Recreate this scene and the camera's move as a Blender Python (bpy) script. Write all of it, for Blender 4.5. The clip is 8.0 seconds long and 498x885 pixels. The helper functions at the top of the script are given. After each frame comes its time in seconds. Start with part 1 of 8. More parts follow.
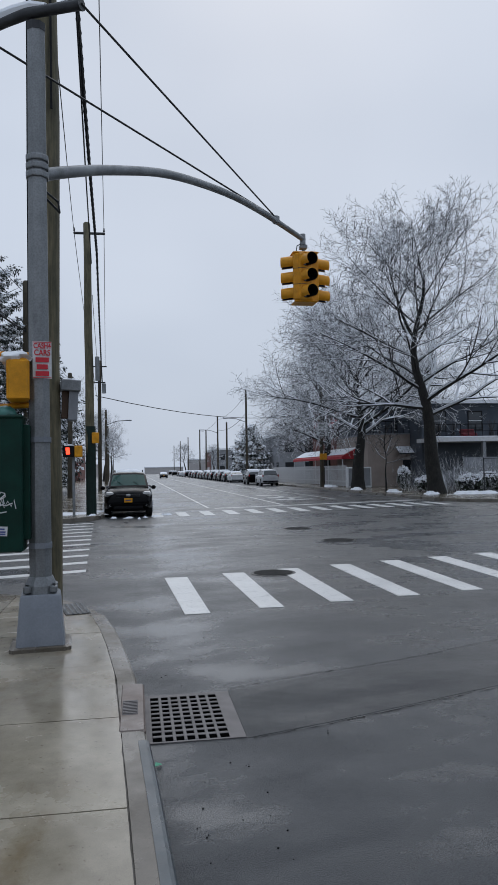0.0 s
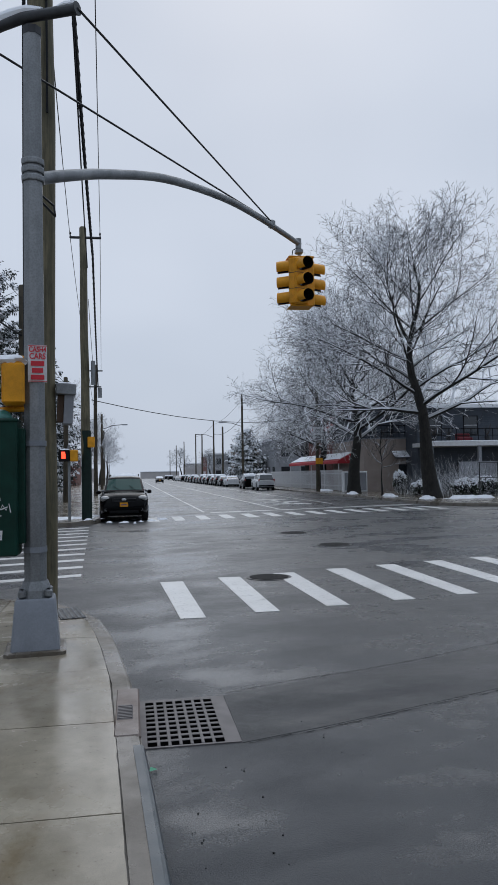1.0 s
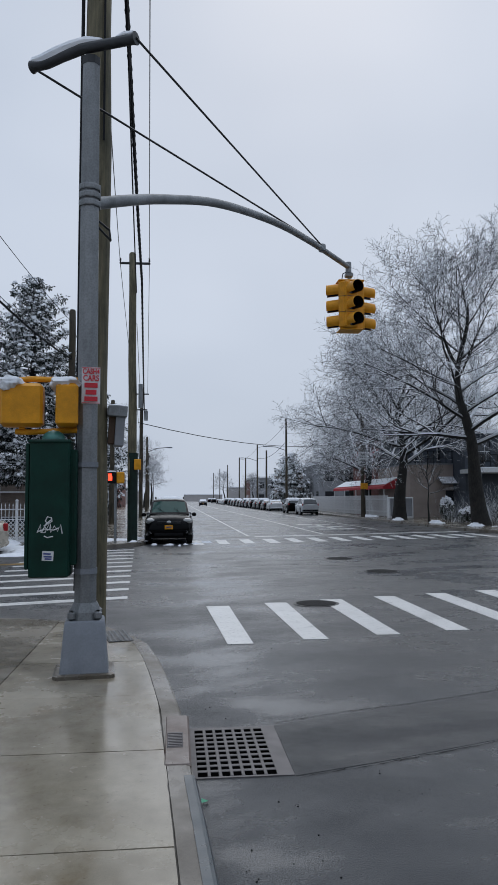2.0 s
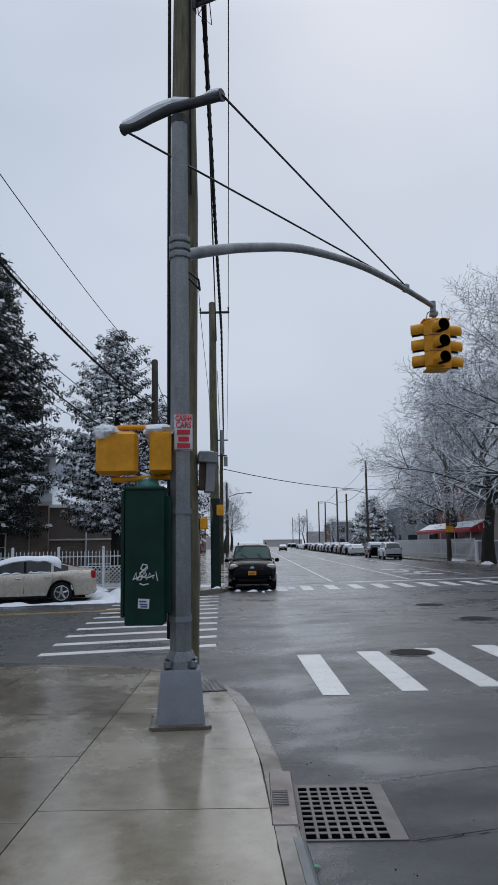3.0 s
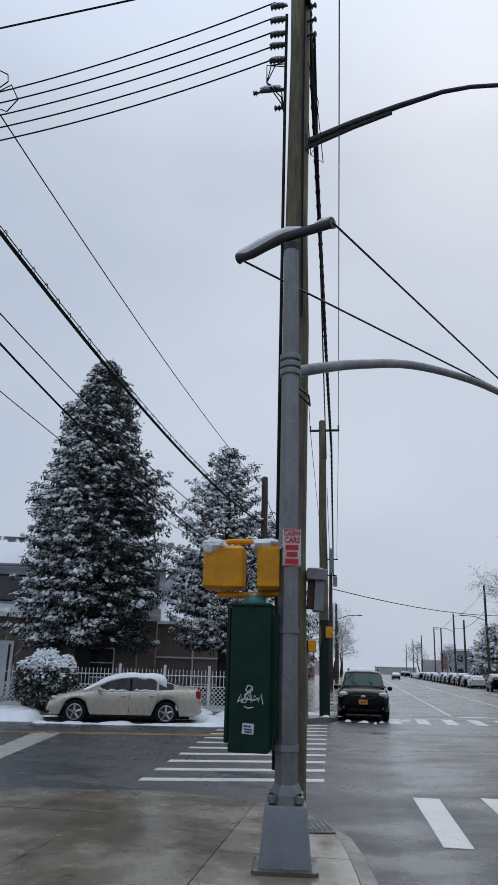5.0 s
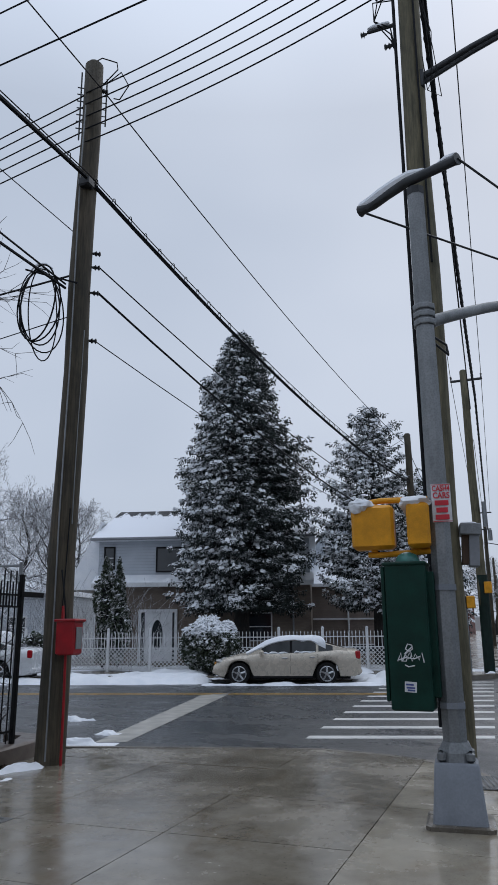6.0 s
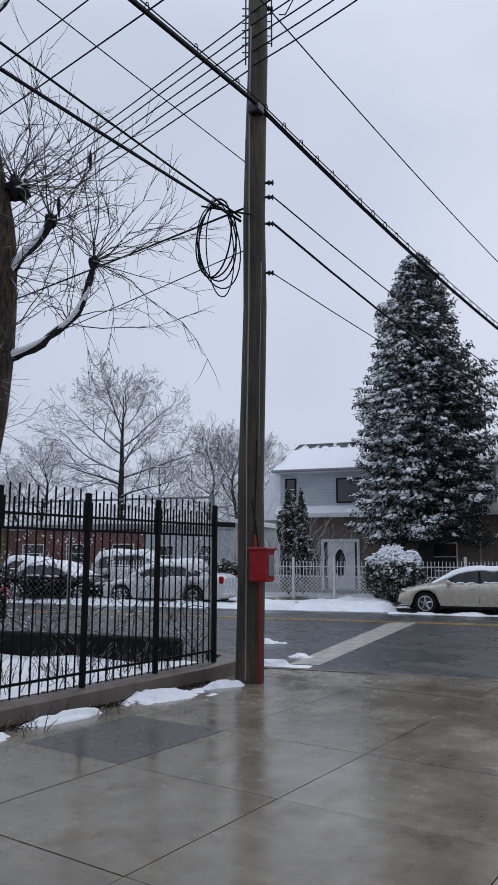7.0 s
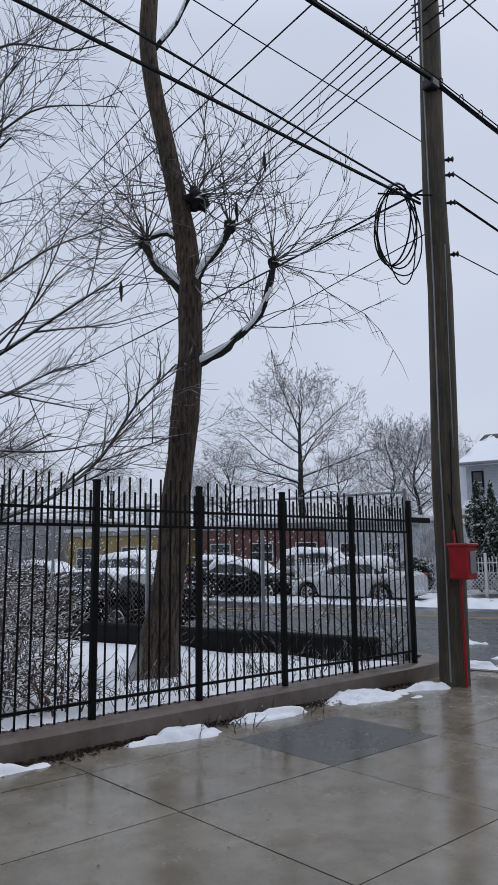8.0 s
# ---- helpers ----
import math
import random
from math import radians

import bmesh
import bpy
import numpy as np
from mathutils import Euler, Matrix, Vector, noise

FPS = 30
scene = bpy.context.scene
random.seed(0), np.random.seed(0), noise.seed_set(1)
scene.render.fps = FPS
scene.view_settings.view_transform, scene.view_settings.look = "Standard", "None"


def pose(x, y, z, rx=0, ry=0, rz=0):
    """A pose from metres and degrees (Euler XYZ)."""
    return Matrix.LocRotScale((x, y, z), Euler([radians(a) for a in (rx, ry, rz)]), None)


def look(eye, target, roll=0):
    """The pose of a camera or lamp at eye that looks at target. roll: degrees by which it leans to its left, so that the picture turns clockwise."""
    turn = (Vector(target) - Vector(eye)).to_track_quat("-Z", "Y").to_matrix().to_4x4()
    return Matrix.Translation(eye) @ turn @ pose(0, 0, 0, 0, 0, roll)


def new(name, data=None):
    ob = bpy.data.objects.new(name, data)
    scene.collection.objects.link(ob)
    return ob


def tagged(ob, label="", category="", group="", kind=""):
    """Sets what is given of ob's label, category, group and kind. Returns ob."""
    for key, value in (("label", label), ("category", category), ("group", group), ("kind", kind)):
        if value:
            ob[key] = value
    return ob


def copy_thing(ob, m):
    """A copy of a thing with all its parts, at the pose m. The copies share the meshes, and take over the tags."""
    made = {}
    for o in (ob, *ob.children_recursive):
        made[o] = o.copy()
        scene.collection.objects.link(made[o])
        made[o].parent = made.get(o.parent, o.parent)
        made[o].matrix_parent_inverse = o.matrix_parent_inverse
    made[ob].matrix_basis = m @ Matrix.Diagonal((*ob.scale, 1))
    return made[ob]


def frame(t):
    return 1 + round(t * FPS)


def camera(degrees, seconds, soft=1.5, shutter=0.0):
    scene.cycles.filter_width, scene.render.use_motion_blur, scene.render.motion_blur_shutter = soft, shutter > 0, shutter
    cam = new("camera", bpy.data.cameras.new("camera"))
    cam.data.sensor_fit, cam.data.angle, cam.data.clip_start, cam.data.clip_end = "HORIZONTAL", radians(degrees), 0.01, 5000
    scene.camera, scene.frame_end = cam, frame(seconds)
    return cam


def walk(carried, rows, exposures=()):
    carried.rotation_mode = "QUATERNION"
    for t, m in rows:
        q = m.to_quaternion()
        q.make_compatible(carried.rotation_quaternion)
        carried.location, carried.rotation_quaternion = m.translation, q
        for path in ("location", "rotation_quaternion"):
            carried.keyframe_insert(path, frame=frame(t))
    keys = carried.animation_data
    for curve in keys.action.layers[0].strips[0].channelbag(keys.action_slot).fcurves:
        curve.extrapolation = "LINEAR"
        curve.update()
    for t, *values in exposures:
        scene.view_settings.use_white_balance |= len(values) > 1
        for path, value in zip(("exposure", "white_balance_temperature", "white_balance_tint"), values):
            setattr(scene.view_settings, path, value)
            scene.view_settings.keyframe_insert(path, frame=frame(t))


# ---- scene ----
cam = camera(37.7, 8.0, 1.1)
PATH = [
    (0, (0.108, -1.169, 1.744), (0.415, 0.806, 1.817), -1.1),
    (0.5, (0.117, -1.155, 1.741), (0.442, 0.817, 1.813), -1.3),
    (1, (0.112, -1.164, 1.738), (0.43, 0.809, 1.823), -1.1),
    (1.2, (0.103, -1.143, 1.739), (0.411, 0.831, 1.827), -0.9),
    (2.3, (0.005, -1.061, 1.737), (0.147, 0.925, 1.937), -0.1),
    (2.5, (-0.031, -1.045, 1.743), (0.07, 0.939, 1.978), -0.0),
    (3, (-0.088, -0.991, 1.745), (-0.099, 0.989, 2.02), -0.9),
    (3.5, (-0.07, -0.93, 1.749), (-0.226, 1.037, 2.078), -1.5),
    (4, (-0.076, -0.921, 1.745), (-0.334, 1.002, 2.227), 0.4),
    (4.2, (-0.08, -0.92, 1.75), (-0.341, 0.985, 2.302), 1.7),
    (5.3, (-0.098, -0.9, 1.724), (-0.458, 0.977, 2.315), 0.9),
    (5.5, (-0.103, -0.902, 1.734), (-0.557, 0.963, 2.295), 0.1),
    (6, (-0.096, -0.874, 1.73), (-0.772, 0.943, 2.221), -0.5),
    (6.5, (-0.127, -0.846, 1.727), (-1.04, 0.886, 2.138), -0.6),
    (7, (-0.258, -0.823, 1.73), (-1.372, 0.809, 2.04), 0.1),
    (7.5, (-0.425, -0.858, 1.723), (-1.689, 0.664, 2.01), -0.3),
    (8, (-0.491, -0.827, 1.732), (-1.963, 0.493, 2.038), -0.6),
]
walk(cam, [(t, look(eye, target, roll)) for t, eye, target, roll in PATH], [(0, 0.02, 6420, 10), (5.5, -0.03, 6400, 10), (7.0, 0.18, 6520, 13), (8.0, 0.2, 6580, 13)])

# ---- world and light: overcast winter day ----
world = bpy.data.worlds.new("world")
scene.world = world
world.use_nodes = True
wt = world.node_tree
wt.nodes.clear()
w_out = wt.nodes.new("ShaderNodeOutputWorld")
w_bg = wt.nodes.new("ShaderNodeBackground")
w_sky = wt.nodes.new("ShaderNodeTexSky")
w_sky.sky_type = "NISHITA"
w_sky.sun_disc = False
w_sky.sun_elevation = radians(42)
w_sky.sun_rotation = radians(12)
w_sky.dust_density = 4.0
w_dim = wt.nodes.new("ShaderNodeVectorMath")
w_dim.operation = "SCALE"
w_dim.inputs["Scale"].default_value = 0.05
wt.links.new(w_sky.outputs[0], w_dim.inputs[0])
w_co = wt.nodes.new("ShaderNodeTexCoord")
w_map = wt.nodes.new("ShaderNodeMapping")
w_map.inputs["Scale"].default_value = (1.0, 1.0, 1.8)
wt.links.new(w_co.outputs["Generated"], w_map.inputs[0])
w_cloud = wt.nodes.new("ShaderNodeTexNoise")
w_cloud.inputs["Scale"].default_value = 1.7
w_cloud.inputs["Detail"].default_value = 3.0
w_cloud.inputs["Roughness"].default_value = 0.45
wt.links.new(w_map.outputs[0], w_cloud.inputs["Vector"])
w_ramp = wt.nodes.new("ShaderNodeValToRGB")
w_ramp.color_ramp.elements[0].position = 0.3
w_ramp.color_ramp.elements[0].color = (0.455, 0.53, 0.65, 1)
w_ramp.color_ramp.elements[1].position = 0.72
w_ramp.color_ramp.elements[1].color = (0.60, 0.67, 0.785, 1)
wt.links.new(w_cloud.outputs["Fac"], w_ramp.inputs[0])
w_mix = wt.nodes.new("ShaderNodeMixRGB")
w_mix.inputs[0].default_value = 0.9
wt.links.new(w_dim.outputs[0], w_mix.inputs[1])
wt.links.new(w_ramp.outputs[0], w_mix.inputs[2])
# an overcast sky is brightest overhead
w_sep = wt.nodes.new("ShaderNodeSeparateXYZ")
wt.links.new(w_co.outputs["Generated"], w_sep.inputs[0])
w_top = wt.nodes.new("ShaderNodeMapRange")
w_top.inputs["From Min"].default_value = 0.62
w_top.inputs["From Max"].default_value = 1.0
w_top.inputs["To Min"].default_value = 1.0
w_top.inputs["To Max"].default_value = 2.0
wt.links.new(w_sep.outputs[2], w_top.inputs["Value"])
w_over = wt.nodes.new("ShaderNodeVectorMath")
w_over.operation = "SCALE"
wt.links.new(w_mix.outputs[0], w_over.inputs[0])
wt.links.new(w_top.outputs[0], w_over.inputs["Scale"])
wt.links.new(w_over.outputs[0], w_bg.inputs[0])
w_bg.inputs[1].default_value = 1.0
wt.links.new(w_bg.outputs[0], w_out.inputs[0])

sun_data = bpy.data.lights.new("sun", "SUN")
sun_data.energy = 0.5
sun_data.angle = radians(60)
sun_data.color = (1.0, 0.97, 0.93)
sun = new("sun", sun_data)
sun.matrix_world = look((0, 0, 30), (-0.2 * 10, -0.98 * 10, 30 - 9))

# ---- materials ----


class Nodes:
    """A material and short calls for its nodes."""

    def __init__(self, name):
        self.m = bpy.data.materials.new(name)
        self.m.use_nodes = True
        self.t = self.m.node_tree
        self.b = self.t.nodes["Principled BSDF"]
        self.co = self.t.nodes.new("ShaderNodeTexCoord").outputs["Object"]

    def put(self, key, value):
        s = self.b.inputs[key]
        if hasattr(value, "links"):
            self.t.links.new(value, s)
        elif isinstance(value, tuple):
            s.default_value = (*value, 1)
        else:
            s.default_value = value
        return self

    def noise(self, scale, detail=4.0, rough=0.55, stretch=None):
        n = self.t.nodes.new("ShaderNodeTexNoise")
        n.inputs["Scale"].default_value = scale
        n.inputs["Detail"].default_value = detail
        n.inputs["Roughness"].default_value = rough
        src = self.co
        if stretch:
            mp = self.t.nodes.new("ShaderNodeMapping")
            mp.inputs["Scale"].default_value = stretch
            self.t.links.new(src, mp.inputs[0])
            src = mp.outputs[0]
        self.t.links.new(src, n.inputs["Vector"])
        return n.outputs["Fac"]

    def ramp(self, fac, lo, hi, a, b):
        r = self.t.nodes.new("ShaderNodeValToRGB")
        e = r.color_ramp.elements
        e[0].position, e[1].position = lo, hi
        e[0].color = (*a, 1) if isinstance(a, tuple) else (a, a, a, 1)
        e[1].color = (*b, 1) if isinstance(b, tuple) else (b, b, b, 1)
        self.t.links.new(fac, r.inputs[0])
        return r.outputs[0]

    def mix(self, fac, a, b, kind="MIX"):
        n = self.t.nodes.new("ShaderNodeMixRGB")
        n.blend_type = kind
        for k, v in ((0, fac), (1, a), (2, b)):
            if hasattr(v, "links"):
                self.t.links.new(v, n.inputs[k])
            elif k == 0:
                n.inputs[0].default_value = v
            else:
                n.inputs[k].default_value = (*v, 1)
        return n.outputs[0]

    def math(self, op, a, b=0.0):
        n = self.t.nodes.new("ShaderNodeMath")
        n.operation = op
        for k, v in ((0, a), (1, b)):
            if hasattr(v, "links"):
                self.t.links.new(v, n.inputs[k])
            else:
                n.inputs[k].default_value = v
        return n.outputs[0]

    def bump(self, h, strength=0.3, distance=0.01):
        n = self.t.nodes.new("ShaderNodeBump")
        n.inputs["Strength"].default_value = strength
        n.inputs["Distance"].default_value = distance
        self.t.links.new(h, n.inputs["Height"])
        return self.put("Normal", n.outputs[0])

    def rand(self):
        return self.t.nodes.new("ShaderNodeObjectInfo").outputs["Random"]

    def up(self):
        g = self.t.nodes.new("ShaderNodeNewGeometry")
        s = self.t.nodes.new("ShaderNodeSeparateXYZ")
        self.t.links.new(g.outputs["Normal"], s.inputs[0])
        return s.outputs[2]


def plain(name, color, rough=0.5, metal=0.0, vary=0.15, scale=6.0, bump=0.1, spec=0.5):
    """Paint, metal or plastic with mottling at two scales."""
    n = Nodes(name)
    dark = tuple(c * (1 - vary) for c in color)
    light = tuple(min(1, c * (1 + vary)) for c in color)
    a = n.ramp(n.noise(scale, 6), 0.3, 0.7, dark, light)
    grain = n.ramp(n.noise(scale * 14, 3), 0.3, 0.7, 0.86, 1.0)
    n.put("Base Color", n.mix(1.0, a, grain, "MULTIPLY")).put("Metallic", metal).put("Specular IOR Level", spec)
    n.put("Roughness", n.ramp(n.noise(scale * 2, 4), 0.3, 0.7, max(0.03, rough - 0.1), min(1, rough + 0.1)))
    if bump:
        n.bump(n.noise(scale * 20, 3), bump, 0.004)
    return n.m


def snowy(name, color, lo=0.1, hi=0.5, patch=3.0, amount=0.5, rough=0.85, cut=0.15):
    """A bark, needle or roof colour with snow lying on what faces up."""
    n = Nodes(name)
    base = n.ramp(n.noise(patch * 3, 5), 0.3, 0.7, tuple(c * 0.6 for c in color), tuple(c * 1.4 for c in color))
    lie = n.ramp(n.up(), lo, hi, 0.0, 1.0)
    spots = n.ramp(n.noise(patch, 4), amount - cut, amount + cut, 1.0, 0.0)
    n.put("Base Color", n.mix(n.math("MULTIPLY", lie, spots), base, (0.83, 0.85, 0.88)))
    return n.put("Roughness", rough).m


def make_asphalt(name, a, b, gloss=(0.52, 0.13), grain=1.0):
    n = Nodes(name)
    big = n.noise(0.22, 5, 0.6)
    mid = n.noise(1.1, 6, 0.65, (0.6, 1.0, 1.0))
    fine = n.noise(120, 3, 0.75)
    col = n.ramp(big, 0.3, 0.7, a, b)
    col = n.mix(1.0, col, n.ramp(mid, 0.3, 0.72, 0.8, 1.15), "MULTIPLY")
    col = n.mix(1.0, col, n.ramp(fine, 0.42, 0.6, 0.25, 2.0), "MULTIPLY")
    n.put("Base Color", col)
    sweep = n.noise(0.7, 6, 0.7, (0.55, 0.8, 1.0))
    wet = n.math("ADD", n.math("MULTIPLY", n.math("ADD", big, mid), 0.3), n.math("MULTIPLY", sweep, 0.4))
    n.put("Roughness", n.ramp(wet, 0.41, 0.58, *gloss)).put("Specular IOR Level", 0.5)
    dry = n.ramp(wet, 0.45, 0.56, 1.0, 0.22)
    n.bump(n.math("MULTIPLY", n.math("ADD", n.noise(95, 4, 0.75), n.noise(260, 2, 0.7)), dry), grain, 0.005)
    return n.m


def make_concrete(name, a, b, wetness=(0.38, 0.1)):
    n = Nodes(name)
    big = n.noise(0.9, 5, 0.6)
    mid = n.noise(4.0, 6, 0.65)
    col = n.ramp(mid, 0.25, 0.75, a, b)
    col = n.mix(1.0, col, n.ramp(n.noise(220, 2), 0.3, 0.7, 0.84, 1.08), "MULTIPLY")
    col = n.mix(1.0, col, n.ramp(n.rand(), 0.0, 1.0, (0.86, 0.85, 0.83), (1.06, 1.06, 1.06)), "MULTIPLY")
    stain = n.ramp(n.noise(2.2, 7, 0.7, (1.0, 0.6, 1.0)), 0.52, 0.7, (1.0, 1.0, 1.0), (0.72, 0.655, 0.565))
    col = n.mix(1.0, col, stain, "MULTIPLY")
    col = n.mix(1.0, col, n.ramp(n.noise(38, 3, 0.6), 0.64, 0.72, (1.0, 1.0, 1.0), (0.6, 0.57, 0.53)), "MULTIPLY")
    n.put("Base Color", n.mix(1.0, col, n.ramp(big, 0.32, 0.68, (1.1, 1.1, 1.1), (0.68, 0.66, 0.62)), "MULTIPLY"))
    n.put("Roughness", n.ramp(n.math("ADD", n.math("MULTIPLY", big, 0.6), n.math("MULTIPLY", n.noise(3.2, 5, 0.65), 0.4)), 0.42, 0.58, *wetness))
    n.bump(n.noise(90, 4, 0.7), 0.12, 0.003)
    return n.m


def make_wood_pole(name, a, b):
    n = Nodes(name)
    g = n.noise(16.0, 8, 0.75, (2.0, 2.0, 0.13))
    st = n.noise(2.6, 6, 0.65, (1.0, 1.0, 0.45))
    col = n.mix(1.0, n.ramp(g, 0.3, 0.7, a, b), n.ramp(st, 0.35, 0.65, (0.5, 0.52, 0.48), (1.2, 1.15, 1.08)), "MULTIPLY")
    n.put("Base Color", col).put("Roughness", 0.75)
    n.bump(n.noise(34.0, 6, 0.7, (3, 3, 0.05)), 0.5, 0.01)
    return n.m


def make_paint_line():
    n = Nodes("road_paint")
    worn = n.math("MULTIPLY", n.ramp(n.noise(26, 5, 0.7), 0.3, 0.42, 0.0, 1.0), n.ramp(n.noise(3, 6, 0.65), 0.24, 0.42, 0.4, 1.0))
    col = n.mix(worn, (0.1, 0.1, 0.1), (0.62, 0.61, 0.585))
    n.put("Base Color", col).put("Roughness", n.ramp(n.noise(2.0, 3), 0.35, 0.65, 0.3, 0.55))
    return n.m


def make_galvanised():
    n = Nodes("galvanised_steel")
    sp = n.t.nodes.new("ShaderNodeTexVoronoi")
    sp.inputs["Scale"].default_value = 55
    n.t.links.new(n.co, sp.inputs["Vector"])
    col = n.mix(1.0, n.ramp(n.noise(3.5, 6, 0.65, (1, 1, 0.4)), 0.3, 0.7, (0.15, 0.16, 0.166), (0.28, 0.292, 0.30)), n.ramp(sp.outputs["Distance"], 0.0, 0.8, 0.82, 1.1), "MULTIPLY")
    n.put("Base Color", col).put("Metallic", 0.35).put("Roughness", n.ramp(n.noise(8, 4), 0.3, 0.7, 0.38, 0.6))
    n.bump(n.noise(40, 3), 0.1, 0.003)
    return n.m


def make_glass(name, tint=(0.02, 0.025, 0.028)):
    n = Nodes(name)
    n.put("Base Color", tint).put("Roughness", 0.06).put("Specular IOR Level", 0.6)
    return n.m


def make_snow():
    n = Nodes("snow")
    n.put("Base Color", n.ramp(n.noise(3, 5), 0.25, 0.7, (0.74, 0.77, 0.81), (0.86, 0.87, 0.89))).put("Roughness", 0.8)
    n.bump(n.noise(9, 6, 0.65), 0.5, 0.04)
    return n.m


def make_siding(name, a, b, pitch):
    n = Nodes(name)
    wv = n.t.nodes.new("ShaderNodeTexWave")
    wv.bands_direction = "Z"
    wv.wave_profile = "SAW"
    wv.inputs["Scale"].default_value = 0.314 / pitch
    n.t.links.new(n.co, wv.inputs["Vector"])
    n.put("Base Color", n.mix(1.0, n.ramp(n.noise(1.5, 6), 0.3, 0.7, a, b), n.ramp(wv.outputs["Fac"], 0.0, 0.12, 0.55, 1.0), "MULTIPLY"))
    n.put("Roughness", 0.6)
    n.bump(wv.outputs["Fac"], 0.6, 0.02)
    return n.m


def make_brick(name, a, b, mortar):
    n = Nodes(name)
    br = n.t.nodes.new("ShaderNodeTexBrick")
    br.inputs["Color1"].default_value = (*a, 1)
    br.inputs["Color2"].default_value = (*b, 1)
    br.inputs["Mortar"].default_value = (*mortar, 1)
    br.inputs["Scale"].default_value = 1.0
    br.inputs["Brick Width"].default_value = 0.22
    br.inputs["Row Height"].default_value = 0.075
    br.inputs["Mortar Size"].default_value = 0.008
    sx = n.t.nodes.new("ShaderNodeSeparateXYZ")
    cx = n.t.nodes.new("ShaderNodeCombineXYZ")
    n.t.links.new(n.co, sx.inputs[0])
    n.t.links.new(n.math("ADD", sx.outputs[0], sx.outputs[1]), cx.inputs[0])
    n.t.links.new(sx.outputs[2], cx.inputs[1])
    n.t.links.new(cx.outputs[0], br.inputs["Vector"])
    n.put("Base Color", n.mix(1.0, br.outputs["Color"], n.ramp(n.noise(0.8, 5), 0.3, 0.7, 0.7, 1.15), "MULTIPLY")).put("Roughness", 0.8)
    return n.m


def make_bark(name, a, b):
    n = Nodes(name)
    g = n.noise(13, 8, 0.75, (2.3, 2.3, 0.35))
    col = n.mix(1.0, n.ramp(g, 0.4, 0.62, a, b), n.ramp(n.noise(1.6, 5, 0.6), 0.35, 0.65, 0.6, 1.25), "MULTIPLY")
    lie = n.ramp(n.up(), 0.3, 0.6, 0.0, 1.0)
    n.put("Base Color", n.mix(lie, col, (0.82, 0.84, 0.87))).put("Roughness", 0.85)
    n.bump(g, 1.0, 0.06)
    return n.m


ASPHALT = make_asphalt("wet_asphalt", (0.030, 0.0325, 0.035), (0.056, 0.061, 0.0655), (0.44, 0.18))
CONCRETE = make_concrete("wet_concrete", (0.168, 0.148, 0.116), (0.292, 0.262, 0.212), (0.3, 0.1))
CONCRETE_PALE = make_concrete("kerbside_concrete", (0.245, 0.216, 0.165), (0.40, 0.36, 0.285), (0.3, 0.07))
KERB = make_concrete("kerb_concrete", (0.115, 0.10, 0.083), (0.22, 0.198, 0.168), (0.55, 0.2))
PINK_CONCRETE = make_concrete("pinkish_concrete", (0.12, 0.088, 0.075), (0.215, 0.165, 0.145), (0.6, 0.25))
JOINT = make_concrete("joint_dirt", (0.08, 0.072, 0.06), (0.15, 0.135, 0.112), (0.6, 0.3))
PATCH = make_concrete("dark_patch", (0.088, 0.087, 0.083), (0.118, 0.117, 0.112), (0.4, 0.24))
PAINT = make_paint_line()
YELLOW_LINE = plain("yellow_line", (0.42, 0.25, 0.06), 0.4, 0, 0.35, 5)
STEEL = make_galvanised()
STEEL_DARK = plain("dark_steel", (0.05, 0.052, 0.055), 0.45, 0.6, 0.3, 8)
BASE_PAINT = plain("grey_base_paint", (0.222, 0.24, 0.268), 0.5, 0.0, 0.15, 4, 0.1, 0.35)
WOOD_POLE = make_wood_pole("pole_wood_green", (0.055, 0.051, 0.032), (0.21, 0.185, 0.115))
WOOD_OLD = make_wood_pole("pole_wood_grey", (0.020, 0.016, 0.010), (0.10, 0.082, 0.054))
YELLOW = plain("signal_yellow", (0.72, 0.315, 0.015), 0.45, 0, 0.18, 7, 0.1, 0.3)
GREEN = plain("cabinet_green", (0.002, 0.032, 0.022), 0.45, 0, 0.35, 5, 0.1, 0.25)
GUARD = plain("guard_green", (0.008, 0.022, 0.017), 0.6, 0, 0.35, 5, 0.1, 0.25)
TEAL = plain("teal_dome", (0.05, 0.2, 0.17), 0.35, 0, 0.3, 8)
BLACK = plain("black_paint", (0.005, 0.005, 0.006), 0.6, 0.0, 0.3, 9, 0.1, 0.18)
HOLE_SHADE = Nodes("painted_hole_shade").put("Base Color", (0.002, 0.002, 0.002)).put("Roughness", 1.0).put("Specular IOR Level", 0.0).m
CAST_IRON = plain("cast_iron", (0.135, 0.124, 0.122), 0.55, 0.2, 0.3, 9)
RUBBER = plain("black_rubber", (0.01, 0.01, 0.01), 0.8, 0, 0.3, 12, 0.1, 0.2)
CABLE = plain("cable_black", (0.008, 0.009, 0.011), 0.7, 0, 0.2, 6, 0, 0.2)
RED = plain("red_paint", (0.32, 0.006, 0.011), 0.4, 0, 0.2, 8)
RED_INK = plain("red_ink", (0.6, 0.02, 0.035), 0.5, 0, 0.1, 8, 0)
WHITE = plain("white_paint", (0.7, 0.71, 0.72), 0.5, 0, 0.1, 5)
BLUE_INK = plain("blue_ink", (0.06, 0.08, 0.25), 0.5, 0, 0.1, 8, 0)
CHROME = plain("bright_alloy", (0.45, 0.46, 0.47), 0.3, 0.8, 0.15, 9)
GLASS = make_glass("car_glass")
GLASS_GREEN = make_glass("windscreen_glass", (0.02, 0.065, 0.055))
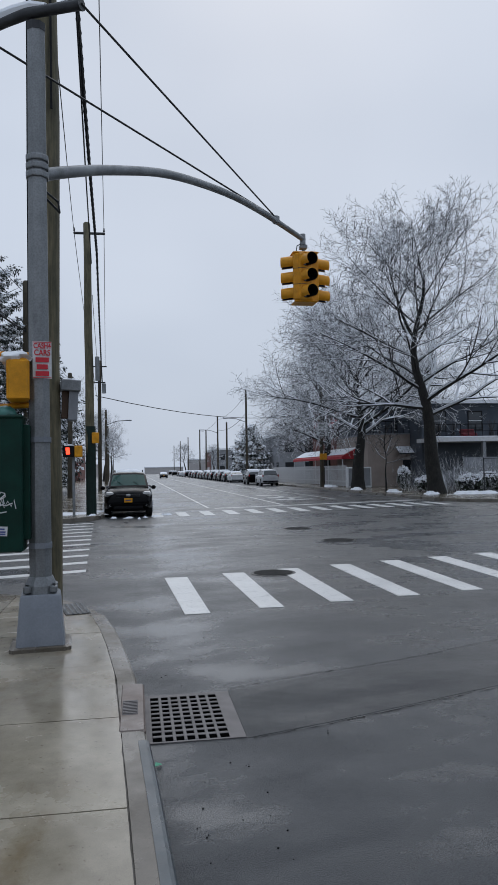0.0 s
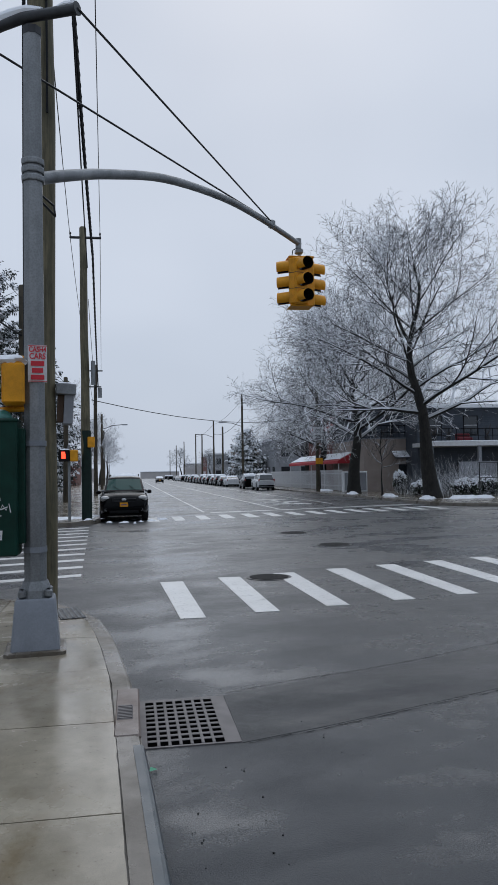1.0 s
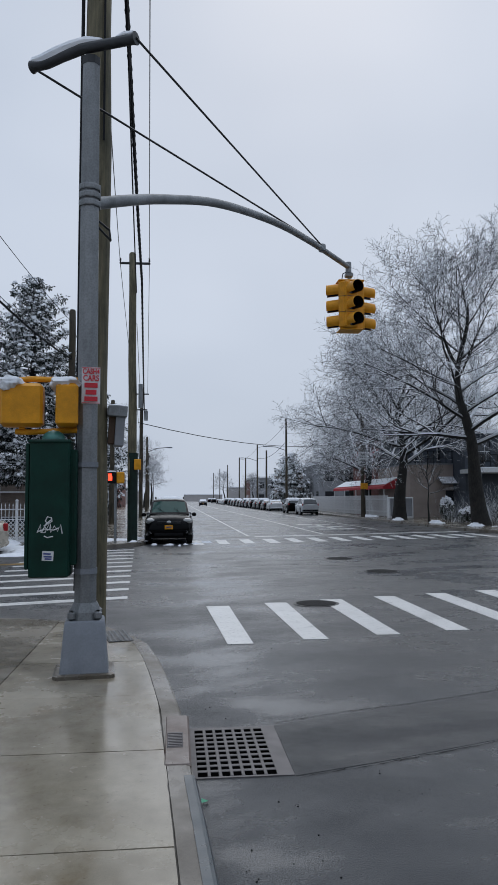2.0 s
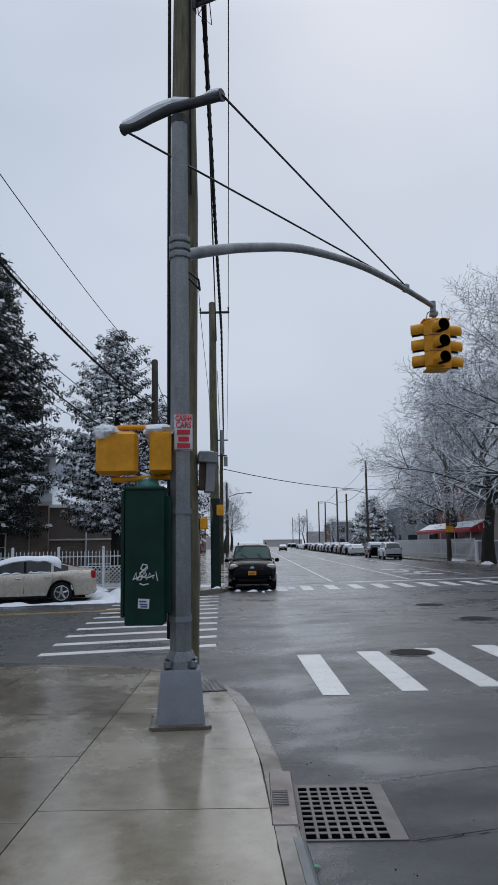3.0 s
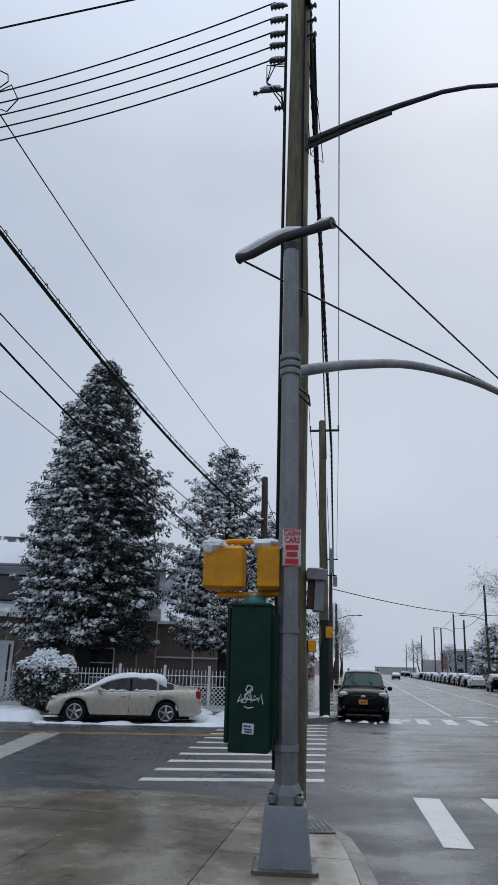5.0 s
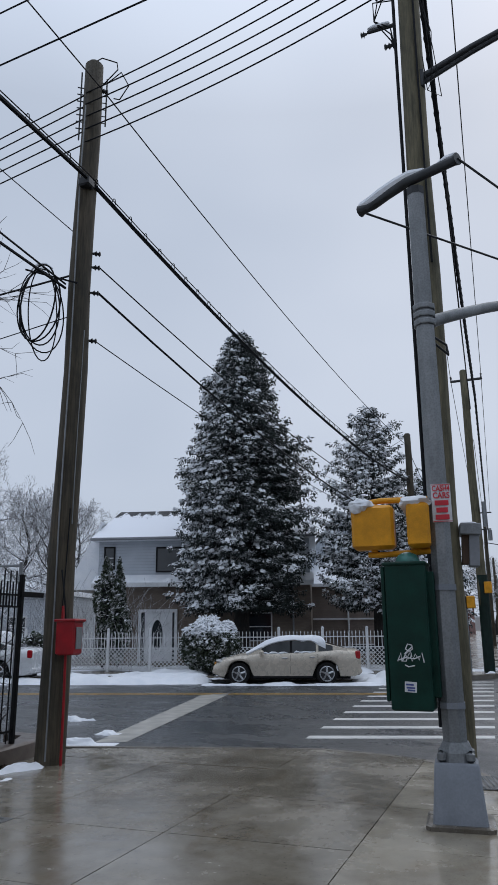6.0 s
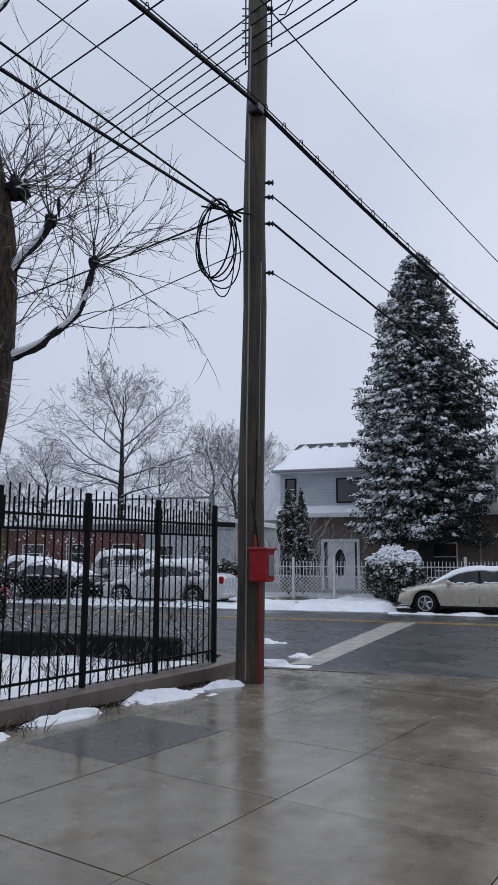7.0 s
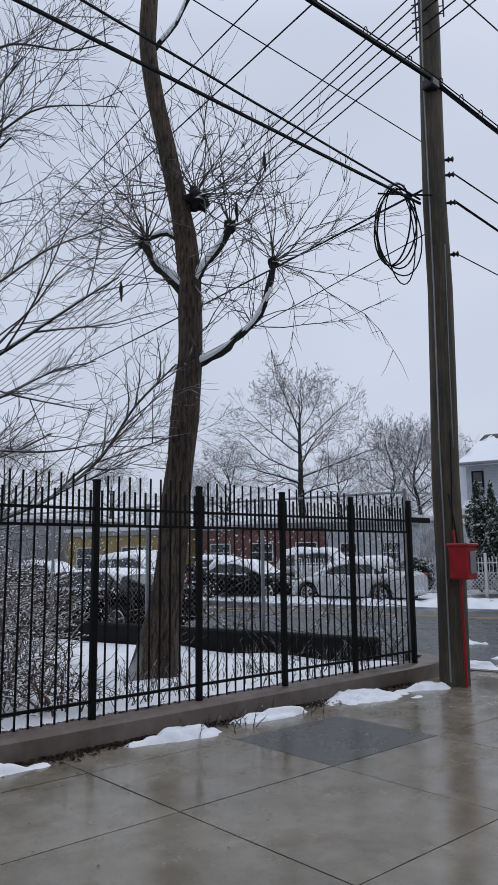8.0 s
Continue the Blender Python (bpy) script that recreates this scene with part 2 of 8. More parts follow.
GLASS_GREEN.node_tree.nodes["Principled BSDF"].inputs["Specular IOR Level"].default_value = 0.16
WINDOW = make_glass("window_glass", (0.025, 0.03, 0.035))
LENS = make_glass("dark_lens", (0.012, 0.008, 0.008))
LAMP_GLASS = make_glass("headlamp_glass", (0.42, 0.42, 0.41))
TAIL = make_glass("tail_lamp", (0.35, 0.01, 0.015))
SNOW = make_snow()
BARK = make_bark("wet_bark", (0.005, 0.0045, 0.004), (0.028, 0.025, 0.02))
BARK_BROWN = make_bark("brown_bark", (0.008, 0.005, 0.0035), (0.15, 0.1, 0.066))
TWIG = snowy("snowy_twigs", (0.05, 0.046, 0.046), -0.8, 0.0, 1.1, 0.82, 0.85, 0.25)
TWIG_DARK = snowy("dark_twigs", (0.045, 0.036, 0.03), 0.35, 0.8, 3.0, 0.47)
# haze put into the colour: paler twigs for the background trees
TWIG_HAZED = snowy("hazed_twigs", (0.10, 0.095, 0.097), -0.7, 0.2, 0.8, 0.72, 0.85, 0.25)
NEEDLES = snowy("dark_needles", (0.013, 0.021, 0.017), 0.35, 0.75, 5.0, 0.4, 0.8, 0.08)
NEEDLES_SNOW = snowy("snowy_needles", (0.013, 0.021, 0.017), 0.1, 0.3, 5.0, 0.6, 0.8, 0.1)
LEAVES = snowy("evergreen_leaves", (0.022, 0.034, 0.014), 0.0, 0.5, 4.0, 0.5, 0.7, 0.08)
ROOF = snowy("snowy_shingles", (0.05, 0.05, 0.055), 0.05, 0.3, 1.4, 0.62)
rr = Nodes("snowy_ridge_roof")
rr_z = rr.t.nodes.new("ShaderNodeSeparateXYZ")
rr.t.links.new(rr.co, rr_z.inputs[0])
rr_tile = rr.t.nodes.new("ShaderNodeTexBrick")
for key, val in (("Scale", 1.0), ("Brick Width", 0.35), ("Row Height", 0.12), ("Mortar Size", 0.012)):
    rr_tile.inputs[key].default_value = val
rr_tile.inputs["Color1"].default_value = (0.035, 0.036, 0.04, 1)
rr_tile.inputs["Color2"].default_value = (0.075, 0.077, 0.082, 1)
rr_tile.inputs["Mortar"].default_value = (0.012, 0.012, 0.013, 1)
rr.t.links.new(rr.co, rr_tile.inputs["Vector"])
rr_map = rr.t.nodes.new("ShaderNodeMapRange")
rr_map.inputs["From Min"].default_value, rr_map.inputs["From Max"].default_value = 6.72, 6.84
rr.t.links.new(rr.math("ADD", rr_z.outputs[2], rr.math("MULTIPLY", rr.math("SUBTRACT", rr.noise(2.6, 5, 0.65, (1.0, 0.5, 0.5)), 0.5), 1.6)), rr_map.inputs["Value"])
rr.put("Base Color", rr.mix(rr_map.outputs[0], (0.82, 0.84, 0.88), rr_tile.outputs["Color"])).put("Roughness", 0.8)
RIDGE_ROOF = rr.m
GREY_SIDING = make_siding("grey_siding", (0.42, 0.455, 0.50), (0.50, 0.535, 0.58), 0.13)
TAN_SIDING = make_siding("tan_siding", (0.17, 0.135, 0.115), (0.22, 0.18, 0.155), 0.15)
BLUE_SIDING = make_siding("blue_siding", (0.035, 0.046, 0.062), (0.06, 0.073, 0.092), 0.15)
BROWN_STUCCO = make_brick("brown_stone", (0.15, 0.115, 0.09), (0.19, 0.15, 0.118), (0.15, 0.12, 0.10))
BEIGE = plain("beige_stucco", (0.37, 0.31, 0.275), 0.8, 0, 0.12, 1.5)
RED_BRICK = make_brick("red_brick", (0.15, 0.045, 0.038), (0.19, 0.065, 0.05), (0.14, 0.09, 0.08))
YELLOW_WALL = plain("ochre_wall", (0.34, 0.25, 0.10), 0.8, 0, 0.2, 1.2)
GREY_WALL = plain("grey_wall", (0.26, 0.27, 0.29), 0.8, 0, 0.2, 1.2)
RED_CLOTH = plain("red_awning_cloth", (0.42, 0.02, 0.03), 0.7, 0, 0.15, 3)
BEIGE_CAR = plain("beige_car_paint", (0.56, 0.5, 0.415), 0.28, 0.2, 0.03, 3, 0)
BLACK_CAR = plain("black_car_paint", (0.002, 0.0022, 0.0028), 0.16, 0.0, 0.2, 3, 0, 0.2)
SILVER_CAR = plain("silver_car_paint", (0.42, 0.43, 0.44), 0.28, 0.3, 0.1, 3, 0)
BLACK_CAR.node_tree.nodes["Principled BSDF"].inputs["IOR"].default_value = 1.33
WHITE_CAR = plain("white_car_paint", (0.62, 0.63, 0.64), 0.25, 0, 0.06, 3, 0)
GREY_CAR = plain("grey_car_paint", (0.10, 0.105, 0.115), 0.25, 0.3, 0.1, 3, 0)
WORN = plain("worn_stop_paint", (0.36, 0.345, 0.31), 0.45, 0, 0.35, 4)
ROAD_PATCH = make_asphalt("asphalt_patch", (0.010, 0.0125, 0.015), (0.021, 0.025, 0.029), (0.6, 0.26), 1.0)
# wall colour lightened to stand in for haze over the distance
HAZED_FAR = plain("hazed_far_wall", (0.50, 0.47, 0.46), 0.9, 0, 0.06, 0.5)
DIRT = plain("leaf_dirt", (0.022, 0.013, 0.008), 0.9, 0, 0.6, 14, 0.5, 0.2)
LOT_KERB = make_concrete("old_kerb_concrete", (0.09, 0.069, 0.058), (0.19, 0.155, 0.135), (0.65, 0.3))
BRUSH = snowy("brown_brush", (0.075, 0.045, 0.031), 0.4, 0.8, 4.0, 0.5)

# ---- building helpers ----
SIDE = radians(15)
U = Vector((math.cos(SIDE), math.sin(SIDE), 0))
V = Vector((-math.sin(SIDE), math.cos(SIDE), 0))


def sn(s, n, z=0.0):
    """A place by metres along and across the side street."""
    return U * s + V * n + Vector((0, 0, z))


class Mesh:
    """Collects vertices and faces of one mesh."""

    def __init__(self):
        self.v, self.f = [], []

    def add(self, pts, faces):
        k = len(self.v)
        self.v += [tuple(p) for p in pts]
        self.f += [tuple(i + k for i in f) for f in faces]
        return self

    def box(self, lo, hi, m=None, taper=1.0):
        (a, b, c), (d, e, f) = lo, hi
        mx, my = (a + d) / 2, (b + e) / 2
        top = [(mx + (x - mx) * taper, my + (y - my) * taper, f) for x, y in ((a, b), (d, b), (d, e), (a, e))]
        pts = [Vector(p) for p in ((a, b, c), (d, b, c), (d, e, c), (a, e, c), *top)]
        if m is not None:
            pts = [m @ p for p in pts]
        return self.add(pts, [(3, 2, 1, 0), (4, 5, 6, 7), (0, 1, 5, 4), (1, 2, 6, 5), (2, 3, 7, 6), (3, 0, 4, 7)])

    def soft_box(self, lo, hi, r=0.02, m=None):
        """A box with bevelled edges all round."""
        lo, hi = Vector(lo), Vector(hi)
        r = min(r, *((hi - lo) * 0.49))
        rings = []
        for z, k in ((lo.z, r), (lo.z + r, 0.0), (hi.z - r, 0.0), (hi.z, r)):
            a, b, c, d = lo.x + k, lo.y + k, hi.x - k, hi.y - k
            e = r * 0.8
            rings.append([(a + e, b, z), (c - e, b, z), (c, b + e, z), (c, d - e, z), (c - e, d, z), (a + e, d, z), (a, d - e, z), (a, b + e, z)])
        return self.loft(rings, m=m)

    def loft(self, rings, caps=True, closed=True, m=None):
        k, n = len(self.v), len(rings[0])
        for ring in rings:
            self.v += [tuple(m @ Vector(p)) if m is not None else tuple(p) for p in ring]
        for i in range(len(rings) - 1):
            for j in range(n if closed else n - 1):
                a, b = k + i * n + j, k + i * n + (j + 1) % n
                self.f.append((a, b, b + n, a + n))
        if caps:
            self.f.append(tuple(k + j for j in reversed(range(n))))
            self.f.append(tuple(k + (len(rings) - 1) * n + j for j in range(n)))
        return self

    def tube(self, pts, radii, n=8, caps=True):
        pts = [Vector(p) for p in pts]
        if not hasattr(radii, "__len__"):
            radii = [radii] * len(pts)
        rings, side = [], None
        for i, p in enumerate(pts):
            d = (pts[min(i + 1, len(pts) - 1)] - pts[max(i - 1, 0)]).normalized()
            if side is None:
                side = d.cross(Vector((0, 0, 1)) if abs(d.z) < 0.9 else Vector((1, 0, 0))).normalized()
            side = (side - d * side.dot(d)).normalized()
            up = d.cross(side)
            rings.append([p + (side * math.cos(q) + up * math.sin(q)) * radii[i] for q in (2 * math.pi * j / n for j in range(n))])
        return self.loft(rings, caps)

    def blob(self, c, r, n=10, rough=0.0, seed=0):
        c = Vector(c)
        rings = []
        for i in range(n + 1):
            a = math.pi * (0.02 + 0.96 * i / n) - math.pi / 2
            ring = []
            for j in range(2 * n):
                b = math.pi * j / n
                d = Vector((math.cos(a) * math.cos(b), math.cos(a) * math.sin(b), math.sin(a)))
                k = 1 + rough * noise.noise(d * 2.2 + Vector((seed, seed * 2.3, 0)))
                ring.append(c + Vector((d.x * r[0], d.y * r[1], d.z * r[2])) * k)
            rings.append(ring)
        return self.loft(rings)

    def poly(self, pts, z0, z1):
        """A slab over a flat outline that runs anticlockwise."""
        n = len(pts)
        lo = [(p[0], p[1], z0) for p in pts]
        hi = [(p[0], p[1], z1) for p in pts]
        return self.add(lo + hi, [tuple(range(n, 2 * n)), tuple(reversed(range(n)))] + [(j, (j + 1) % n, (j + 1) % n + n, j + n) for j in range(n)])

    def build(self, name, smooth=False):
        me = bpy.data.meshes.new(name)
        me.from_pydata(self.v, [], self.f)
        me.validate()
        if smooth:
            me.shade_smooth()
            me.set_sharp_from_angle(angle=radians(42))
        return me


def part(name, mesh, material, parent=None, label="", smooth=False):
    me = mesh.build(name, smooth) if isinstance(mesh, Mesh) else mesh
    if not me.materials:
        me.materials.append(material)
    ob = new(name, me)
    ob.parent = parent
    if label:
        ob["label"] = label
    return ob


def thing(name, m, label, category, group="", kind=""):
    ob = new(name)
    ob.empty_display_size = 0.2
    ob.matrix_world = m if isinstance(m, Matrix) else Matrix.Translation(m)
    return tagged(ob, label, category, group, kind)


def single(name, mesh, material, label, category, group="", kind="", smooth=False):
    return tagged(part(name, mesh, material, None, "", smooth), label, category, group, kind)


def structure(name, mesh, material, label, smooth=False):
    return tagged(part(name, mesh, material, None, "", smooth), label, "", "", "structure")


def wire(p, q, sag, r, label, name="overhead_cable", n=14, group="overhead cables", lashed=False):
    p, q = Vector(p), Vector(q)
    pts = [p.lerp(q, i / n) - Vector((0, 0, sag * 4 * (i / n) * (1 - i / n))) for i in range(n + 1)]
    ob = single(name, Mesh().tube(pts, r, 5), CABLE, label, "cable", group)
    if lashed:
        for i in range(n * 3):
            k = (i + 0.5) / (n * 3)
            c = p.lerp(q, k) - Vector((0, 0, sag * 4 * k * (1 - k)))
            ring = Mesh()
            d = (q - p).normalized()
            a = d.cross(Vector((0, 0, 1))).normalized()
            ring.tube([c + Vector((0, 0, r * 1.6)) + (a * math.cos(w) * 0.4 + Vector((0, 0, 1)) * math.sin(w)) * r * 2.4 for w in (2 * math.pi * j / 8 for j in range(9))], r * 0.22, 4)
            part("lashing_loop", ring, CABLE, ob)
    return ob


def clip(poly, edge_a, edge_b):
    """The piece of a flat polygon left of a line."""
    out = []
    ax, ay = edge_a
    dx, dy = edge_b[0] - ax, edge_b[1] - ay
    f = lambda p: dx * (p[1] - ay) - dy * (p[0] - ax)
    for i, p in enumerate(poly):
        q = poly[(i + 1) % len(poly)]
        a, b = f(p), f(q)
        if a >= 0:
            out.append(p)
        if a * b < 0:
            k = a / (a - b)
            out.append((p[0] + (q[0] - p[0]) * k, p[1] + (q[1] - p[1]) * k))
    return out


def ribbon(mesh, line, w, z0, z1, lip=0.015):
    """A kerb along a line: w metres to its left, rounded at the outer edge."""
    L = [Vector((*p[:2], 0)) for p in line]
    rings = []
    for i, p in enumerate(L):
        d = (L[min(i + 1, len(L) - 1)] - L[max(i - 1, 0)]).normalized()
        left = Vector((-d.y, d.x, 0))
        rings.append([p + left * k + Vector((0, 0, z)) for k, z in ((-0.012, z0), (0.0, z1 - 0.03), (lip, z1 - 0.006), (lip * 2.4, z1), (w, z1), (w, z0))])
    return mesh.loft(rings)

# ---- ground, pavements, kerbs ----
g = Mesh()
STEP = [-900, -300, -120, -60, -30, 0, 30, 60, 120, 300, 900]
for i in range(len(STEP) - 1):
    for j in range(len(STEP) - 1):
        g.add([(STEP[i], STEP[j], 0), (STEP[i + 1], STEP[j], 0), (STEP[i + 1], STEP[j + 1], 0), (STEP[i], STEP[j + 1], 0)], [(0, 1, 2, 3)])
structure("road", g, ASPHALT, "wet dark asphalt road with worn markings")

CORNER = [(0.9, -12), (0.31, 0.2), (0.24, 1.7), (0.195, 2.6), (0.155, 3.3), (0.09, 4.6), (-0.03, 5.75), (-0.13, 6.5), (-0.25, 7.18), (-0.48, 7.8), (-0.8, 8.32), (-1.3, 8.8), (-1.95, 9.12), (-2.9, 9.3)]
NEAR_KERB = CORNER + [tuple(sn(s, 9.8)[:2]) for s in (-2.5, -6, -14, -30, -60)]
block = NEAR_KERB + [tuple(sn(-60, -30)[:2]), (-30, -30), (0.9, -30)]
structure("pavement_base", Mesh().poly(block, -0.05, 0.132), JOINT, "wet dirt in the pavement joints under the flags")
structure("kerb_corner", ribbon(Mesh(), NEAR_KERB, 0.15, -0.02, 0.152), KERB, "worn rounded concrete kerb along the corner")
# steel facing on the kerb south of the drain
steel_line = [(0.912, -12), (0.322, 0.2), (0.252, 1.7), (0.207, 2.6), (0.17, 3.25)]
structure("kerb_steel_edge", ribbon(Mesh(), steel_line, 0.072, -0.01, 0.157, 0.012), plain("blue_grey_steel", (0.075, 0.09, 0.10), 0.35, 0.3, 0.25, 5), "grey steel angle facing the kerb edge")
# cast box behind the drain
kb = Mesh().soft_box((-0.022, 3.42, 0.0), (0.146, 4.42, 0.157), 0.012)
structure("kerb_drain_head", kb, PINK_CONCRETE, "concrete drain head let into the kerb")
kc = Mesh().soft_box((-0.005, 3.72, 0.15), (0.10, 4.02, 0.160), 0.004)
for i in range(9):
    kc.box((0.0, 3.735 + 0.031 * i, 0.159), (0.095, 3.75 + 0.031 * i, 0.164))
structure("kerb_drain_cover", kc, CAST_IRON, "small ribbed iron cover in the kerb")

inner = [(p[0] - 0.154, p[1]) if p[1] < 7 else (p[0] - 0.113, p[1] - 0.113) for p in CORNER]

far_block = [tuple(sn(-60, 24.4)[:2]), tuple(sn(-8, 24.4)[:2]), tuple(sn(1.8, 24.4)[:2]), (-2.0, 25.0), (-1.4, 25.8), (-1.1, 27.0), (-1.1, 45), (-1.1, 260), (-90, 260), (-90, 60)]
structure("pavement_far", Mesh().poly(far_block, -0.05, 0.15), CONCRETE, "wet concrete pavement before the houses")
structure("kerb_far", ribbon(Mesh(), list(reversed([(x - 0.0, y) for x, y in far_block[:8]]))[::-1], 0.17, -0.02, 0.158), KERB, "concrete kerb of the far corner")
right_block = [(14.7, 260), (14.7, 36), (14.9, 33), (15.6, 31.2), (16.8, 30.2), tuple(sn(24, 24.4)[:2]), tuple(sn(80, 24.4)[:2]), (160, 260)]
structure("pavement_right", Mesh().poly(right_block, -0.05, 0.15), CONCRETE, "wet concrete pavement under street trees")
structure("kerb_right", ribbon(Mesh(), right_block[:7], 0.17, -0.02, 0.158), KERB, "concrete kerb across the avenue")

# lot behind the black fence
lot = [(-6.5, -25), (-6.5, 7.2), tuple(sn(-6.2, 8.75)[:2]), tuple(sn(-60, 8.75)[:2]), tuple(sn(-60, -25)[:2])]
lm = Mesh()
NX, NY = 58, 48
cols = [[None] * (NY + 1) for _ in range(NX + 1)]
for i in range(NX + 1):
    x = -6.44 - 0.16 * i - 0.012 * i * i
    edge = 8.74 / V.y + x * 0.268
    for j in range(NY + 1):
        p = Vector((x, edge - 0.1 * j - 0.011 * j * j, 0))
        cols[i][j] = p + Vector((0, 0, 0.29 + 0.07 * noise.noise(p * 0.9) + 0.03 * noise.noise(p * 3)))
lm.v = [tuple(p) for c in cols for p in c]
lm.f = [(i * (NY + 1) + j, i * (NY + 1) + j + 1, (i + 1) * (NY + 1) + j + 1, (i + 1) * (NY + 1) + j) for i in range(NX) for j in range(NY)]
structure("lot_ground", lm, SNOW, "snow lying over weeds in the fenced lot", True)
structure("lot_soil", Mesh().poly(lot, 0.0, 0.2), DIRT, "dark soil under the snow of the lot")
kl = Mesh()
ribbon(kl, [(-6.17, -20), (-6.17, 2.2), (-6.2, 7.0), (-6.27, 7.7), (-6.5, 8.15), (-6.95, 8.25)], 0.3, 0.0, 0.335, 0.03)
structure("lot_kerb", kl, LOT_KERB, "low cracked concrete kerb under the iron fence", True)
structure("lot_wall", Mesh().soft_box((-30, 8.78, 0.1), (-4.85, 9.0, 0.6), 0.03, Matrix.Rotation(SIDE, 4, "Z")), plain("dark_timber", (0.010, 0.0095, 0.009), 0.85, 0, 0.4, 3, 0.1, 0.2), "low dark retaining wall edging the lot")

# unseen plain walls added round the eye to darken reflections and close the avenue
structure("wall_south", Mesh().box((-60, -44, 0), (60, -42, 7.5)), RED_BRICK, "unseen plain brick wall added to darken reflections")
structure("wall_east", Mesh().box((24, -42, 0), (26, 20, 7.0)), GREY_WALL, "unseen plain grey wall added beside the avenue")

# ---- road markings ----
def stripe(poly, label="worn white crosswalk bar painted on asphalt", name="crosswalk_bar", mat=None, group="crosswalk bars"):
    return tagged(part(name, Mesh().poly(poly, 0.0, 0.006), mat or PAINT), label, "road marking", group)

for i in range(14):
    x = 0.67 + 0.94 * i + 0.009 * i * i
    y0, y1 = 7.61 + 0.19 * x, 10.65 + 0.27 * x
    dx = -0.13 + 0.025 * i
    stripe([(x, y0), (x + 0.31, y0), (x + 0.37 + dx, y1), (x + dx, y1)])
for i in range(11):
    n0 = 11.62 + i * 1.19
    xl, xr = -3.62 - i * 0.085, -0.78 - i * 0.055
    a, b = (n0 - xl * V.x) / V.y, (n0 + 0.1 - xr * V.x) / V.y
    stripe([(xl, a), (xr, b), (xr - 0.02, b + 0.32), (xl - 0.02, a + 0.32)])
for i in range(14):
    x = 0.7 + i * 1.0
    y0, y1 = 25.3 / V.y + x * 0.26, 28.0 / V.y + x * 0.26
    stripe([(x, y0), (x + 0.42, y0), (x + 0.42, y1), (x, y1)])
stripe([(-6.66, 9.74), (-6.2, 9.92), (-7.86, 18.4), (-8.4, 17.7)], "wide worn white stop line on asphalt", "stop_line", WORN, "stop lines")
for k in (0.0, 0.24):
    stripe([tuple(sn(s, 19.45 + k + d)[:2]) for s, d in ((-60, 0), (1.4, 0), (1.4, 0.11), (-60, 0.11))], "faded yellow centre line on wet asphalt", "centre_line", YELLOW_LINE, "centre lines")
stripe([(3.3, 32.3), (3.42, 32.3), (3.42, 250), (3.3, 250)], "long white lane line on asphalt", "lane_line", None, "lane lines")
stripe([(7.0, 33.5), (7.14, 33.5), (7.14, 250), (7.0, 250)], "long white lane line on asphalt", "lane_line", None, "lane lines")
stripe([(10.9, 38), (11.02, 38), (11.02, 250), (10.9, 250)], "long white lane line on asphalt", "lane_line", None, "lane lines")
stripe([(3.6, 31.5), (14.2, 34.3), (14.2, 34.75), (3.6, 31.95)], "white stop line across the avenue", "stop_line", None, "stop lines")
for y in (38.5, 41.5, 45.5):
    stripe([(7.9, y), (10.0, y), (10.0, y + 0.9), (7.9, y + 0.9)], "white painted lane letters worn to bars", "lane_legend", None, "lane legend")
stripe([(8.85, 39), (9.1, 39), (9.1, 46), (8.85, 46)], "white painted lane arrow shaft", "lane_legend", None, "lane legend")

def crack(pts, seed, w=0.0045):
    rng = random.Random(seed)
    a, b = [], []
    for (x0, y0), (x1, y1) in zip(pts, pts[1:]):
        for k in range(16):
            f = k / 16
            x, y = x0 + (x1 - x0) * f, y0 + (y1 - y0) * f + rng.uniform(-0.012, 0.012)
            h = w * rng.uniform(0.25, 1.5)
            a.append((x, y - h, 0.004))
            b.append((x, y + h, 0.004))
    k = len(a)
    tagged(part("road_crack", Mesh().add(a + b, [(i, i + 1, k + i + 1, k + i) for i in range(k - 1)]), RUBBER), "thin sealed crack across the asphalt", "crack", "road cracks")

rp = [(0.8, 3.58), (1.4, 3.76), (2.2, 4.04), (2.9, 4.29), (5.5, 5.24), (8.0, 6.2), (8.0, 7.15), (4.5, 6.05), (2.6, 5.2), (2.0, 5.0), (1.3, 4.8), (0.8, 4.6)]
tagged(part("road_patch", Mesh().poly(rp, 0.0, 0.0025), ROAD_PATCH), "darker asphalt trench patch beside the drain", "road patch")
gr = Mesh()
rng = random.Random(17)
for i in range(90):
    y = rng.uniform(2.0, 9.0)
    x = 0.3 + abs(rng.gauss(0, 0.5)) - 0.09 * max(0, y - 5) + (0.6 if 3.4 < y < 4.7 else 0)
    r = rng.choice((0.002, 0.003, 0.004, 0.006))
    gr.loft([[(x + r * math.cos(a) * k, y + r * math.sin(a) * k, z) for a in (0, 1.2, 2.5, 3.8, 5.0)] for k, z in ((1, 0.0), (0.9, r * 0.7), (0.4, r))])
tagged(part("road_grit", gr, RUBBER), "dark grit and crumbs scattered along the gutter", "grit", "", "stuff")
crack([(0.82, 4.66), (1.3, 4.85), (2.0, 5.05), (2.6, 5.25), (4.5, 6.1), (8, 7.2)], 1)
crack([(0.84, 3.56), (1.4, 3.72), (2.2, 4.0), (2.9, 4.25), (5.5, 5.2)], 2)
crack([(0.9, 17.4), (3.4, 18.0), (4.6, 17.1), (6.0, 17.6)], 3, 0.016)
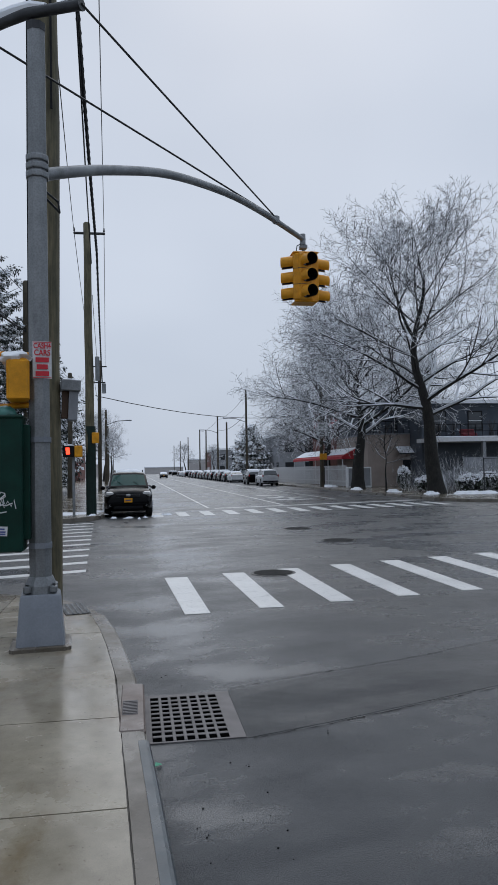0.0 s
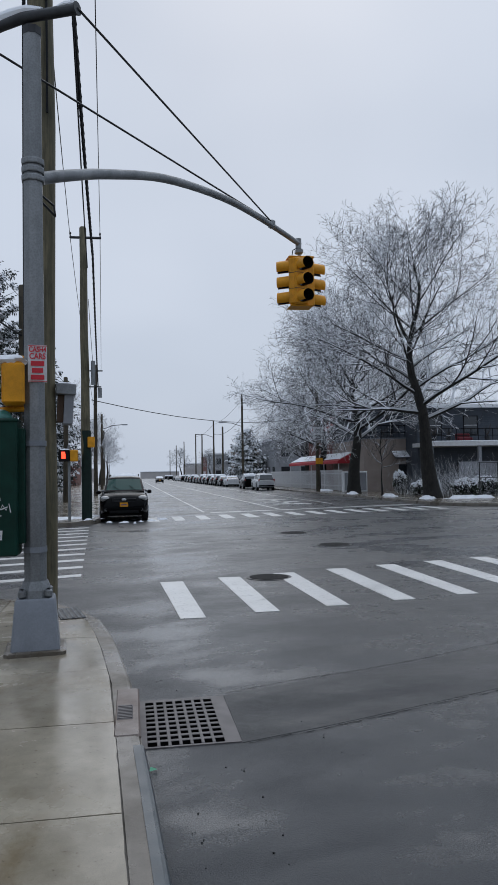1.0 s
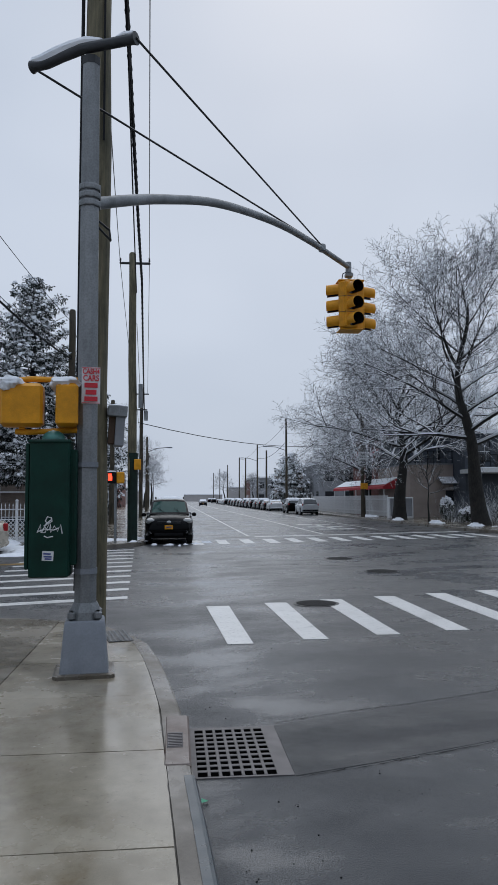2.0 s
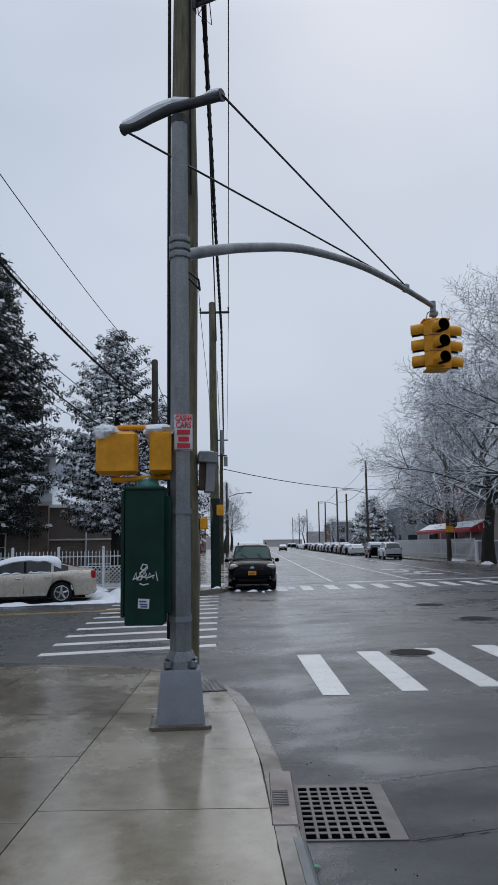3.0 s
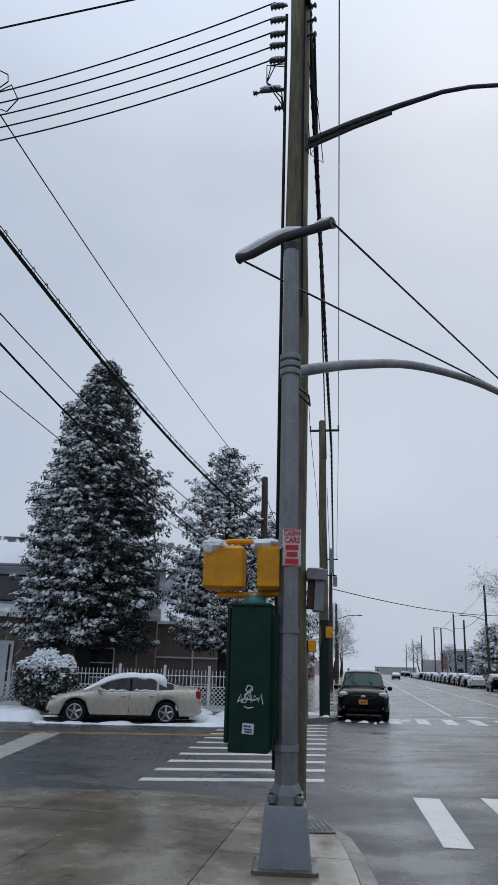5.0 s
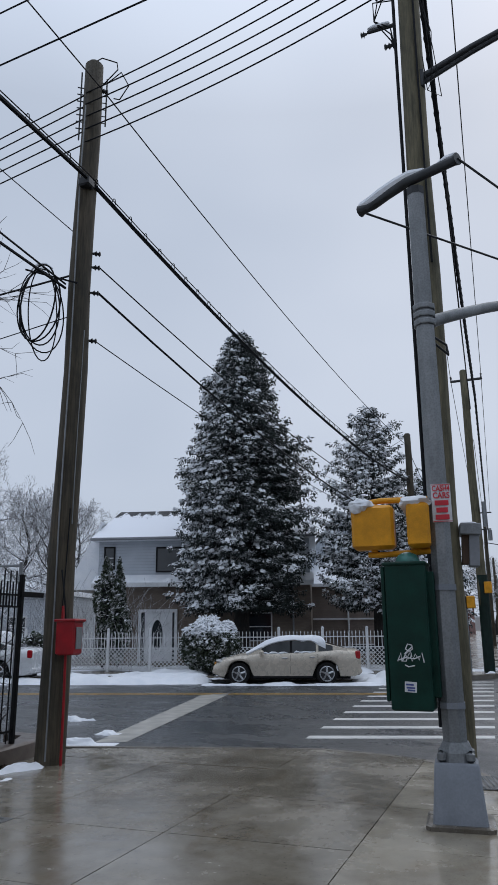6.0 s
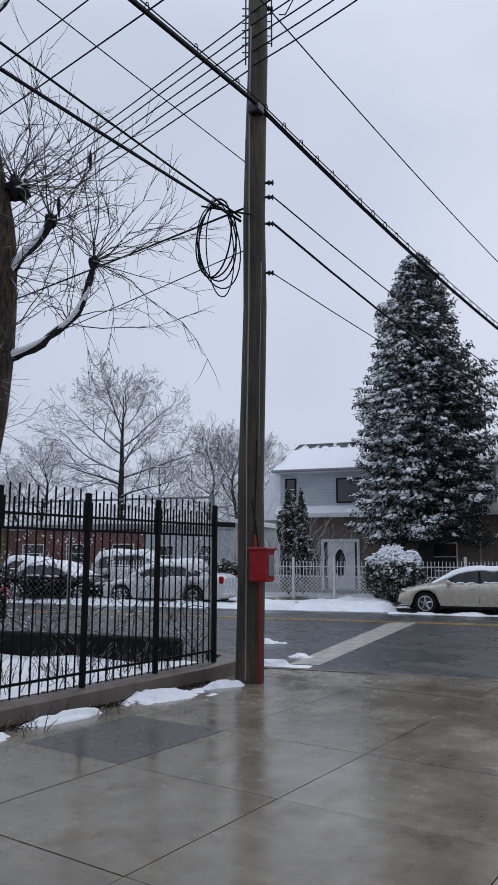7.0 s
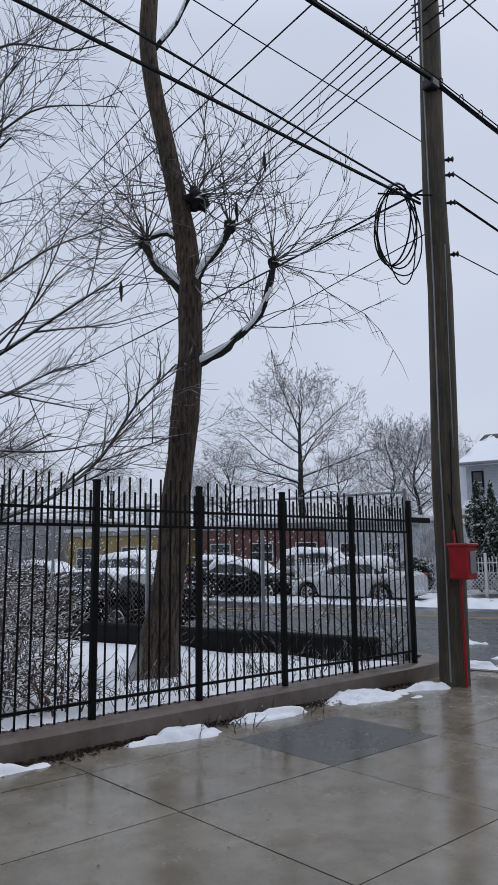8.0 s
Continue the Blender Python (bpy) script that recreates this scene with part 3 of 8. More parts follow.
for x, y, r in ((2.35, 10.9, 0.38), (4.7, 19.55, 0.42), (4.88, 15.85, 0.42)):
    root = thing("manhole_cover", (x, y, 0), "round dark iron manhole cover in the road", "manhole", "manhole covers")
    part("frame", Mesh().tube([(0, 0, 0), (0, 0, 0.008)], r, 28), STEEL_DARK, root)
    part("lid", Mesh().tube([(0, 0, 0.004), (0, 0, 0.014)], r * 0.86, 28), RUBBER, root)
    for i in range(-3, 4):
        h = math.sqrt(max(0.0, (r * 0.75) ** 2 - (i * r * 0.2) ** 2))
        part("rib", Mesh().box((i * r * 0.2 - 0.012, -h, 0.012), (i * r * 0.2 + 0.012, h, 0.017)), RUBBER, root)

# ---- drain grate ----
def drain(x0, y0, x1, y1):
    root = thing("drain_grate", (x0, y0, 0), "square cast-iron storm drain grate at the kerb", "drain")
    w, d = x1 - x0, y1 - y0
    # no depth below the road: a matte black sheet paints the hole's darkness
    part("pit_shade", Mesh().box((0.012, 0.008, 0.001), (w - 0.015, d - 0.02, 0.004)), HOLE_SHADE, root, "flat black sheet standing in for the dark drain hole")
    nx, ny = 7, 10
    part("frame", Mesh().box((-0.035, -0.01, 0), (0.02, d + 0.03, 0.007)).box((w - 0.02, -0.01, 0), (w + 0.085, d + 0.03, 0.007)).box((0.02, d - 0.03, 0), (w - 0.02, d + 0.03, 0.007)).box((0.02, -0.01, 0), (w - 0.02, 0.012, 0.007)), CAST_IRON, root, "worn grey iron frame")
    for i in range(1, nx):
        x = 0.02 + (w - 0.04) * i / nx
        part("bar", Mesh().soft_box((x - 0.011, 0.012, 0.003), (x + 0.011, d - 0.03, 0.010), 0.003), CAST_IRON, root)
    for j in range(1, ny):
        y = 0.012 + (d - 0.042) * j / ny
        part("cross_bar", Mesh().soft_box((0.02, y - 0.017, 0.003), (w - 0.02, y + 0.017, 0.0095), 0.003), CAST_IRON, root)

drain(0.17, 3.6, 0.71, 4.56)
single("litter", Mesh().add([(0.19, 3.21, 0.012), (0.235, 3.215, 0.02), (0.24, 3.25, 0.008), (0.2, 3.255, 0.022)], [(0, 1, 2, 3), (3, 2, 1, 0)]), plain("green_plastic", (0.02, 0.3, 0.16), 0.4), "scrap of green plastic litter in the gutter", "litter")

# ---- traffic signal pole ----
PX, PY = -0.78, 5.87

def octagon(r, z, turn=0.0):
    return [(r * math.cos(turn + math.pi * (2 * j + 1) / 8), r * math.sin(turn + math.pi * (2 * j + 1) / 8), z) for j in range(8)]

def squarish(h, z, k=0.35):
    c = h * (1 - k * 0.4)
    return [(-c, -h, z), (c, -h, z), (h, -c, z), (h, c, z), (c, h, z), (-c, h, z), (-h, c, z), (-h, -c, z)]

sp = thing("signal_pole", pose(PX, PY, 0.15, 0, 0, 5), "grey galvanised octagonal traffic signal pole on a painted base", "signal pole")
part("footing", Mesh().loft([squarish(0.27, -0.01), squarish(0.27, 0.03), squarish(0.25, 0.04)]), KERB, sp, "rough grout footing")
part("base", Mesh().loft([squarish(0.218, 0.03, 0.2), squarish(0.213, 0.06, 0.2), squarish(0.178, 0.47, 0.25), squarish(0.165, 0.49, 0.25)]), BASE_PAINT, sp, "tapered grey-blue painted base", True)
part("collar", Mesh().loft([octagon(0.16, 0.48), octagon(0.15, 0.56), octagon(0.125, 0.62), octagon(0.115, 0.64)]), STEEL, sp, "cast collar")
for a in range(4):
    c = Vector((math.cos(a * math.pi / 2 + 0.78), math.sin(a * math.pi / 2 + 0.78), 0)) * 0.165
    part("bolt_cover", Mesh().soft_box(c + Vector((-0.035, -0.035, 0.485)), c + Vector((0.035, 0.035, 0.58)), 0.025), STEEL, sp, "", True)
part("shaft", Mesh().loft([octagon(0.107, 0.5), octagon(0.086, 5.86)]), STEEL, sp)
part("cap", Mesh().loft([octagon(0.09, 5.8), octagon(0.09, 5.88), octagon(0.05, 5.9)]), STEEL_DARK, sp)
for z in (0.9, 1.88):
    part("strap", Mesh().loft([octagon(0.113, z), octagon(0.113, z + 0.05)]), BASE_PAINT, sp, "pale steel strap")
for z in (4.38, 4.46, 4.54):
    part("clamp", Mesh().loft([octagon(0.108, z), octagon(0.112, z + 0.01), octagon(0.112, z + 0.045), octagon(0.108, z + 0.055)]), STEEL, sp)
inv = sp.matrix_world.inverted()
AD = Vector((0.6, 0.8, 0))
def arm(a, z):
    return inv @ (Vector((PX, PY, 0)) + AD * a + Vector((0, 0, z)))
arm_pts = [arm(a, z) for a, z in ((0.08, 4.60), (0.5, 4.78), (1.13, 5.02), (2.23, 5.36), (3.62, 5.59), (4.84, 5.66), (6.3, 5.66))]
fine = []
for i in range(len(arm_pts) - 1):
    p0, p1, p2, p3 = arm_pts[max(i - 1, 0)], arm_pts[i], arm_pts[i + 1], arm_pts[min(i + 2, len(arm_pts) - 1)]
    for k in range(5):
        t = k / 5
        fine.append(0.5 * ((2 * p1) + (p2 - p0) * t + (2 * p0 - 5 * p1 + 4 * p2 - p3) * t * t + (3 * p1 - p0 - 3 * p2 + p3) * t ** 3))
fine.append(arm_pts[-1])
part("mast_arm", Mesh().tube(fine, [0.062 - 0.02 * i / len(fine) for i in range(len(fine))], 12), STEEL, sp, "curved steel mast arm", True)
part("arm_end", Mesh().tube([arm(6.26, 5.56), arm(6.26, 5.74)], 0.05, 10), STEEL, sp, "", True)
part("arm_bracket", Mesh().tube([arm(0.1, 4.45), arm(0.28, 4.40), arm(0.3, 4.3), arm(0.12, 4.38)], 0.012, 6), STEEL_DARK, sp, "loop of steel rod")
L, R = inv @ Vector((-1.40, 6.15, 6.08)), inv @ Vector((-0.33, 5.55, 6.06))
part("guy_bar", Mesh().tube([L.lerp(R, k) + Vector((0, 0, h)) for k, h in ((0, 0), (0.03, 0), (0.15, -0.01), (0.3, 0.02), (0.5, 0.045), (0.75, 0.02), (0.97, 0), (1, 0))], [0.066, 0.052, 0.05, 0.052, 0.054, 0.052, 0.052, 0.064], 10), STEEL_DARK, sp, "steel cross bar for the guy rods", True)
snow_pts = [L.lerp(R, k) + Vector((0, 0, 0.05 + h)) for k, h in ((0.01, 0), (0.1, -0.01), (0.25, 0.02), (0.4, 0.045), (0.55, 0.05), (0.68, 0.02))]
part("snow_cap", Mesh().tube(snow_pts, [0.045, 0.06, 0.065, 0.06, 0.055, 0.03], 8), SNOW, sp, "snow lying on the bar", True)
part("snow_cap", Mesh().tube([L.lerp(R, k) + Vector((0, 0, 0.05)) for k in (0.82, 0.9, 0.98)], [0.025, 0.045, 0.03], 8), SNOW, sp, "snow lying on the bar", True)
tip = arm(5.22, 5.72)
for e in (L, R):
    part("guy_rod", Mesh().tube([e, e.lerp(tip, 0.5), tip], 0.0125, 6), STEEL_DARK, sp)
part("guy_lug", Mesh().soft_box(tip - Vector((0.05, 0.05, 0.1)), tip + Vector((0.05, 0.05, 0.03)), 0.02), STEEL, sp)

# ---- traffic signal on the arm ----
def signal_head(root, m, name="signal_head"):
    h = part(name, Mesh().soft_box((-0.125, -0.06, -0.40), (0.125, 0.12, 0.40), 0.025, m), YELLOW, root, "yellow three-lamp signal head")
    for k, z in enumerate((0.27, 0.0, -0.27)):
        v = Mesh()
        outer = [(0.108 * math.cos(a), 0.108 * math.sin(a)) for a in [math.pi * (-0.28 + 1.56 * j / 16) for j in range(17)]]
        rings = [[(x, -0.06, z + y) for x, y in outer], [(x, -0.27, z + y - 0.015) for x, y in outer], [(x * 0.94, -0.27, z + y * 0.94 - 0.015) for x, y in outer], [(x * 0.94, -0.06, z + y * 0.94) for x, y in outer]]
        v.loft(rings, False, False, m)
        part("visor", v, YELLOW, h, "", True)
        part("lens", Mesh().tube([m @ Vector((0, -0.055, z)), m @ Vector((0, -0.075, z))], 0.098, 18), LENS, h, "unlit dark lens")
        part("visor_inside", Mesh().loft([[(x * 0.93, -0.268, z + y * 0.93 - 0.015) for x, y in outer], [(x * 0.93, -0.07, z + y * 0.93) for x, y in outer]], False, False, m), BLACK, h, "black visor lining")
    for z in (0.135, -0.135):
        part("seam", Mesh().box((-0.128, -0.062, z - 0.004), (0.128, 0.1, z + 0.004), m), STEEL_DARK, h)

SC = Vector((2.97, 10.87, 4.98))
ts = thing("traffic_signal", SC, "yellow hanging traffic signal with three-way heads", "traffic signal")
signal_head(ts, pose(-0.11, -0.02, 0, 0, 0, -108))
signal_head(ts, pose(0.0, -0.1, 0, 0, 0, 17))
signal_head(ts, pose(0.2, 0.12, 0, 0, 0, 100))
part("top_plate", Mesh().soft_box((-0.2, -0.13, 0.4), (0.25, 0.22, 0.43), 0.012), YELLOW, ts)
part("bottom_plate", Mesh().soft_box((-0.18, -0.13, -0.43), (0.22, 0.2, -0.405), 0.012), YELLOW, ts)
part("hanger", Mesh().tube([(0.02, 0.02, 0.42), (0.02, 0.02, 0.6)], 0.028, 10), STEEL, ts)
part("hanger_clamp", Mesh().soft_box((-0.05, -0.04, 0.5), (0.08, 0.08, 0.58), 0.015), STEEL, ts)
part("drip_loop", Mesh().tube([(0.02, 0, 0.62), (-0.1, -0.02, 0.55), (-0.12, -0.02, 0.44), (-0.02, 0, 0.42)], 0.009, 6), CABLE, ts)

# ---- control cabinet, pedestrian signals, flyer on the pole ----
cb = thing("control_cabinet", (-1.09, 5.77, 1.04), "dark green steel signal control cabinet strapped to the pole", "cabinet")
part("body", Mesh().soft_box((-0.165, -0.15, 0.0), (0.185, 0.17, 1.22), 0.012), GREEN, cb)
part("door", Mesh().soft_box((-0.205, -0.13, 0.07), (-0.172, 0.16, 1.2), 0.008), GREEN, cb)
part("lid", Mesh().soft_box((-0.185, -0.165, 1.2), (0.195, 0.18, 1.235), 0.012), GREEN, cb)
part("dome", Mesh().blob((0.02, 0.0, 1.24), (0.11, 0.11, 0.09), 8), TEAL, cb, "teal glass dome on top", True)
part("snow_cap", Mesh().blob((0.0, -0.03, 1.27), (0.06, 0.05, 0.05), 6, 0.3), SNOW, cb, "", True)
part("mount", Mesh().soft_box((0.17, -0.05, 0.1), (0.24, 0.1, 1.15), 0.01), GREEN, cb)
tag = [((-0.05, 0.40), (-0.02, 0.46), (0.02, 0.49), (0.03, 0.44), (0.0, 0.42), (-0.03, 0.46), (0.04, 0.52)),
       ((-0.09, 0.40), (-0.06, 0.47), (-0.055, 0.40), (-0.02, 0.4), (0.01, 0.47), (0.03, 0.4), (0.06, 0.46), (0.09, 0.41), (0.115, 0.47), (0.13, 0.39)),
       ((-0.08, 0.41), (-0.02, 0.43), (0.05, 0.42), (0.1, 0.44)), ((-0.03, 0.37), (0.0, 0.355), (0.05, 0.365)),
       ((-0.02, 0.5), (0.0, 0.54), (0.035, 0.53), (0.04, 0.5), (0.01, 0.48), (-0.02, 0.5))]
for line in tag:
    part("scrawl", Mesh().tube([(x, -0.152, z) for x, z in line], 0.0055, 5), WHITE, cb, "white scrawled paint marks")
st = part("sticker", Mesh().box((-0.055, -0.1535, 0.15), (0.045, -0.151, 0.235), Matrix.Rotation(0.06, 4, "Y")), WHITE, cb, "small white and blue sticker")
for z, a, b in ((0.21, -0.045, 0.02), (0.185, -0.04, 0.03), (0.165, -0.03, 0.03)):
    part("ink_bar", Mesh().box((a, -0.1555, z - 0.006), (b, -0.153, z + 0.008), Matrix.Rotation(0.06, 4, "Y")), BLUE_INK, st)

def walk_signal(x0, x1, turn, y=5.78, hood=True):
    w = (x1 - x0) / 2
    root = thing("pedestrian_signal", pose((x0 + x1) / 2, y, 2.40, 0, 0, turn), "yellow pedestrian signal box capped with snow", "pedestrian signal", "pedestrian signals")
    part("housing", Mesh().soft_box((-0.19, -0.1, 0.0), (0.19, 0.1, 0.40), 0.03), YELLOW, root, "", True)
    if hood:
        part("hood", Mesh().soft_box((-0.18, 0.1, 0.02), (0.18, 0.26, 0.39), 0.02), BLACK, root)
    part("hinge", Mesh().tube([(0.0, 0, -0.02), (0, 0, 0.42)], 0.03, 8), YELLOW, root)
    part("snow_cap", Mesh().blob((-0.1, -0.03, 0.405), (0.12, 0.12, 0.06), 12, 0.35, 3), SNOW, root, "melting snow cap", True)
    part("snow_cap", Mesh().blob((-0.14, -0.1, 0.38), (0.06, 0.04, 0.055), 10, 0.35, 5), SNOW, root, "melting snow cap", True)
    if not hood:
        part("snow_cap", Mesh().blob((0.07, -0.02, 0.41), (0.13, 0.13, 0.06), 12, 0.35, 8), SNOW, root, "melting snow cap", True)

walk_signal(-1.55, -1.17, 4)
walk_signal(-1.06, -0.86, -84, 5.84, False)
br = thing("signal_bracket", (-1.0, 5.8, 2.36), "yellow pipe bracket holding the pedestrian signals", "bracket")
part("pipe", Mesh().tube([(-0.42, 0, 0.475), (-0.3, 0, 0.49), (0.16, 0.05, 0.49)], 0.027, 10), YELLOW, br)
part("pipe", Mesh().tube([(-0.42, 0, 0.0), (-0.3, 0, -0.005), (0.16, 0.05, 0.02)], 0.027, 10), YELLOW, br)

def letters(text, size, m, material, parent, name="lettering"):
    cu = bpy.data.curves.new(name, "FONT")
    cu.body = text
    cu.size = size
    cu.align_x = "CENTER"
    cu.extrude = 0.0008
    cu.offset = size * 0.025
    tmp = new("tmp_text", cu)
    bpy.context.view_layer.update()
    me = bpy.data.meshes.new_from_object(tmp)
    bpy.data.objects.remove(tmp)
    me.transform(m)
    me.name = name
    me.materials.clear()
    return part(name, me, material, parent)

fl = thing("flyer", pose(-0.738, 5.768, 2.62, 0, 0, 10), "red and white paper flyer taped to the pole", "flyer")
part("paper", Mesh().add([(x, 0.004 * math.cos(x * 20) - (0.012 if abs(x) > 0.07 else 0) * -1, z) for z in (0, 0.345) for x in (-0.085, -0.04, 0, 0.04, 0.085)], [(i, i + 1, i + 6, i + 5) for i in range(4)]), WHITE, fl)
letters("CASH4", 0.052, pose(0, -0.004, 0.28, 90) @ Matrix.Diagonal((0.98, 1.35, 1, 1)), RED_INK, fl)
letters("CARS", 0.06, pose(0, -0.004, 0.215, 90) @ Matrix.Diagonal((1.0, 1.25, 1, 1)), RED_INK, fl)
for z, w in ((0.15, 0.06), (0.085, 0.05), (0.022, 0.06)):
    part("ink_bar", Mesh().box((-w, -0.006, z), (w, -0.003, z + 0.045)), RED_INK, fl, "red printed bar")
for z in (0.333, 0.004):
    part("border", Mesh().box((-0.083, -0.005, z), (0.083, -0.003, z + 0.006)), RED_INK, fl)

# ---- wooden utility poles ----
def utility_pole(base, top, r0, r1, mat, label, group="utility poles"):
    base, top = Vector(base), Vector(top)
    root = thing("utility_pole", base, label, "utility pole", group)
    pts = [Vector((0, 0, 0)).lerp(top - base, k / 8) + Vector((0.012 * math.sin(k * 2.1), 0.012 * math.cos(k * 1.7), 0)) * (0 < k < 8) for k in range(9)]
    part("shaft", Mesh().tube([pts[0] - Vector((0, 0, 0.02))] + pts[1:] + [pts[-1] + Vector((0, 0, 0.05))], [r0 + (r1 - r0) * k / 8 for k in range(9)] + [r1 * 0.7], 18), mat, root, "", True)
    return root

def insulator(root, p, d, n=3):
    d = Vector(d)
    pts, rad = [Vector(p)], [0.012]
    for i in range(n):
        for k, r in ((0.0, 0.022), (0.02, 0.045), (0.035, 0.022)):
            pts.append(Vector(p) + d * (0.06 + i * 0.05 + k))
            rad.append(r)
    return part("insulator", Mesh().tube(pts, rad, 8), STEEL_DARK, root)

M = Vector((-0.86, 7.08, 0.15))
mp = utility_pole(M, (-0.82, 7.1, 11.2), 0.155, 0.13, WOOD_POLE, "greenish wooden utility pole with a street light at the corner")
part("conduit", Mesh().tube([(-0.165, -0.05, 0.6), (-0.16, -0.05, 5), (-0.15, -0.05, 8.6), (-0.14, -0.05, 10.3)], 0.022, 6), CABLE, mp, "black riser cable")
part("conduit", Mesh().tube([(0.1, -0.14, 5.6), (0.1, -0.13, 8), (0.12, -0.12, 10.8)], 0.014, 6), CABLE, mp, "black riser cable")
for z in (9.55, 9.8, 10.0, 10.25, 10.5, 10.75):
    insulator(mp, (-0.13, -0.02, z), (-1, 0, -0.05), 4)
    part("snow_cap", Mesh().blob((-0.27, -0.02, z + 0.035), (0.12, 0.035, 0.025), 5, 0.4, z), SNOW, mp, "", True)
part("bracket", Mesh().soft_box((-0.5, -0.05, 9.02), (-0.14, 0.0, 9.07), 0.015), STEEL_DARK, mp)
part("snow_cap", Mesh().blob((-0.35, -0.03, 9.09), (0.15, 0.04, 0.03), 6, 0.3, 4), SNOW, mp, "", True)
insulator(mp, (-0.5, -0.02, 9.03), (-0.6, 0, 0), 2)
insulator(mp, (-0.15, -0.02, 8.75), (-1, 0, 0), 2)
for k in range(3):
    part("jumper_wire", Mesh().tube([(-0.14, -0.05, 9.5 - 0.05 * k), (-0.28 - 0.06 * k, -0.08, 9.42), (-0.4, -0.06, 9.15), (-0.2, -0.05, 8.8 + 0.1 * k), (-0.15, -0.04, 8.6)], 0.009, 5), CABLE, mp)
for z in (9.9, 10.15, 10.4):
    insulator(mp, (0.13, -0.04, z), (1, -0.2, 0), 2)
for k in range(2):
    part("jumper_wire", Mesh().tube([(0.16, -0.1, 9.4), (0.3, -0.12, 8.7 - 0.2 * k), (0.26 + 0.1 * k, -0.12, 8.0 - 0.25 * k), (0.2, -0.1, 7.9), (0.17, -0.1, 8.4)], 0.006, 5), CABLE, mp)

sl = thing("street_light", (-0.72, 7.05, 8.3), "grey street light on a long upswept arm", "street light")
part("arm", Mesh().tube([(0, 0, 0), (0.6, -0.02, 0.23), (1.2, -0.04, 0.42), (1.75, -0.06, 0.56), (2.1, -0.07, 0.59), (2.75, -0.1, 0.54)], [0.05, 0.045, 0.038, 0.03, 0.028, 0.028], 10), STEEL_DARK, sl, "dark steel arm", True)
part("brace", Mesh().tube([(-0.02, 0, -0.09), (0.6, -0.02, 0.16), (1.1, -0.035, 0.33)], 0.03, 8), STEEL_DARK, sl, "", True)
part("bracket", Mesh().soft_box((-0.06, -0.06, -0.16), (0.03, 0.06, 0.1), 0.015), STEEL_DARK, sl)
part("lamp_head", Mesh().loft([[(x, y * w - 0.1, 0.52 + z) for y, z in ((-1, -0.02), (-0.8, 0.07), (0.8, 0.07), (1, -0.02), (0.6, -0.07), (-0.6, -0.07))] for x, w in ((2.72, 0.05), (2.85, 0.12), (3.3, 0.15), (3.45, 0.08))]), BASE_PAINT, sl, "flat grey lamp head")
part("photo_cell", Mesh().tube([(2.95, -0.1, 0.58), (2.95, -0.1, 0.68)], 0.035, 8), STEEL_DARK, sl)
part("snow_cap", Mesh().blob((2.95, -0.1, 0.69), (0.05, 0.05, 0.035), 6), SNOW, sl, "", True)

bx = thing("meter_box", pose(-0.635, 7.1, 2.32, 0, 3, 8), "grey metal box with snow on its lid mounted on the pole", "metal box")
part("body", Mesh().soft_box((0.0, -0.11, 0.0), (0.1, 0.11, 0.36), 0.006), GREY_WALL, bx)
part("hood", Mesh().soft_box((-0.09, -0.14, 0.32), (0.12, 0.14, 0.44), 0.008), STEEL, bx)
part("bracket", Mesh().soft_box((-0.07, -0.06, 0.02), (0.0, 0.06, 0.33), 0.006), plain("rusty_wood", (0.09, 0.055, 0.035), 0.8), bx, "brown bracket")
part("snow_cap", Mesh().blob((0.01, 0, 0.445), (0.1, 0.12, 0.02), 6, 0.3), SNOW, bx, "", True)

W = Vector((-5.72, 7.2, 0.15))
wp = utility_pole(W, (-5.63, 7.26, 10.2), 0.185, 0.138, WOOD_OLD, "weathered grey wooden utility pole with cable coil")
part("riser", Mesh().tube([(0.06, -0.18, 0.05), (0.07, -0.175, 1.5), (0.06, -0.165, 3), (0.09, -0.16, 5), (0.08, -0.14, 8), (0.1, -0.13, 9.2)], 0.010, 6), STEEL, wp, "grounding wire moulding")
part("riser", Mesh().tube([(0.15, -0.12, 1.8), (0.17, -0.09, 2.9), (0.17, -0.09, 3.1)], 0.007, 6), CABLE, wp, "black riser cable")
part("riser", Mesh().tube([(0.18, -0.05, 2.9), (0.185, -0.04, 4.2), (0.2, -0.02, 5.6)], 0.008, 5), STEEL, wp, "thin pale wire")
for i in range(7):
    z = 9.05 + i * 0.12
    part("pin", Mesh().tube([(0.17, 0.11, z), (0.27, 0.175, z)], 0.008, 5), STEEL_DARK, wp)
    part("pin", Mesh().tube([(-0.02, -0.02, z - 0.15), (-0.1, -0.075, z - 0.15)], 0.01, 5), STEEL_DARK, wp)
part("rack", Mesh().tube([(0.26, 0.17, 9.0), (0.26, 0.17, 9.85)], 0.012, 5), STEEL_DARK, wp)
part("rack", Mesh().tube([(-0.055, -0.045, 8.7), (-0.055, -0.045, 9.9)], 0.012, 5), STEEL_DARK, wp)
for z in (9.72, 6.95, 6.73, 6.33, 5.6):
    insulator(wp, (0.16, 0.1, z - 0.1), (0.826, 0.564, 0), 2)
part("clamp", Mesh().soft_box((0.08, -0.2, 7.8), (0.26, -0.02, 7.94), 0.02), STEEL_DARK, wp)
part("top_wire", Mesh().tube([(0.05, 0.0, 10.05), (0.25, 0.02, 10.12), (0.5, 0.05, 9.98), (0.52, 0.05, 9.85), (0.3, 0, 9.6)], 0.01, 5), CABLE, wp, "looped jumper wire")
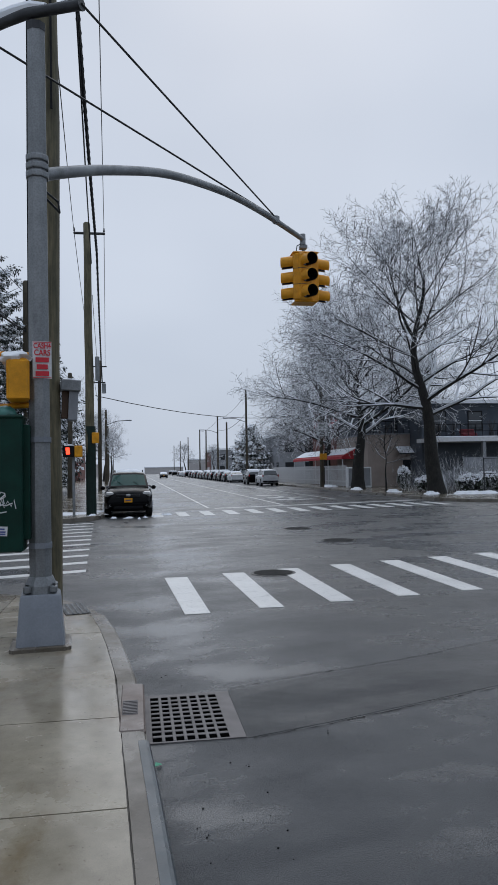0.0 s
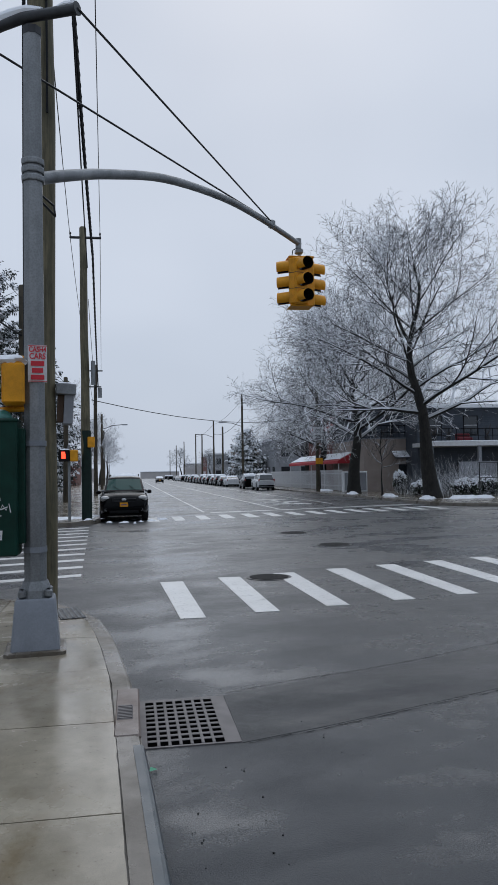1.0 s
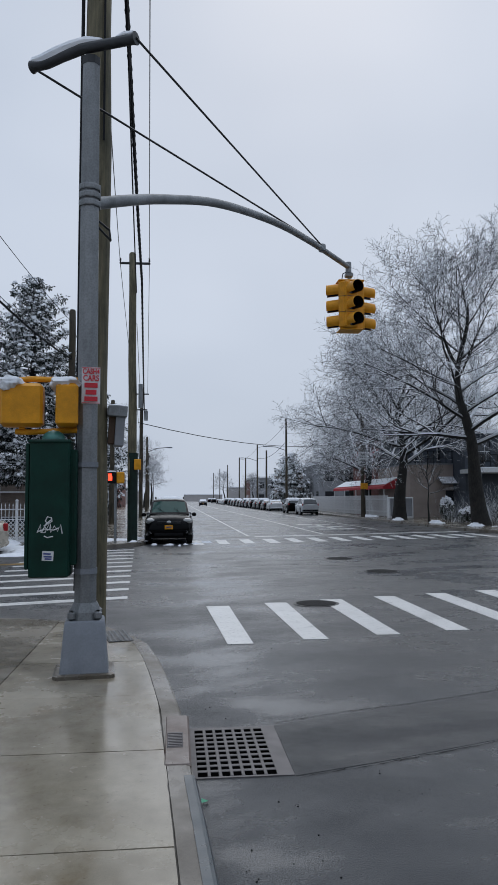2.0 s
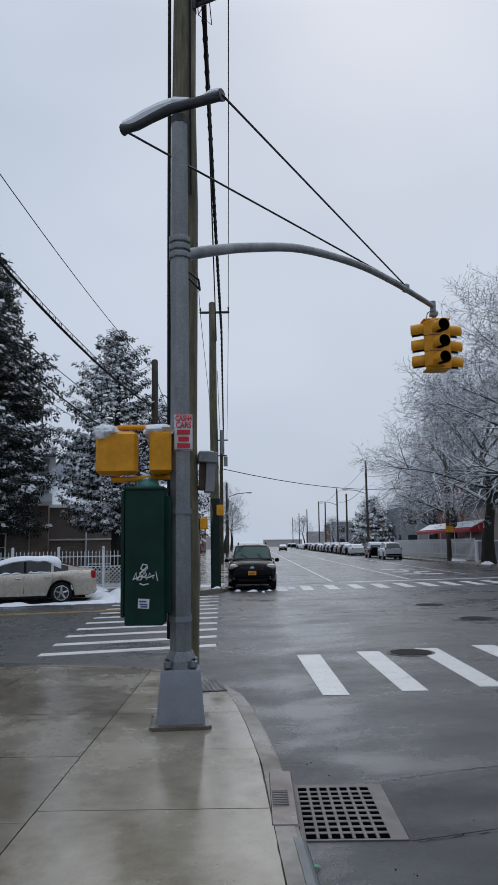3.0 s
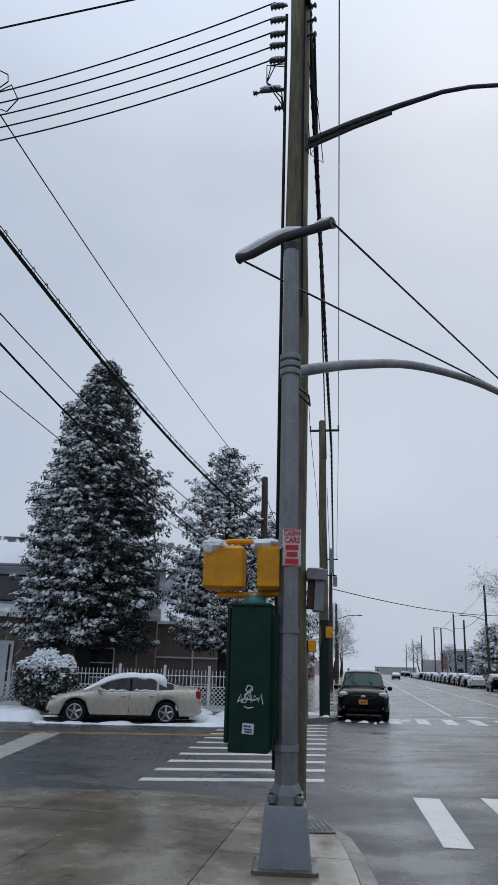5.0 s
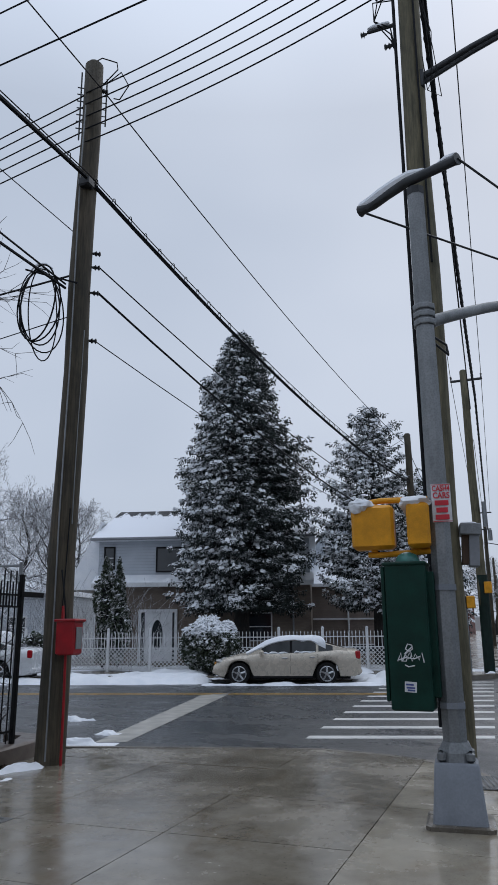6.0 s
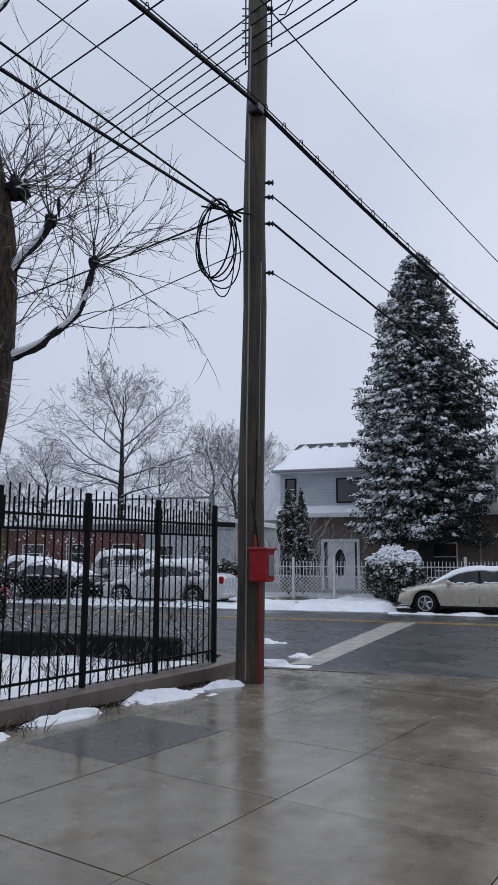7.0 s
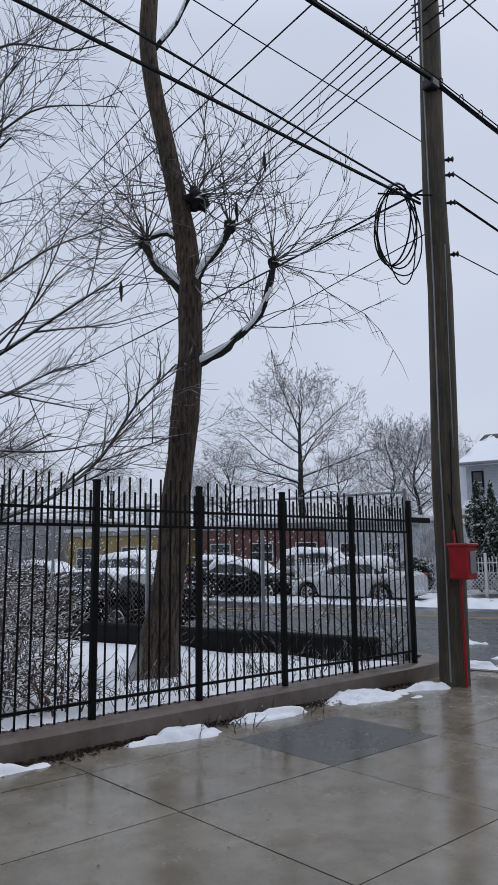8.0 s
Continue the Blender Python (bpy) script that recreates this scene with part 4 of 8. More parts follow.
part("top_wire", Mesh().tube([(0.4, 0.0, 9.62), (0.6, 0.02, 9.75), (0.72, 0.05, 9.5), (0.6, 0, 9.25), (0.5, 0, 9.3)], 0.01, 5), CABLE, wp, "looped jumper wire")
coil = thing("cable_coil", W + Vector((-0.35, -0.30, 5.97)), "hanging coil of black cable by the pole", "cable coil")
for k in range(5):
    rx, rz = 0.235 + 0.025 * k * (k % 2), 0.56 + 0.025 * k
    pts = [(rx * math.cos(a) * 0.82 + 0.05 * math.sin(k + a), rx * math.cos(a) * 0.5 + 0.03 * k - 0.06, rz * math.sin(a) - 0.03 * k + 0.06 * math.cos(a + k)) for a in (2 * math.pi * j / 28 for j in range(29))]
    part("loop", Mesh().tube(pts, 0.012 - 0.0008 * k, 6), CABLE, coil, "", True)
part("snow_cap", Mesh().tube([(-0.12, -0.09, 0.5), (-0.04, -0.06, 0.585), (0.05, 0.0, 0.6), (0.13, 0.05, 0.54)], [0.01, 0.022, 0.02, 0.01], 6), SNOW, coil, "", True)

fb = thing("alarm_box", W + Vector((0.2, -0.12, 0)), "bright red street alarm box on a red conduit", "alarm box")
part("body", Mesh().soft_box((-0.03, -0.15, 1.27), (0.23, 0.06, 1.68), 0.02), RED, fb)
part("roof", Mesh().soft_box((-0.05, -0.17, 1.66), (0.26, 0.08, 1.70), 0.012), RED, fb)
part("plate", Mesh().soft_box((0.231, -0.1, 1.34), (0.245, 0.02, 1.6), 0.004), STEEL, fb, "grey metal face plate")
part("conduit", Mesh().tube([(0.02, 0.03, 0.0), (0.02, 0.03, 0.7), (0.03, 0.0, 1.3)], 0.017, 10), RED, fb, "red painted conduit")
part("bracket", Mesh().soft_box((-0.04, -0.03, 1.3), (-0.015, 0.01, 1.86), 0.006), RED, fb)
part("cable", Mesh().tube([(0.05, -0.06, 1.7), (0.04, -0.1, 2.0), (-0.03, -0.08, 2.3)], 0.01, 5), CABLE, fb)

# poles along the streets
P2 = Vector((-1.55, 26.6, 0.15))
p2 = utility_pole(P2, (-1.61, 26.6, 11.1), 0.18, 0.13, WOOD_POLE, "tall wooden utility pole by the far corner")
part("guard", Mesh().tube([(0, 0, 0.0), (0, 0, 3.3)], 0.19, 14), GUARD, p2, "dark green cable guard")
part("crossarm", Mesh().soft_box((-0.55, -0.06, 10.55), (0.62, 0.05, 10.63), 0.02), STEEL_DARK, p2)
for x in (-0.52, 0.58):
    insulator(p2, (x, 0, 10.6), (0, 0, 1), 3)
part("transformer", Mesh().tube([(0.28, -0.1, 5.0), (0.28, -0.1, 5.9)], 0.08, 12), STEEL, p2, "grey transformer can", True)
part("sign_plate", Mesh().soft_box((0.06, -0.26, 2.66), (0.32, -0.2, 3.06), 0.02), YELLOW, p2, "yellow sign plate")
P3 = Vector((-4.15, 28.8, 0.15))
utility_pole(P3, (-4.15, 28.8, 9.4), 0.16, 0.13, WOOD_OLD, "dark wooden utility pole by the corner house")
P4 = Vector((15.2, 98, 0.15))
utility_pole(P4, (15.2, 98, 12.6), 0.18, 0.13, WOOD_OLD, "dark wooden utility pole beside parked cars")
for k, (x, y, h) in enumerate(((15.2, 57.2, 9.0), (15.2, 134, 11.6), (-2.82, 60, 10.9), (-3.6, 92, 9.5), (-4.6, 125, 9.5), (-4.0, 46, 8.0), (15.4, 175, 11.5), (15.4, 215, 11.5), (15.5, 255, 12), (-6.0, 165, 10.0), (-7.5, 210, 10.0), (14.9, 118, 9.5), (15.6, 300, 12), (-9, 300, 12), (15.3, 158, 10.5))):
    utility_pole((x, y, 0.15 if y < 258 else 0.0), (x + 0.05, y, h), 0.17, 0.13, WOOD_OLD, "wooden utility pole along the avenue")
for x, y, z, d in ((15.2, 98, 8.2, -1), (15.2, 134, 8.6, -1), (-3.6, 92, 7.6, 1)):
    s2 = thing("street_light", (x, y, z), "distant street light on a utility pole", "street light", "far street lights")
    part("arm", Mesh().tube([(0, 0, 0), (d * 1.4, 0, 0.5), (d * 2.6, 0, 0.6)], 0.045, 6), STEEL_DARK, s2)
    part("lamp_head", Mesh().soft_box((d * 2.9 - 0.35, -0.12, 0.52), (d * 2.9 + 0.35, 0.12, 0.66), 0.04), BASE_PAINT, s2)

p5 = thing("pole_crossarm", (-2.79, 59.9, 0), "steel crossarms with a transformer on the next pole", "crossarm")
for z, w in ((10.42, 0.62), (9.1, 0.5)):
    part("bar", Mesh().soft_box((-w, -0.16, z - 0.05), (w, -0.06, z + 0.05), 0.015), STEEL_DARK, p5)
part("transformer", Mesh().tube([(0.38, -0.2, 8.2), (0.38, -0.2, 9.0)], 0.17, 12), STEEL, p5, "grey transformer can", True)

# walk signal on the far corner, red hand lit
fs = thing("pedestrian_signal", (-2.15, 26.1, 2.3), "yellow pedestrian signal showing a red hand", "pedestrian signal", "pedestrian signals")
part("housing", Mesh().soft_box((0.05, -0.15, 0), (0.33, 0.15, 0.42), 0.03), YELLOW, fs)
part("hood", Mesh().soft_box((-0.35, -0.2, 0.0), (0.03, 0.12, 0.42), 0.02), BLACK, fs)
hand = Nodes("red_hand_light")
hand.put("Base Color", (0.3, 0.02, 0.01)).put("Emission Color", (1.0, 0.05, 0.02)).put("Emission Strength", 3.0)
part("hand_light", Mesh().soft_box((-0.24, -0.212, 0.1), (-0.1, -0.2, 0.26), 0.004).soft_box((-0.25, -0.212, 0.24), (-0.115, -0.2, 0.35), 0.004), hand.m, fs, "glowing red hand")
part("post", Mesh().tube([(0.0, 0.1, -2.15), (0.0, 0.1, 0.6)], 0.05, 8), STEEL, fs)
part("snow_cap", Mesh().blob((-0.15, 0, 0.43), (0.18, 0.15, 0.04), 6, 0.3), SNOW, fs, "", True)

# ---- overhead cables ----
WT, MT = Vector((-5.66, 7.22, 0)), Vector((-0.82, 7.05, 0))
def at(p, z, dx=0.0, dy=0.0):
    return Vector((p.x + dx, p.y + dy, z))
S_END = Vector((-6.2, -36, 0))
W_END = Vector((-45.5, 13.6, 0))
T = "black overhead wire strung between poles"
for k, (za, zb) in enumerate(((9.62, 10.72), (9.42, 10.45), (9.2, 10.2), (8.98, 9.95), (8.75, 9.72))):
    wire(at(WT, za, 0.0, -0.1), at(MT, zb, -0.35), 0.12, 0.011, T)
    wire(at(WT, za, -0.05, -0.06), at(W_END, 9.7 - 0.2 * k), 0.5, 0.011, T)
wire(at(WT, 8.06, 0.16, -0.2), at(P3, 7.4), 0.55, 0.034, "thick lashed bundle of black overhead cables", lashed=True, n=16)
wire(at(WT, 8.14, 0.16, -0.2), at(P3, 7.5), 0.5, 0.009, "steel strand above the cable bundle")
wire(at(WT, 8.06, 0.16, -0.2), at(S_END, 9.2), 0.7, 0.034, "thick lashed bundle of black overhead cables", lashed=True, n=16)
wire(at(WT, 8.14, 0.16, -0.2), at(S_END, 9.3), 0.65, 0.009, "steel strand above the cable bundle")
wire(at(WT, 9.72, 0.2, 0.13), at(P3, 8.9), 0.35, 0.011, T)
wire(at(WT, 9.72, 0.2, 0.13), at(S_END, 10.6), 0.4, 0.011, T)
wire(at(WT, 6.78, 0.22, 0.15), at(P3, 6.3), 0.5, 0.011, T)
wire(at(WT, 6.38, 0.22, 0.14), at(P3, 5.6), 0.6, 0.018, "twisted black service cable")
wire(at(WT, 5.65, 0.2, 0.13), at(P3, 5.3), 0.35, 0.008, "thin black telephone wire")
wire(at(WT, 6.42, -0.1, -0.2), at(S_END, 10.2), 0.5, 0.014, T)
wire(at(WT, 6.36, -0.1, -0.2), at(S_END, 7.6), 0.42, 0.02, "thick black service cable")
wire(at(WT, 6.4, 0.1, -0.2), at(WT, 6.62, -0.6, -0.45), 0.0, 0.014, T)
wire(at(WT, 6.66, -0.15), at(W_END, 9.2), 0.3, 0.016, "twisted black service cable")
wire(at(WT, 6.02, -0.15), at(W_END, 6.8), 0.6, 0.008, "thin black telephone wire")
wire(at(WT, 7.35, -0.15), at(S_END, 9.2), 0.4, 0.007, "thin black telephone wire")
wire((-45, 9.0, 9.8), (8, 4.6, 10.4), 0.25, 0.012, T)
wire((-45, 9.8, 9.8), (8, 5.3, 10.4), 0.25, 0.014, T)
# along the avenue
wire(at(MT, 10.6, 0.12), at(P2, 10.0, 0.3), 0.3, 0.042, "thick lashed bundle of black overhead cables", lashed=True, n=16)
wire(at(MT, 10.1, 0.2), at(P2, 9.6, 0.1), 0.35, 0.02, T)
wire(at(MT, 10.9, 0.55), at(P2, 10.75, 0.58), 0.2, 0.011, T)
wire(at(MT, 9.2, -0.1), at(P2, 10.7, -0.52), 0.2, 0.011, T)
wire(at(MT, 10.6, 0.12), (-0.5, -24, 11.5), 0.3, 0.042, "thick lashed bundle of black overhead cables", lashed=True)
wire(at(MT, 10.9, 0.55), (0.1, -24, 11.8), 0.3, 0.011, T)
for dx, z in ((-0.52, 10.7), (0.58, 10.7), (0.32, 9.9), (0.3, 9.2), (0.12, 8.4), (-0.1, 7.8)):
    wire(at(P2, z, dx), (-2.82 + dx * 0.9, 60, z - 0.3), 0.5, 0.012, T)
wire(at(P2, 4.6, 0.2), (15.2, 57.2, 6.6), 0.8, 0.016, T)
wire((15.2, 57.2, 8.6), (15.2, 98, 10.6), 0.6, 0.016, T)
wire((15.2, 98, 12), (15.2, 134, 11), 0.6, 0.02, T)
wire((15.2, 98, 9.5), (15.2, 134, 9.2), 0.9, 0.03, T)
wire((15.2, 134, 11), (15.4, 175, 11), 0.6, 0.025, T)
wire(at(P3, 8.8), (-4.0, 46, 7.7), 0.5, 0.014, T)

wire(at(P2, 10.0, 0.3), (-2.55, 59.8, 9.1), 0.5, 0.042, "thick lashed bundle of black overhead cables", lashed=True, n=16)

# ---- iron fence on the lot kerb ----
FX = -6.36
POSTS = [7.285 - 1.18 * i for i in range(11)]
IRON = plain("black_iron", (0.004, 0.004, 0.0045), 0.6, 0.0, 0.3, 12, 0.1, 0.15)
fence = thing("iron_fence", (FX, 0, 0.285), "black iron picket fence with spear tops on a kerb", "fence")
picket = Mesh().soft_box((-0.008, -0.008, 0.06), (0.008, 0.008, 2.19), 0.003).build("picket")
spear = Mesh().box((-0.008, -0.008, 1.72), (0.008, 0.008, 2.05)).build("spear")
post = Mesh().soft_box((-0.028, -0.028, -0.02), (0.028, 0.028, 2.13), 0.006).soft_box((-0.033, -0.033, 2.12), (0.033, 0.033, 2.15), 0.01).build("post")
for i, y in enumerate(POSTS):
    o = part("post", post, IRON, fence)
    o.location = (0, y, 0)
    if i == len(POSTS) - 1:
        continue
    y1 = POSTS[i + 1]
    for z in (0.2, 1.73, 1.88):
        part("rail", Mesh().box((-0.013, y1, z - 0.013), (0.013, y, z + 0.013)), IRON, fence)
    n = 10
    for k in range(1, n):
        o = part("picket", picket, IRON, fence)
        o.location = (0, y + (y1 - y) * k / n, 0)
    for k in range(n):
        o = part("spear", spear, IRON, fence)
        o.location = (0, y + (y1 - y) * (k + 0.5) / n, 0)
part("arm", Mesh().soft_box((-0.02, 7.28, 1.86), (0.02, 7.75, 1.93), 0.005), IRON, fence, "short rail stub beyond the end post")

cl = thing("chain_link_fence", pose(-6.75, 7.75, 0.3, 0, 0, 15), "grey chain-link fence along the side of the lot", "fence")
for i in range(7):
    part("post", Mesh().tube([(-2.4 * i, 0, -0.2), (-2.4 * i, 0, 2.35)], 0.03, 8), STEEL, cl)
part("top_rail", Mesh().tube([(0, 0, 2.3), (-14.4, 0, 2.3)], 0.02, 6), STEEL, cl)
net = Mesh()
for i in range(-22, 145):
    for d in (1, -1):
        x0, x1, z0, z1 = -0.1 * i, -0.1 * i - 2.2 * d * 0.999, 0.05, 2.25
        if d < 0:
            x0, x1 = x0, x0 + 2.2
        lo, hi = (x0, z0), (x1, z1)
        pts = [(lo[0] + (hi[0] - lo[0]) * k, lo[1] + (hi[1] - lo[1]) * k) for k in (0, 1)]
        keep = []
        for (x, z) in pts:
            keep.append((min(0, max(-14.4, x)), z0 + (z1 - z0) * ((min(0, max(-14.4, x)) - lo[0]) / (hi[0] - lo[0]))))
        if abs(keep[0][0] - keep[1][0]) > 0.05:
            net.tube([(keep[0][0], 0, keep[0][1]), (keep[1][0], 0, keep[1][1])], 0.0022, 3, False)
tagged(part("wire_mesh", net, STEEL, cl, "woven wire mesh"), "", "", "", "stuff")
rng = random.Random(61)
specks, vine = Mesh(), Mesh()
for i in range(3200):
    x, z = -rng.uniform(0, 14.4), 0.05 + 2.2 * rng.random()
    if noise.noise(Vector((x * 0.9, z * 1.1, 3))) < -0.12:
        continue
    r = rng.uniform(0.008, 0.024)
    specks.add([(x - r, -0.006, z), (x, -0.012, z - r * 0.7), (x + r, -0.006, z), (x, -0.004, z + r * 0.8)], [(0, 1, 2, 3)])
for i in range(150):
    q = Vector((-rng.uniform(0, 14.4), 0.02, 0.0))
    path = [q]
    d = Vector((rng.gauss(0, 0.4), 0, 1))
    for k in range(7):
        d = (d + Vector((rng.gauss(0, 0.45), 0, rng.gauss(0, 0.2)))).normalized()
        path.append(path[-1] + d * rng.uniform(0.15, 0.4))
    path = [Vector((min(0, max(-14.4, p.x)), p.y, min(2.3, p.z))) for p in path]
    vine.tube(path, 0.006, 3, False)
tagged(part("snow_specks", specks, SNOW, cl, "wet snow caught in the wire mesh"), "", "", "", "stuff")
tagged(part("vines", vine, BRUSH, cl, "dead brown vines in the mesh"), "", "", "", "stuff")

# ---- snow patches lying about ----
def snow_patch(x, y, z, lx, ly, turn=0.0, h=0.06, seed=0, label="small pile of old snow on wet pavement"):
    """A thin ragged mound whose edge melts into the ground."""
    m = pose(x, y, z, 0, 0, turn)
    n = 34
    me = Mesh()
    for i in range(n + 1):
        for j in range(n + 1):
            u, v = 3.2 * (i / n - 0.5), 3.2 * (j / n - 0.5)
            q = Vector((u * lx, v * ly, seed * 1.7))
            rag = 0.8 * noise.noise(Vector((u * 1.3, v * 1.3, seed))) + 0.6 * noise.noise(q * 6) + 0.3 * noise.noise(q * 15)
            k = 1.05 - (u * u + v * v) ** 0.75 + rag
            top = h * min(1.35, max(-0.3, k * 1.4)) + (0.012 * noise.noise(q * 14) if k > 0 else 0)
            me.v.append(tuple(m @ Vector((u * lx, v * ly, top))))
    me.f = [(i * (n + 1) + j, (i + 1) * (n + 1) + j, (i + 1) * (n + 1) + j + 1, i * (n + 1) + j + 1) for i in range(n) for j in range(n)]
    return single("snow_mound", me, SNOW, label, "snow pile", "snow piles", "", True)

snow_patch(-5.93, 5.75, 0.15, 0.26, 0.5, -20, 0.06, 1)
snow_patch(-5.8, 6.75, 0.15, 0.14, 0.4, -10, 0.05, 2)
snow_patch(-5.95, 3.2, 0.15, 0.13, 0.38, -8, 0.06, 3)
snow_patch(-5.97, 4.35, 0.15, 0.09, 0.45, -5, 0.06, 4)
snow_patch(-6.0, 1.5, 0.15, 0.1, 0.4, -5, 0.05, 5)
dm = Mesh()
rng = random.Random(4)
for i in range(2600):
    y = rng.uniform(-2, 6.9)
    x = -6.165 + abs(rng.gauss(0, 0.07 + 0.07 * max(0, noise.noise(Vector((y * 0.8, 2, 0)))))) + 0.01
    s = rng.uniform(0.008, 0.03)
    a = rng.uniform(0, 6.28)
    dm.add([(x + s * math.cos(a + q), y + s * math.sin(a + q) * 0.7, 0.153 + rng.uniform(0, 0.02)) for q in (0, 1.6, 3.1, 4.7)], [(0, 1, 2, 3)])
for i in range(700):
    y, x = rng.uniform(-2, 7.0), -6.46 + abs(rng.gauss(0, 0.03))
    s = rng.uniform(0.008, 0.022)
    a = rng.uniform(0, 6.28)
    dm.add([(x + s * math.cos(a + q), y + s * math.sin(a + q) * 0.7, 0.337 + rng.uniform(0, 0.012)) for q in (0, 1.6, 3.1, 4.7)], [(0, 1, 2, 3)])
for i in range(170):
    x, y = rng.gauss(-5.0, 0.6), rng.gauss(3.2, 1.0)
    s = rng.uniform(0.003, 0.011)
    a = rng.uniform(0, 6.28)
    dm.add([(x + s * math.cos(a + q), y + s * math.sin(a + q) * 0.7, 0.1545 + rng.uniform(0, 0.002)) for q in (0, 1.6, 3.1, 4.7)], [(0, 1, 2, 3)])
tagged(part("leaf_litter", dm, DIRT), "brown leaf litter swept against the lot kerb", "litter", "", "stuff")

def weed(x, y, z, h, n, seed, label="dead brown weeds poking through snow", mat=None, spread=0.5):
    rng = random.Random(seed)
    me = Mesh()
    for i in range(n):
        p = Vector((rng.gauss(0, spread * 0.4), rng.gauss(0, spread * 0.4), 0))
        d = Vector((rng.gauss(0, 0.35), rng.gauss(0, 0.35), 1)).normalized()
        pts, L = [p], h * rng.uniform(0.4, 1)
        for k in range(4):
            d = (d + Vector((rng.gauss(0, 0.22), rng.gauss(0, 0.22), -0.03))).normalized()
            pts.append(pts[-1] + d * L / 4)
            if k > 0:
                q = (d + Vector((rng.gauss(0, 0.7), rng.gauss(0, 0.7), 0.2))).normalized()
                me.tube([pts[-1], pts[-1] + q * L * 0.2], [0.004, 0.002], 3, False)
        me.tube(pts, [0.006, 0.005, 0.004, 0.003, 0.002], 3, False)
    ob = tagged(part("weeds", me, mat or TWIG_DARK), label, "weeds", "dead weeds")
    ob.location = (x, y, z)
    return ob

for i, (x, y, h, n) in enumerate(((-7.6, 2.2, 1.3, 40), (-8.4, 1.6, 1.6, 46), (-7.2, 1.1, 1.1, 30), (-9.3, 2.6, 1.5, 40), (-8.9, 5.4, 0.6, 20), (-7.5, 5.6, 0.45, 22), (-7.0, 6.4, 0.4, 24), (-8.3, 6.8, 0.5, 24), (-6.85, 3.6, 0.35, 18), (-6.02, 3.75, 0.22, 16), (-7.1, 7.2, 0.5, 24), (-9.8, 7.3, 0.6, 20), (-6.02, 4.6, 0.15, 10))):
    weed(x, y, 0.28 if x < -6.3 else 0.15, h, n, 60 + i)

rng = random.Random(41)
def thicket(x, y, z, size, n, seed):
    """A tangle of short brown stems with wet snow caught in it."""
    rg = random.Random(seed)
    root = thing("thicket", (x, y, z), "tangled brown thicket speckled with wet snow", "brush", "thickets in the lot")
    stems, specks = Mesh(), Mesh()
    for i in range(n):
        a, u = rg.uniform(0, 6.283), rg.random()
        rr = math.sqrt(rg.random())
        q = Vector((math.cos(a) * rr * size[0], math.sin(a) * rr * size[1], u * size[2] * (1 - 0.45 * rr) * (1 + 0.3 * noise.noise(Vector((math.cos(a) * 2, math.sin(a) * 2, seed))))))
        d = Vector((math.cos(a) * 0.5 + rg.gauss(0, 0.7), math.sin(a) * 0.5 + rg.gauss(0, 0.7), rg.gauss(0.35, 0.6))).normalized()
        path = [q]
        L = rg.uniform(0.12, 0.5)
        for k in range(3):
            d = (d + Vector((rg.gauss(0, 0.35), rg.gauss(0, 0.35), rg.gauss(0, 0.3)))).normalized()
            path.append(path[-1] + d * L / 3)
            if rg.random() < 0.75:
                c, r = path[-1], rg.uniform(0.007, 0.02)
                specks.add([c + Vector((-r, 0, 0.004)), c + Vector((0, -r, 0.0)), c + Vector((r, 0, 0.004)), c + Vector((0, r, 0.006)), c + Vector((0, 0, r * 0.9))], [(0, 1, 4), (1, 2, 4), (2, 3, 4), (3, 0, 4)])
        stems.tube(path, [0.007, 0.005, 0.004, 0.002], 3, False)
    for i in range(14):
        q = Vector((rg.gauss(0, size[0] * 0.3), rg.gauss(0, size[1] * 0.3), -0.05))
        path, d = [q], Vector((rg.gauss(0, 0.3), rg.gauss(0, 0.3), 1))
        for k in range(5):
            d = (d + Vector((rg.gauss(0, 0.25), rg.gauss(0, 0.25), 0))).normalized()
            path.append(path[-1] + d * size[2] * 0.19)
        stems.tube(path, [0.014, 0.012, 0.01, 0.008, 0.006, 0.003], 4, False)
    tagged(part("stems", stems, BRUSH, root, "thin brown stems"), "", "", "", "stuff")
    tagged(part("snow_specks", specks, SNOW, root, "specks of wet snow"), "", "", "", "stuff")
    return root

for i, (x, y, r, hh, n) in enumerate(((-7.5, 1.7, 0.6, 0.9, 380), (-8.3, 2.2, 0.9, 1.9, 620), (-7.6, 0.3, 0.8, 1.6, 500), (-9.3, 2.9, 0.9, 1.9, 600), (-8.8, 0.8, 1.0, 2.2, 650), (-10.3, 3.4, 1.0, 1.7, 520), (-7.2, 2.7, 0.4, 0.6, 160))):
    thicket(x, y, 0.26, (r, r, hh), n, 300 + i)
for i in range(14):
    weed(rng.uniform(-9.0, -6.6), rng.uniform(3.4, 7.4), 0.26, rng.uniform(0.2, 0.5), 12, 240 + i)

# ---- bare trees ----
def curve_pts(pts, n=4):
    pts = [Vector(p) for p in pts]
    out = []
    for i in range(len(pts) - 1):
        a, b, c, d = pts[max(i - 1, 0)], pts[i], pts[i + 1], pts[min(i + 2, len(pts) - 1)]
        for k in range(n):
            t = k / n
            out.append(0.5 * ((2 * b) + (c - a) * t + (2 * a - 5 * b + 4 * c - d) * t * t + (3 * b - a - 3 * c + d) * t ** 3))
    return out + [pts[-1]]

